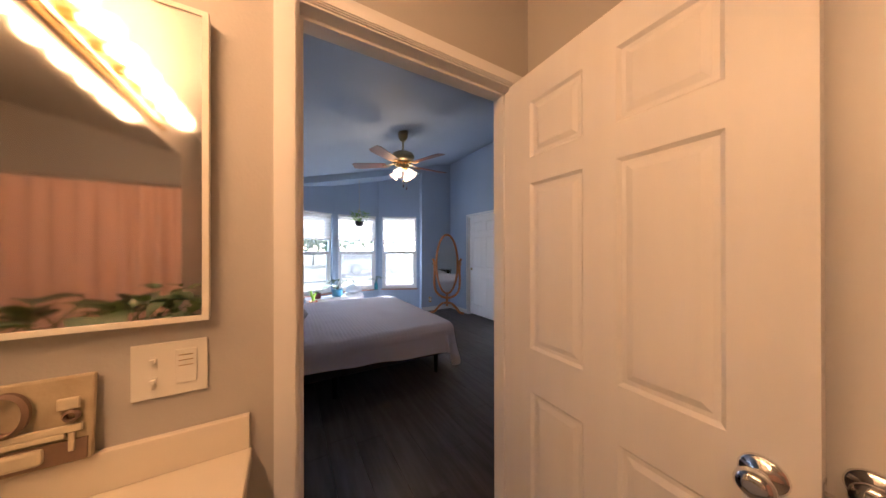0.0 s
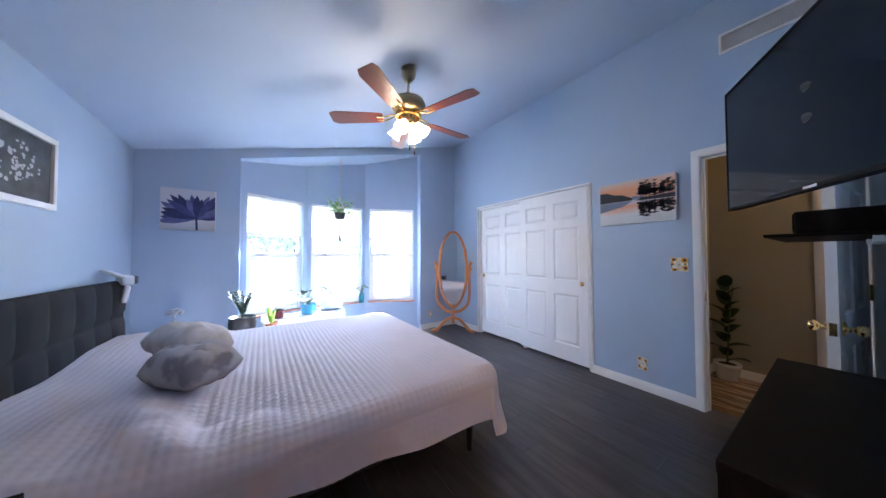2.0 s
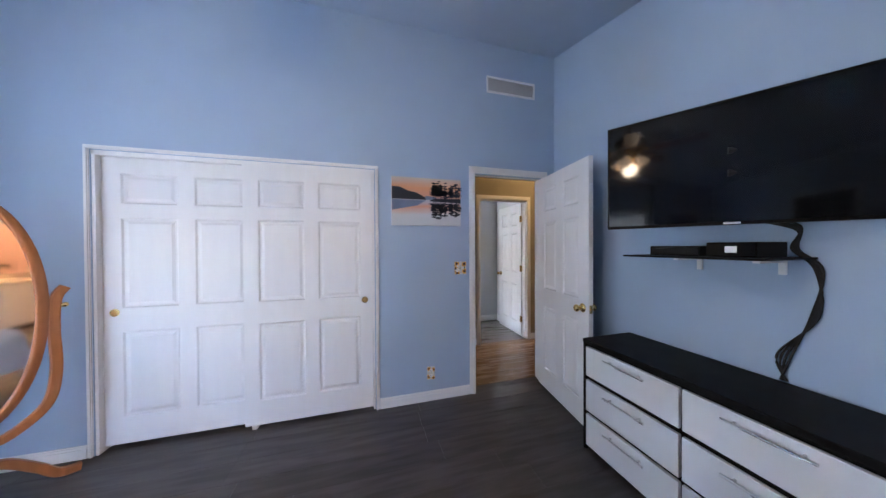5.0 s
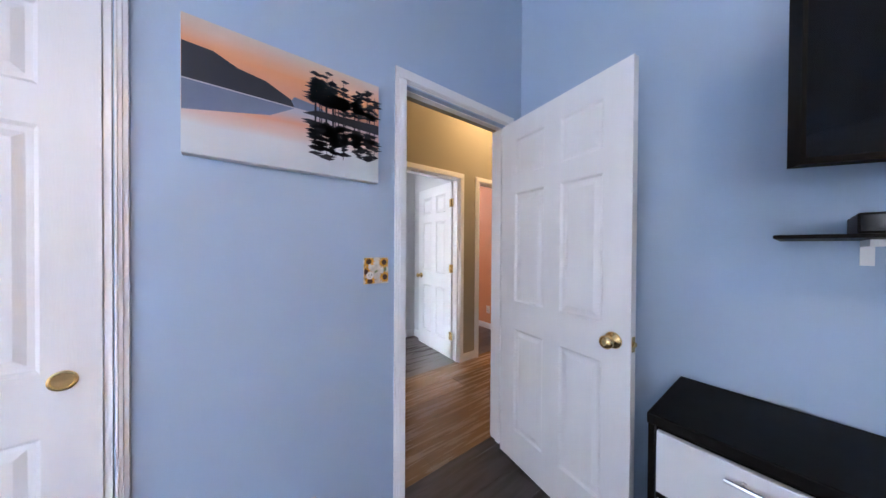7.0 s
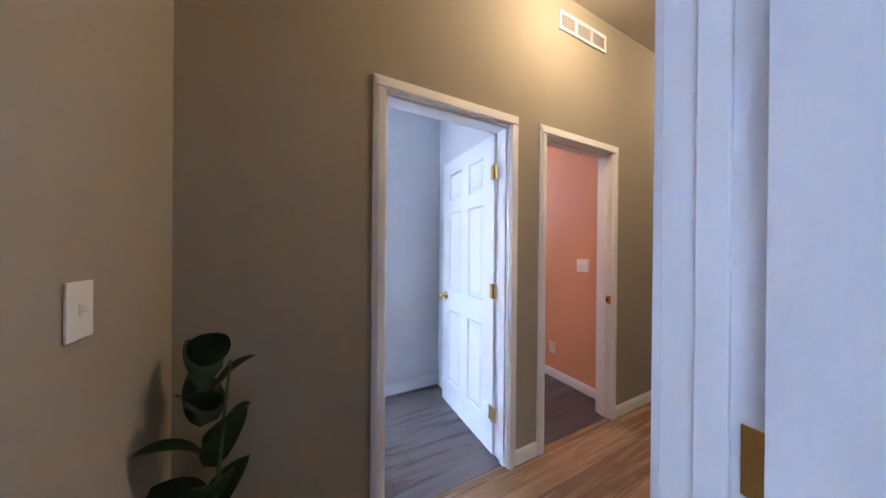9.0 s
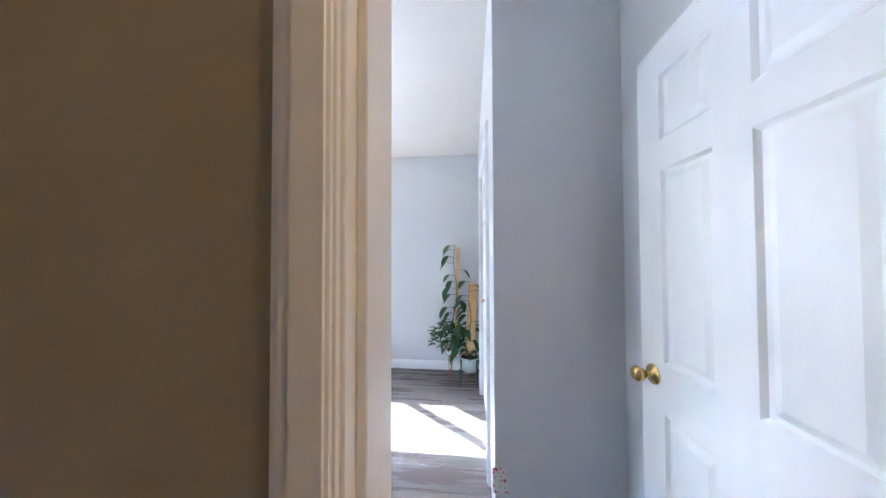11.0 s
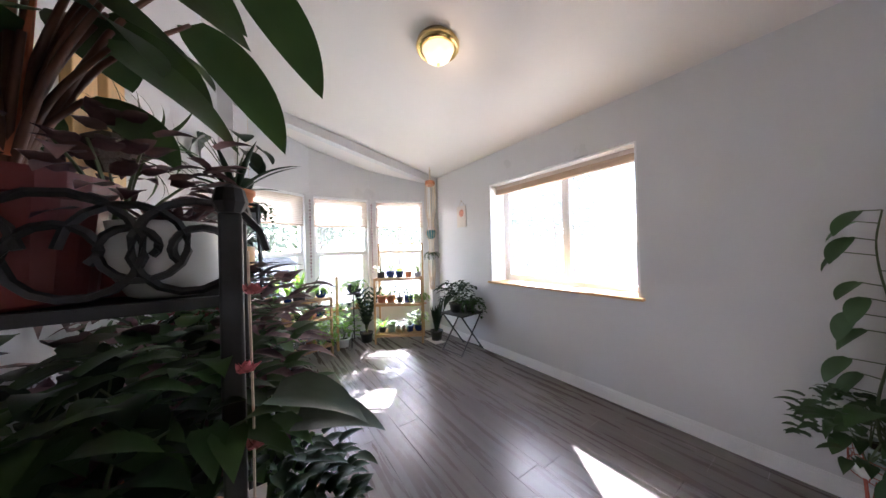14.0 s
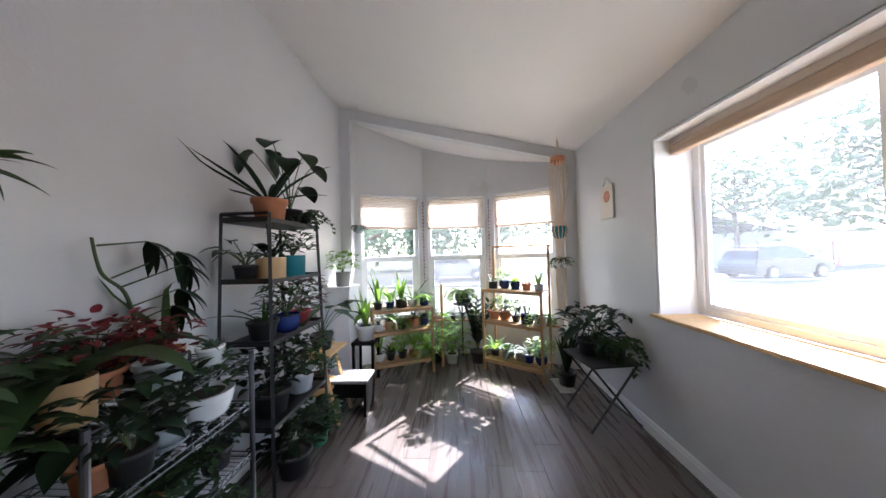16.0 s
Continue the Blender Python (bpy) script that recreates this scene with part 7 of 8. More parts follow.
# step stool and wooden crate
sl = thing("step_stool", (5.78, 3.11, 0), "black step stool with a pale top", "stool")
part("seat", box((-0.15, -0.12, 0.275), (0.15, 0.12, 0.30), 0.008), mat("grey_tread", (0.36, 0.36, 0.37), 0.6), sl)
part("shell", boxes(((-0.145, -0.115, 0.0), (-0.125, 0.115, 0.275)), ((0.125, -0.115, 0.0), (0.145, 0.115, 0.275)), ((-0.125, 0.095, 0.05), (0.125, 0.115, 0.275)), ((-0.125, -0.115, 0.16), (0.125, -0.095, 0.275)), bevel=0.004), BLACK, sl)
ez = thing("wooden_easel_stand", (5.60, 2.98, 0), "leaning pine ladder plant stand", "plant stand")
part("rail", tube([(0.14, -0.08, 0), (-0.02, -0.06, 0.62)], 0.016, 4), PINE, ez)
part("rail", tube([(0.14, 0.16, 0), (-0.02, 0.14, 0.62)], 0.016, 4), PINE, ez)
part("shelf_board", box((-0.16, -0.14, 0.55), (0.10, 0.20, 0.57), 0.003), PINE, ez)
part("shelf_board", box((-0.16, -0.14, 0.25), (0.06, 0.20, 0.27), 0.003), PINE, ez)
potted((5.56, 3.0, 0.57), "taper", 0.09, 0.13, POT_BLK, "broad", 0.46, LEAF, "leafy peace lily on a pine stand")
potted((5.56, 2.98, 0.27), "taper", 0.07, 0.11, POT_RED, "bush", 0.22, LEAF, "small bush on a pine stand")
cab = thing("white_pedestal", (5.46, 3.62, 0), "white painted pedestal by the bay", "pedestal")
part("body", box((-0.10, -0.13, 0.0), (0.14, 0.13, 1.0), 0.004), WHITE, cab)
part("top", box((-0.11, -0.14, 1.0), (0.15, 0.14, 1.025), 0.004), WHITE, cab)
potted((5.48, 3.62, 1.025), "straight", 0.075, 0.15, mat("grey_glass_pot", (0.4, 0.4, 0.38), 0.3), "bush", 0.30, LEAF_L, "leafy plant in a grey pot on the pedestal")
wp = thing("wall_pot", (5.60, 3.80, 1.60), "small dark hanging pot with trailing strands", "hanging plant")
part("pot", lathe([(0.03, 0), (0.055, 0.02), (0.062, 0.08), (0.055, 0.08), (0.05, 0.07)], 16), POT_GREY, wp)
lf, st = foliage("trail", 0.10, random.Random(77), 0.07)
part("stalk", st, STEM, wp)
part("foliage", lf, LEAF_D, wp)
part("cord", tubes([[(0.055 * math.cos(q), 0.055 * math.sin(q), 0.075), (0, 0, 0.25)] for q in (0, 2.1, 4.2)] + [[(0, 0, 0.25), (0, 0, zp(5.60) - 0.0 - 1.60)]], 0.0018, 4), ROPE, wp)


# ---- bamboo stands in the bay ----
def tier_stand(place, turn, w, d, levels, label, tall=None):
    s = thing("bamboo_stand", place, label, "plant stand", turn=turn)
    top = (tall or levels[-1])
    for x in (-w / 2, w / 2):
        for y, lean in ((-d / 2, 0.0), (d / 2, 0.0)):
            part("leg", box((x - 0.012, y - 0.014, 0), (x + 0.012, y + 0.014, top if y > 0 or tall is None else levels[-1]), 0.003), BAMBOO, s)
    for z in levels:
        for k in range(5):
            y = -d / 2 + d * (k + 0.5) / 5
            part("slat", box((-w / 2, y - 0.018, z - 0.012), (w / 2, y + 0.018, z), 0.002), BAMBOO, s)
        part("shelf_rail", box((-w / 2, -d / 2 - 0.016, z - 0.03), (w / 2, -d / 2 - 0.002, z + 0.004), 0.002), BAMBOO, s)
    if tall:
        part("top_bar", box((-w / 2, d / 2 - 0.01, tall - 0.02), (w / 2, d / 2 + 0.01, tall), 0.003), BAMBOO, s)
    return s


G4 = "plants in the bay"
tier_stand((6.06, 3.86, 0), 22, 0.66, 0.26, (0.16, 0.50, 0.74), "low three-tier bamboo plant stand in the bay")
tier_stand((7.36, 3.86, 0), -34, 0.66, 0.30, (0.13, 0.56, 0.92), "tall tiered bamboo plant stand with a hanging bar", tall=1.42)
rngp = random.Random(21)
kinds = ("bush", "broad", "strap", "succulent", "upright", "trail", "aloe")
pots_ = (TERRA, POT_W, POT_BLK, POT_GREY, POT_TAN, POT_COB, POT_BLK)
leafs = (LEAF, LEAF_L, LEAF_G, LEAF_D, LEAF_L)
for (px, py, tn, w, levels) in ((6.06, 3.86, 22, 0.66, (0.16, 0.50, 0.74)), (7.36, 3.86, -34, 0.66, (0.13, 0.56, 0.92))):
    for z in levels:
        for k in range(5):
            u = -w / 2 + w * (k + 0.5) / 5
            q = pose(px, py, 0, 0, 0, tn) @ Vector((u, 0.03 * (rngp.random() - 0.5), z))
            kd = kinds[int(rngp.random() * 7)]
            r = 0.048 + 0.022 * rngp.random()
            potted(tuple(q), ("taper", "round", "straight")[int(rngp.random() * 3)], r, r * 1.5, pots_[int(rngp.random() * 7)], kd, (0.17 + 0.11 * rngp.random()) * (0.8 if kd == "trail" else 1) * (0.65 if z > 0.9 else 1.2 if px < 6.5 else 1), leafs[int(rngp.random() * 5)], "small potted houseplant on the bamboo stand", G4)
potted((5.72, 3.62, 0.45), "taper", 0.10, 0.16, POT_W, "upright", 0.42, LEAF_L, "bright dieffenbachia in a white pot")
ps_ = thing("plant_stool", (5.72, 3.62, 0), "small dark stool under a white pot", "plant stand")
part("seat", box((-0.12, -0.12, 0.42), (0.12, 0.12, 0.45), 0.004), BLACK, ps_)
for x in (-0.10, 0.10):
    for y in (-0.10, 0.10):
        part("leg", box((x - 0.012, y - 0.012, 0), (x + 0.012, y + 0.012, 0.42)), BLACK, ps_)
ms = thing("iron_plant_stand", (6.76, 4.10, 0), "tall black iron plant stand with scrolled feet", "plant stand")
bm = bmesh.new()
add_tube(bm, [(0, 0, 0.08), (0, 0, 0.72)], 0.008, 6)
for k in range(3):
    a = 2.09 * k
    add_tube(bm, spline([(0, 0, 0.20), (0.10 * math.cos(a), 0.10 * math.sin(a), 0.16), (0.14 * math.cos(a), 0.14 * math.sin(a), 0.006)], 5), 0.006, 6)
    add_tube(bm, spline([(0, 0, 0.60), (0.06 * math.cos(a), 0.06 * math.sin(a), 0.64), (0.09 * math.cos(a), 0.09 * math.sin(a), 0.72)], 5), 0.005, 6)
part("stem", bm, BLACK_METAL, ms)
part("dish", lathe([(0.09, 0.715), (0.105, 0.72), (0.105, 0.735), (0.095, 0.73)], 20), BLACK_METAL, ms)
potted((6.76, 4.10, 0.735), "round", 0.085, 0.12, POT_BLK, "trail", 0.22, LEAF_L, "full trailing pothos on the iron stand", G4)
potted((6.62, 4.12, 0.0), "taper", 0.08, 0.12, POT_W, "bush", 0.38, LEAF_L, "bright bushy plant in a white pot on the floor", G4)
potted((6.42, 4.15, 0.0), "taper", 0.09, 0.14, POT_BLK, "bush", 0.55, LEAF_L, "tall leafy plant on the floor of the bay", G4)
potted((6.94, 4.12, 0.0), "taper", 0.09, 0.14, POT_BLK, "zz", 0.65, LEAF_D, "tall dark plant on the floor of the bay", G4)
potted((7.78, 3.55, 0.0), "taper", 0.09, 0.14, POT_BLK, "upright", 0.52, LEAF_D, "dark snake plant on the floor by the wall", G4)
tagged(obj("wooden_stake", box((6.50, 3.98, 0.0), (6.53, 4.01, 0.98), 0.003, None), PINE), "plain pine stake standing among the plants", "stake")

# plants outlined on the sills
for k in range(6):
    x = 6.38 + 0.13 * k
    potted((x, 4.385, 0.462), "taper", 0.036, 0.055, pots_[k % 7], kinds[(k * 3) % 6], 0.12, leafs[k % 5], "tiny potted plant on the bay window sill", G4)

# macrame hanger with pots
mh = thing("macrame_hanger", (7.80, 3.66, 0), "cream macrame hanger with a wooden ring and two pots", "plant hanger")
zt = zp(7.80)
part("hook", tube([(0, 0, zt), (0, 0, zt - 0.05)], 0.004, 6), BRASS, mh)
part("top_cord", tube([(0, 0, zt - 0.04), (0, 0, 2.34)], 0.010, 8), ROPE, mh)
part("wood_hoop", lathe([(0.055, 2.26), (0.075, 2.28), (0.07, 2.33), (0.03, 2.345)], 20), TERRA, mh, "reddish wooden bowl ring")
for k in range(12):
    bm = bmesh.new()
    a = 2 * math.pi * k / 12
    r1 = 0.065 + 0.01 * (k % 3)
    add_tube(bm, spline([(0.065 * math.cos(a), 0.065 * math.sin(a), 2.30), (r1 * math.cos(a), r1 * math.sin(a), 1.95), (0.04 * math.cos(a), 0.04 * math.sin(a), 1.70), (0.078 * math.cos(a), 0.078 * math.sin(a), 1.56), (0.035 * math.cos(a), 0.035 * math.sin(a), 1.40), (0.05 * math.cos(a), 0.05 * math.sin(a), 1.05), (0.03 * math.cos(a + 0.4), 0.03 * math.sin(a + 0.4), 0.72)], 5), 0.005, 5)
    part("cord", bm, ROPE, mh, "knotted cotton cord")
part("hung_pot", lathe([(0.03, 1.47), (0.06, 1.49), (0.075, 1.56), (0.07, 1.60), (0.06, 1.60)], 18), POT_TEAL, mh, "teal ceramic hanging pot")
part("hung_pot", lathe([(0.045, 1.16), (0.055, 1.17), (0.055, 1.23), (0.045, 1.23)], 16), POT_W, mh, "white ceramic hanging pot")
lf, st = foliage("trail", 0.14, random.Random(8), 1.24)
part("stalk", st, STEM, mh)
part("foliage", lf, LEAF, mh)

# bead garlands on the bay posts
BEAD = mat("painted_wooden_bead", (0.45, 0.38, 0.40), 0.6, var=0.4, scale=25, second=(0.18, 0.10, 0.12), mixscale=25)
for x in (6.27, 7.15):
    g = thing("bead_garland", (x, 4.385, 0), "string of small painted beads on the bay post", "garland")
    for k in range(24):
        part("bead", lathe([(0.003, 0), (0.012, 0.008), (0.013, 0.020), (0.008, 0.034), (0.003, 0.036)], 8, pose(0, 0, 2.02 - 0.046 * k)), BEAD, g)
    part("string", tube([(0, 0, 0.92), (0, 0, 2.07)], 0.0015, 4), ROPE, g)

# folding table with plants
ft = thing("folding_table", (7.84, 3.02, 0), "black folding tray table with crossed legs", "table", turn=8)
part("top", box((-0.20, -0.20, 0.475), (0.20, 0.20, 0.490), 0.004), BLACK_METAL, ft)
for y in (-0.17, 0.17):
    part("leg", tube([(-0.20, y, 0.0), (0.18, y, 0.475)], 0.009, 6), BLACK_METAL, ft)
    part("leg", tube([(0.20, y, 0.0), (-0.18, y, 0.475)], 0.009, 6), BLACK_METAL, ft)
part("cross_bar", tubes([[(-0.20, -0.17, 0.02), (-0.20, 0.17, 0.02)], [(0.20, -0.17, 0.02), (0.20, 0.17, 0.02)]], 0.007, 6), BLACK_METAL, ft)
potted((7.78, 3.07, 0.49), "taper", 0.085, 0.12, POT_BLK, "bush", 0.36, LEAF_D, "dark bushy plant on the folding table")
potted((7.93, 2.96, 0.49), "taper", 0.075, 0.11, POT_BLK, "trail", 0.26, LEAF, "trailing plant on the folding table")
potted((7.88, 3.14, 0.49), "taper", 0.07, 0.11, POT_GREY, "broad", 0.36, LEAF_D, "broad leaved plant on the folding table")
tagged(obj("floor_register", boxes(*[((7.66 + 0.02 * k, 3.40, 0.0), (7.668 + 0.02 * k, 3.66, 0.008)) for k in range(8)], ((7.65, 3.39, 0.0), (7.83, 3.40, 0.008)), ((7.65, 3.66, 0.0), (7.83, 3.67, 0.008))), PLATE), "white slotted floor register by the wall", "floor vent")


# ---- climbing plants on boards ----
def moss_board(place, turn, h, w, lean):
    return box((-w / 2, -0.012, 0), (w / 2, 0.012, h), 0.003, pose(0, 0, 0.12, lean, 0, 0))


st_a = thing("wire_plant_stand", (7.925, 0.13, 0), "copper wire basket stand with hairpin legs", "plant stand")
COPPER = mat("copper_wire", (0.40, 0.10, 0.06), 0.4, 0.6, var=0.1)
bm = bmesh.new()
for k in range(3):
    a = 2.09 * k + 0.5
    for s in (-0.25, 0.25):
        add_tube(bm, [(0.13 * math.cos(a), 0.13 * math.sin(a), 0), (0.115 * math.cos(a + s), 0.115 * math.sin(a + s), 0.30)], 0.0035, 5)
part("leg_frame", bm, COPPER, st_a)
bm = bmesh.new()
for z in (0.25, 0.28, 0.31, 0.34):
    add_tube(bm, [(0.12 * math.cos(q), 0.12 * math.sin(q), z) for q in np.linspace(0, 6.283, 25)], 0.0022, 4)
for k in range(20):
    a = 6.283 * k / 20
    add_tube(bm, [(0.12 * math.cos(a), 0.12 * math.sin(a), 0.25), (0.12 * math.cos(a + 0.15), 0.12 * math.sin(a + 0.15), 0.34)], 0.0018, 4)
add_tube(bm, [(-0.12, 0, 0.25), (0.12, 0, 0.25)], 0.002, 4)
add_tube(bm, [(0, -0.12, 0.25), (0, 0.12, 0.25)], 0.002, 4)
part("basket", bm, COPPER, st_a)


def climber(place, label, h, w, seed, pot_m, r, ph, spread, lean, pots="taper", tilt=0):
    t = thing("climbing_plant", place, label, "potted plant", turn=0)
    rng = random.Random(seed)
    part("pot", lathe([(a * r, b * ph) for a, b in POTS[pots]], 22), pot_m, t)
    part("soil", lathe([(r * 0.85, ph - 0.03), (r * 0.90, ph - 0.012), (r * 0.3, ph - 0.005)], 16), SOIL, t)
    m = pose(0.03, 0.0, ph - 0.06, tilt, lean, 0)
    part("pine_board", box((-0.012, -w / 2, 0), (0.012, w / 2, h), 0.003, m), PINE, t, "bare pine climbing board")
    st, lf = bmesh.new(), bmesh.new()
    line = spline([m @ Vector((-0.025, 0.02 * math.sin(q * 9) + 0.025, h * q)) for q in np.linspace(0, 1.02, 9)], 4)
    add_tube(st, line, 0.006, 6, 0.003)
    for p in line[2::2]:
        s = 1 if rng.random() < 0.75 else -1
        q = p + Vector((-0.03, s * (0.05 + 0.05 * rng.random()), 0.02 * rng.random()))
        add_tube(st, [p, q], 0.0025, 4)
        hd = radians(90 * s + 40 * (rng.random() - 0.5) + (30 if s > 0 else -30))
        add_leaf(lf, q, hd, -0.5 - 0.5 * rng.random(), 0.115 + 0.04 * rng.random(), 0.085, 0.5, heart=True, n=8)
    low, s2 = foliage("broad", spread, rng, ph - 0.01)
    me_ = bpy.data.meshes.new("tmp")
    low.to_mesh(me_)
    lf.from_mesh(me_)
    low.free()
    bpy.data.meshes.remove(me_)
    part("low_stalk", s2, STEM, t)
    part("stalk", st, STEM, t)
    part("foliage", lf, LEAF, t, smooth=True)
    return t


climber((7.925, 0.13, 0.255), "swiss cheese vine climbing a tall pine board", 1.08, 0.04, 3, POT_GREY, 0.085, 0.13, 0.30, 4, tilt=1)
potted((7.86, 0.20, 0.255), "round", 0.04, 0.06, POT_W, "bush", 0.34, LEAF, "small trailing plant in the wire basket")
st_b = thing("iron_pot_stand", (7.78, -0.010, 0), "black iron ring stand with four legs", "plant stand")
for k in range(4):
    a = 1.571 * k + 0.7
    part("leg", tube([(0.120 * math.cos(a), 0.120 * math.sin(a), 0), (0.110 * math.cos(a), 0.110 * math.sin(a), 0.27)], 0.007, 6), BLACK_METAL, st_b)
part("ring", tubes([[(0.108 * math.cos(q), 0.108 * math.sin(q), 0.12) for q in np.linspace(0, 6.283, 25)], [(-0.108, 0, 0.12), (0.108, 0, 0.12)], [(0, -0.108, 0.12), (0, 0.108, 0.12)]], 0.006, 6), BLACK_METAL, st_b)
climber((7.78, -0.012, 0.127), "young climber tied to a wide pine board in a grey pot", 0.80, 0.10, 6, POT_GREY, 0.10, 0.15, 0.16, 6, "round", tilt=3)

# plant stands between the iron rack and the wire shelf
for k, (x, y, h) in enumerate(((5.54, 1.06, 0.78), (5.50, 1.29, 0.72))):
    sd = thing("pine_plant_stand", (x, y, 0), "small square pine plant stand", "plant stand")
    part("top", box((-0.10, -0.10, h - 0.02), (0.10, 0.10, h), 0.003), PINE, sd)
    for a in (-0.08, 0.08):
        for b in (-0.08, 0.08):
            part("leg", box((a - 0.012, b - 0.012, 0), (a + 0.012, b + 0.012, h - 0.02)), PINE, sd)
    part("lower_shelf", box((-0.09, -0.09, 0.30), (0.09, 0.09, 0.315), 0.002), PINE, sd)
potted((5.54, 1.06, 0.78), "taper", 0.085, 0.12, TERRA, "bush", 0.46, LEAF_R, "pink striped spiderwort in a clay pot")
potted((5.50, 1.29, 0.72), "taper", 0.085, 0.12, POT_BLK, "bush", 0.44, LEAF, "green leafy plant in a black pot")
potted((5.54, 1.06, 0.315), "taper", 0.07, 0.10, POT_BLK, "bush", 0.24, LEAF_D, "dark bush on a lower stand shelf")
potted((5.50, 1.29, 0.315), "taper", 0.07, 0.10, TERRA, "bush", 0.24, LEAF, "green bush on a lower stand shelf")
G5 = "dark plants beside the wire shelf"
potted((5.67, 1.10, 0.0), "taper", 0.11, 0.20, POT_BLK, "bush", 0.55, LEAF_D, "tall dark bush in a black pot on the floor", G5)
potted((5.64, 1.33, 0.0), "taper", 0.11, 0.20, POT_BLK, "bush", 0.62, LEAF_D, "tall dark bush in a black pot on the floor", G5)
potted((5.48, 1.13, 0.78), "taper", 0.045, 0.08, POT_BLK, "bush", 0.26, LEAF_D, "dark leafy plant in a small black pot", G5)
potted((5.43, 1.36, 0.72), "taper", 0.045, 0.08, POT_BLK, "bush", 0.30, LEAF_D, "dark leaved bush in a small black pot", G5)
for o in set(scene.objects) - before:
    if o.parent is None:
        o.location.y += ROOM_Y

# ---- outdoors ----
GZ = -0.45
LAWN = mat("dry_lawn", (0.085, 0.095, 0.04), 0.95, var=0.3, scale=0.8, bump=0.6, bscale=30, second=(0.15, 0.13, 0.07), mixscale=0.3)
CONC = mat("concrete_drive", (0.42, 0.40, 0.37), 0.85, var=0.1, scale=2, bump=0.3, bscale=40)
ASPH = mat("street_asphalt", (0.06, 0.06, 0.062), 0.9, var=0.15, scale=3, bump=0.3, bscale=60)
tagged(obj("ground", box((-400, -400, GZ - 0.3), (400, 400, GZ)), LAWN), "dry patchy lawn reaching to the distance", "ground", kind="structure")
tagged(obj("driveway", box((10.2, -6, GZ - 0.05), (18.5, 15.0, GZ + 0.012)), CONC), "pale concrete driveway beside the house", "driveway", kind="structure")
tagged(obj("road", box((-200, 15.4, GZ - 0.05), (200, 23.0, GZ + 0.006)), ASPH), "asphalt street in front of the house", "road", kind="structure")
tagged(obj("kerb", box((-200, 15.15, GZ - 0.05), (200, 15.4, GZ + 0.10), 0.02), CONC), "concrete kerb along the street", "kerb", kind="structure")
# closes the house around the rooms: skirt, then unseen cover and blocks against daylight
SIDING = mat("pale_siding", (0.55, 0.54, 0.50), 0.7, var=0.05, scale=3)
tagged(obj("house_skirt", boxes(((-0.12, L + 0.0, GZ), (8.45, L + 0.12, -0.10)), ((8.40, -6.1, GZ), (8.45, L, -0.10))), SIDING), "pale siding below the floor", "house wall", kind="structure")
# Unseen cover and side blocks, added only to stop daylight leaking in.
tagged(obj("light_cover", poly_prism([(-0.5, -6.5), (8.6, -6.5), (8.6, 4.2), (-0.5, 4.2)], 3.55, 3.65), SIDING), "unseen flat cover that keeps daylight off the ceilings", "roof", kind="structure")
tagged(obj("light_blocks", boxes(((HX + 0.06, 4.26, 0), (PX + 0.13, 4.38, 3.6)), ((4.14, 4.29, 0), (HX + 0.06, 4.40, 3.6)), ((8.40, -6.1, 0), (8.5, -0.2, 3.5)), ((-0.13, -3.6, 0), (0.02, -0.01, 3.2))), SIDING), "unseen blocks that keep daylight out of the gaps between rooms", "house wall", kind="structure")


def tree(place, h, spread, leaf_mat, seed, label, n=2600, leaf=0.16):
    t = thing("tree", place, label, "tree", "trees round the house")
    rng = random.Random(seed)
    bm = bmesh.new()
    tips = []
    add_tube(bm, spline([(0, 0, 0), (0.05, 0.03, h * 0.25), (0.0, 0.08, h * 0.55), (0.1, 0, h * 0.85)], 4), 0.045 * h * 0.5, 8, 0.02)
    for k in range(13):
        a, z = k * 2.4, h * (0.28 + 0.5 * k / 13)
        r = spread * (0.55 + 0.45 * rng.random()) * (1 - 0.5 * k / 13)
        e = Vector((r * math.cos(a), r * math.sin(a), z + h * 0.18 * rng.random() + 0.1 * h))
        mid = Vector((r * 0.45 * math.cos(a + 0.2), r * 0.45 * math.sin(a + 0.2), z + 0.08 * h))
        add_tube(bm, [(0, 0, z), mid, e], 0.02 * h * 0.4, 6, 0.012)
        tips += [mid, e, (mid + e) / 2]
    part("trunk", bm, mat("tree_bark", (0.10, 0.075, 0.055), 0.9, var=0.3, scale=6, bump=0.6), t)
    vs, fs = [], []
    for k in range(n):
        c = tips[int(rng.random() * len(tips))] + Vector((rng.gauss(0, 1), rng.gauss(0, 1), rng.gauss(0, 0.7))) * spread * 0.22
        u = Vector((rng.gauss(0, 1), rng.gauss(0, 1), rng.gauss(0, 1))).normalized()
        v = u.orthogonal().normalized()
        s = leaf * (0.6 + 0.8 * rng.random())
        i = len(vs)
        vs += [c - u * s, c + v * s * 0.5, c + u * s, c - v * s * 0.5]
        fs.append((i, i + 1, i + 2, i + 3))
    me = bpy.data.meshes.new("crown")
    me.from_pydata([tuple(p) for p in vs], [], fs)
    me.materials.append(leaf_mat)
    c = new("crown", me)
    c.parent = t
    return t


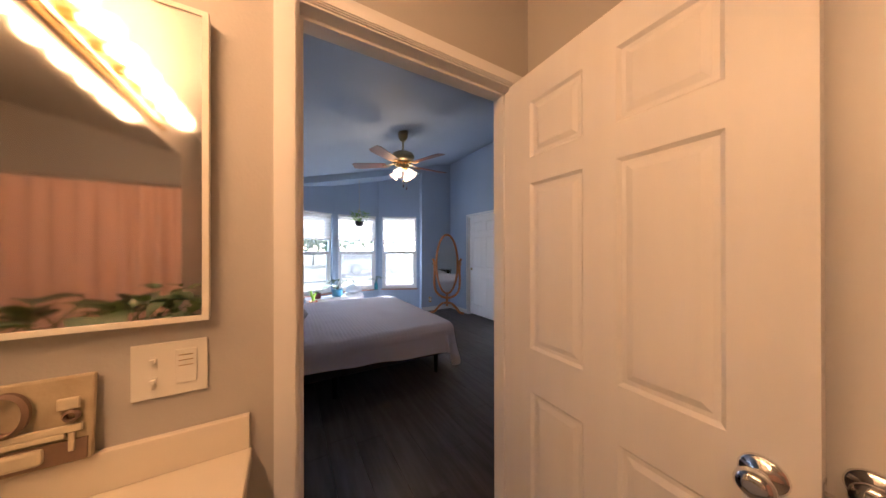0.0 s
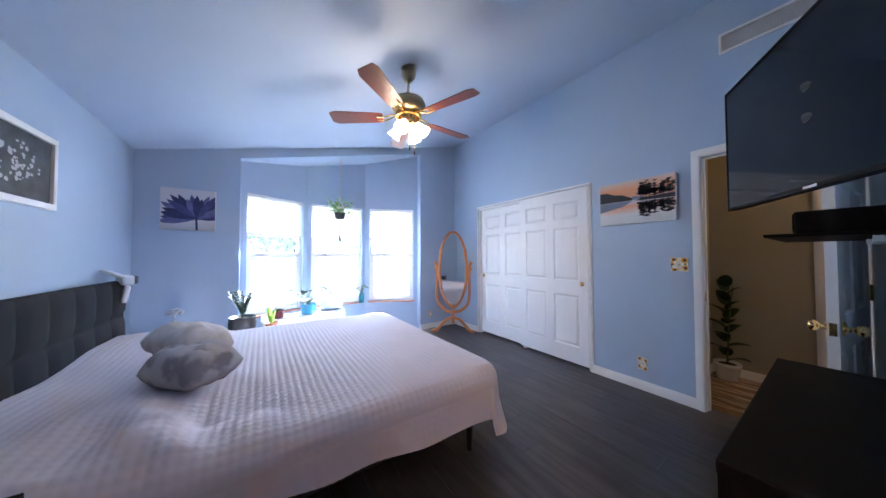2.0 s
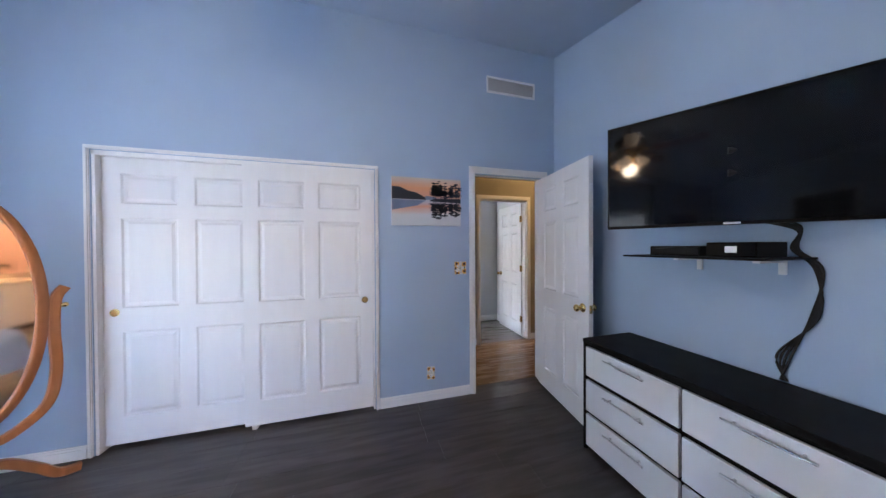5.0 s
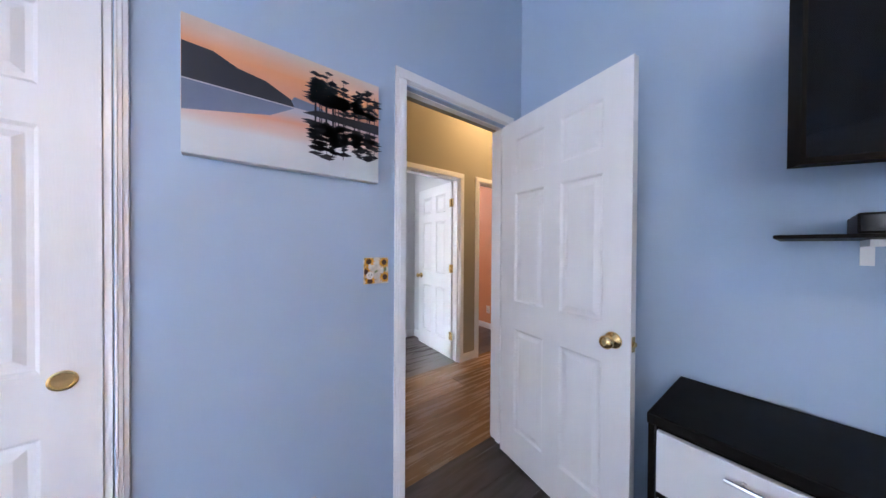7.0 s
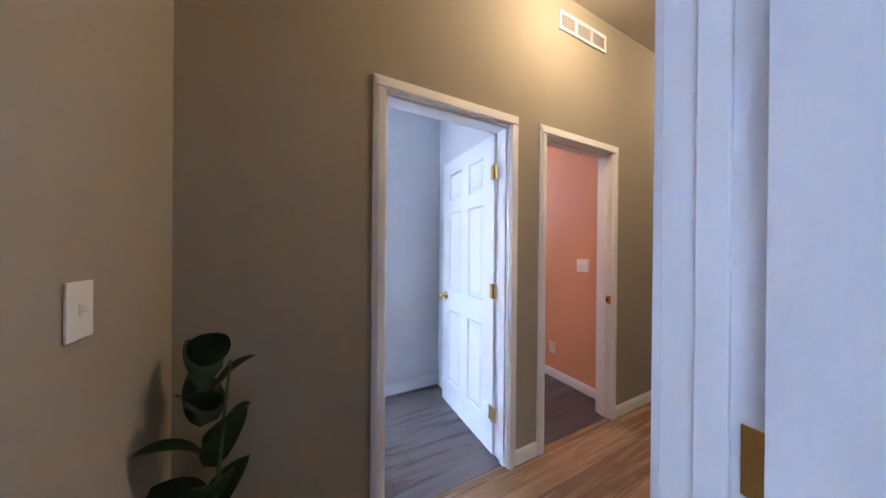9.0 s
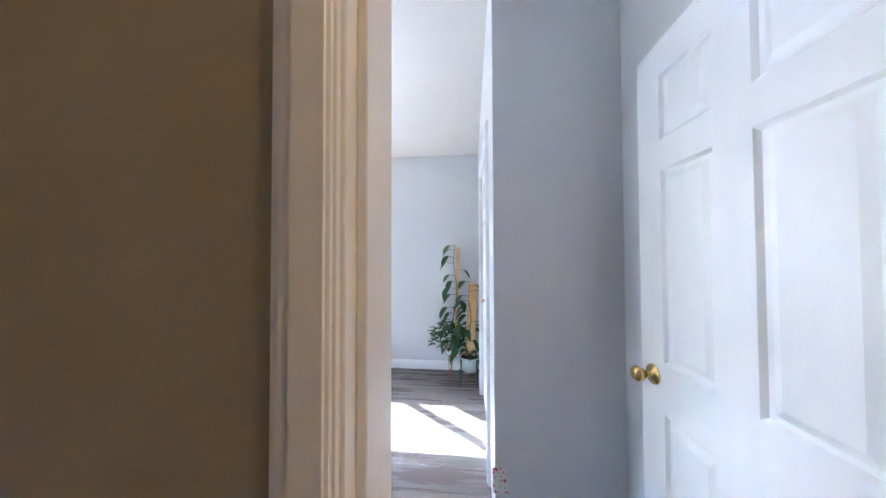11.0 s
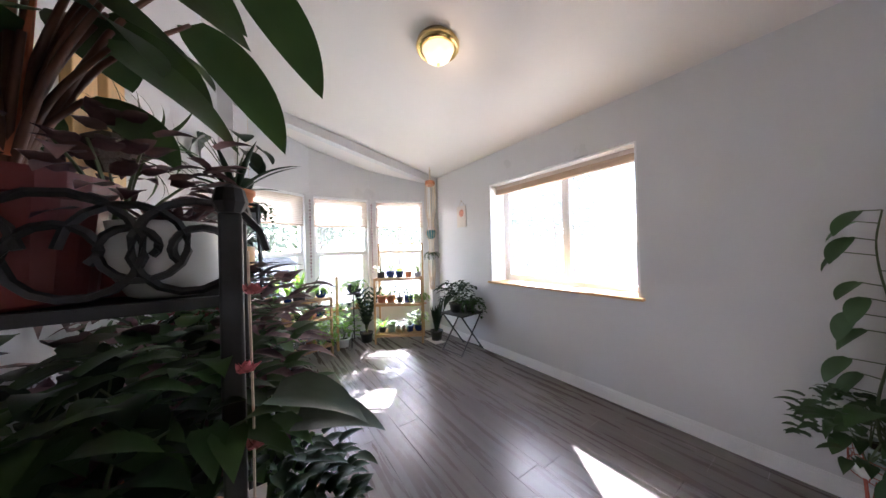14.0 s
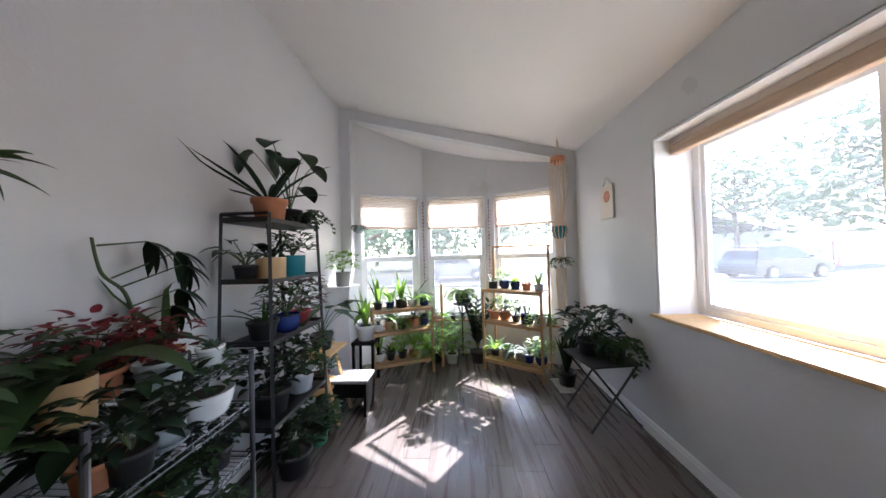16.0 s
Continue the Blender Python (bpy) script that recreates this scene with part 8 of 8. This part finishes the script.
TREE_G = mat("tree_foliage", (0.06, 0.11, 0.035), 0.6, var=0.35, scale=2)
TREE_P = mat("plum_foliage", (0.16, 0.04, 0.06), 0.6, var=0.35, scale=2)
tree((-1.2, 12.5, GZ), 5.0, 2.2, TREE_P, 1, "purple leaved plum tree on the lawn")
tree((2.6, 11.0, GZ), 7.5, 3.2, TREE_G, 2, "spreading green shade tree near the bay")
tree((-5.5, 17.0, GZ), 8.0, 3.6, TREE_G, 3, "tall green tree across the lawn")
tree((22.0, 11.0, GZ), 7.0, 3.0, TREE_G, 4, "green street tree beyond the driveway", leaf=0.2)
tree((27.0, 21.5, GZ), 9.0, 4.0, TREE_G, 5, "large green tree beside the street", leaf=0.25)
for k in range(9):
    tree((-22 + 8.5 * k, 34 + 3 * math.sin(k * 2.0), GZ), 8 + 2 * math.sin(k * 1.7), 4.5, TREE_G, 20 + k, "far green tree across the street", n=1500, leaf=0.4)


def vehicle(name, place, turn, paint, label, kind):
    """A car from side profiles: lower body, cabin glass, wheels, lights, mirrors."""
    c = thing(name, place, label, "car", turn=turn)
    if kind == "suv":
        lower = [(-2.3, 0.35), (-2.35, 0.75), (-2.25, 1.05), (-1.2, 1.10), (0.95, 1.08), (1.9, 0.98), (2.3, 0.80), (2.35, 0.45), (2.2, 0.30), (-2.2, 0.28)]
        cabin = [(-2.2, 1.05), (-2.0, 1.55), (-1.6, 1.70), (0.2, 1.70), (0.55, 1.60), (1.15, 1.08)]
    else:
        lower = [(-2.7, 0.45), (-2.72, 1.05), (-0.65, 1.10), (0.95, 1.12), (1.2, 1.14), (2.3, 1.06), (2.65, 0.92), (2.7, 0.50), (2.5, 0.38), (-2.5, 0.40)]
        cabin = [(-0.75, 1.08), (-0.65, 1.70), (-0.45, 1.80), (0.45, 1.80), (0.65, 1.72), (1.2, 1.12)]

    def prism(pts, w0, w1):
        bm = bmesh.new()
        zmin, zmax = min(p[1] for p in pts), max(p[1] for p in pts)
        ls = []
        for s in (-1, 1):
            ls.append([bm.verts.new((x, s * (w0 + (w1 - w0) * (z - zmin) / (zmax - zmin)), z)) for x, z in pts])
        bm.faces.new(ls[0])
        bm.faces.new(ls[1][::-1])
        for k in range(len(pts)):
            j = (k + 1) % len(pts)
            bm.faces.new((ls[0][k], ls[1][k], ls[1][j], ls[0][j]))
        bmesh.ops.recalc_face_normals(bm, faces=bm.faces)
        bmesh.ops.bevel(bm, geom=list(bm.edges), offset=0.05, segments=2, affect="EDGES")
        return bm
    part("body", prism(lower, 0.92, 0.90), paint, c)
    part("cabin_glass", prism(cabin, 0.86, 0.68), mat("car_glass", (0.02, 0.025, 0.03), 0.08), c)
    x0, x1 = (-1.75, 0.25) if kind == "suv" else (-0.5, 0.5)
    zt = 1.70 if kind == "suv" else 1.80
    part("roof", box((x0, -0.68, zt - 0.03), (x1, 0.68, zt + 0.03), 0.02), paint, c)
    for x in ((-1.4, 1.45) if kind == "suv" else (-1.65, 1.7)):
        for s in (-1, 1):
            w = part("wheel", lathe([(0.36, -0.10), (0.385, -0.08), (0.385, 0.08), (0.36, 0.10), (0.22, 0.105)], 24, pose(x, s * 0.86, 0.385, 90)), RUBBER, c)
            part("rim", lathe([(0.23, -0.108), (0.23, 0.112), (0.18, 0.10), (0.05, 0.118)], 18, pose(x, s * 0.86, 0.385, 90)), STEEL, w)
    for s in (-1, 1):
        part("headlight", box((2.25, s * 0.78 - 0.14, 0.74), (2.36 if kind == "suv" else 2.66, s * 0.78 + 0.12, 0.90), 0.02), PLASTIC_W, c)
        part("wing_mirror", box((0.75, s * 0.98 - 0.08, 1.10), (0.9, s * 0.98 + 0.08, 1.25), 0.03), paint, c)
    return c


vehicle("parked_suv", (24.0, 16.6, GZ), 8, mat("graphite_car_paint", (0.09, 0.09, 0.10), 0.25, 0.3, var=0.02, coat=0.5), "dark grey SUV parked along the street", "suv")
vehicle("pickup_truck", (15.2, 3.4, GZ + 0.012), 78, mat("red_car_paint", (0.42, 0.03, 0.03), 0.3, var=0.02, coat=0.6), "red pickup truck parked in the driveway", "pickup")
vehicle("parked_car", (6.5, 19.5, GZ), 2, mat("silver_car_paint", (0.4, 0.41, 0.42), 0.25, 0.4, var=0.02, coat=0.5), "silver car parked across the street", "suv")

nh = thing("neighbour_house", (34, 27, GZ), "low pale house across the street", "house", turn=20)
part("wall", box((-7, -4, 0), (7, 4, 2.8)), SIDING, nh)
bm = bmesh.new()
v = [bm.verts.new(p) for p in ((-7.5, -4.5, 2.8), (7.5, -4.5, 2.8), (7.5, 4.5, 2.8), (-7.5, 4.5, 2.8), (-7.5, 0, 4.6), (7.5, 0, 4.6))]
for f in ((0, 1, 5, 4), (2, 3, 4, 5), (0, 4, 3), (1, 2, 5), (3, 2, 1, 0)):
    bm.faces.new([v[i] for i in f])
part("roof", bm, mat("grey_shingles", (0.14, 0.13, 0.13), 0.9, var=0.2, scale=6), nh)
for x in (-4.5, -1.5, 3.5):
    w = part("window", box((x - 0.7, -4.06, 0.9), (x + 0.7, -3.98, 2.1)), WHITE, nh)
    part("pane", box((x - 0.6, -4.08, 1.0), (x + 0.6, -4.06, 2.0)), mat("dark_window", (0.03, 0.04, 0.05), 0.1), w)
part("door", box((0.6, -4.06, 0), (1.6, -3.98, 2.1)), mat("red_door", (0.35, 0.05, 0.05), 0.5), nh)
fn = thing("board_fence", (-14, 9.0, GZ), "weathered board fence along the lawn", "fence", turn=90)
FENCE = mat("weathered_boards", (0.22, 0.18, 0.14), 0.9, var=0.25, scale=3, stretch=(6, 6, 0.6))
bd = None
for k in range(60):
    if bd is None:
        bd = part("board", box((0, -0.01, 0.03), (0.14, 0.01, 1.75)), FENCE, fn)
        b2 = bd
    else:
        b2 = new("board", bd.data)
        b2.parent = fn
    b2.location.x = 0.155 * k - 4.6
part("rail", boxes(((-4.6, 0.01, 0.4), (4.7, 0.05, 0.5)), ((-4.6, 0.01, 1.3), (4.7, 0.05, 1.4))), FENCE, fn)

plank_floor("floor_bedroom", -0.02, 4.19, 0.0, L + 0.62, DARK_PLANK, "dark brown vinyl plank bedroom floor")
plank_floor("floor_hall", 4.19, HX + 0.03, -6.0, 1.08, OAK_PLANK, "warm oak laminate hall floor", width=0.20)
plank_floor("floor_hall_side", HX + 0.03, 6.9, -6.0, -4.55, OAK_PLANK, "warm oak laminate floor past the hall", width=0.20)
plank_floor("floor_plant_room", HX + 0.03, PR + 0.02, -0.56, PY + 0.62, GREY_PLANK, "grey brown vinyl plank plant room floor")
plank_floor("floor_peach_room", HX + 0.03, 8.4, -1.66, -0.60, DARK_PLANK, "dark vinyl plank floor of the peach room")
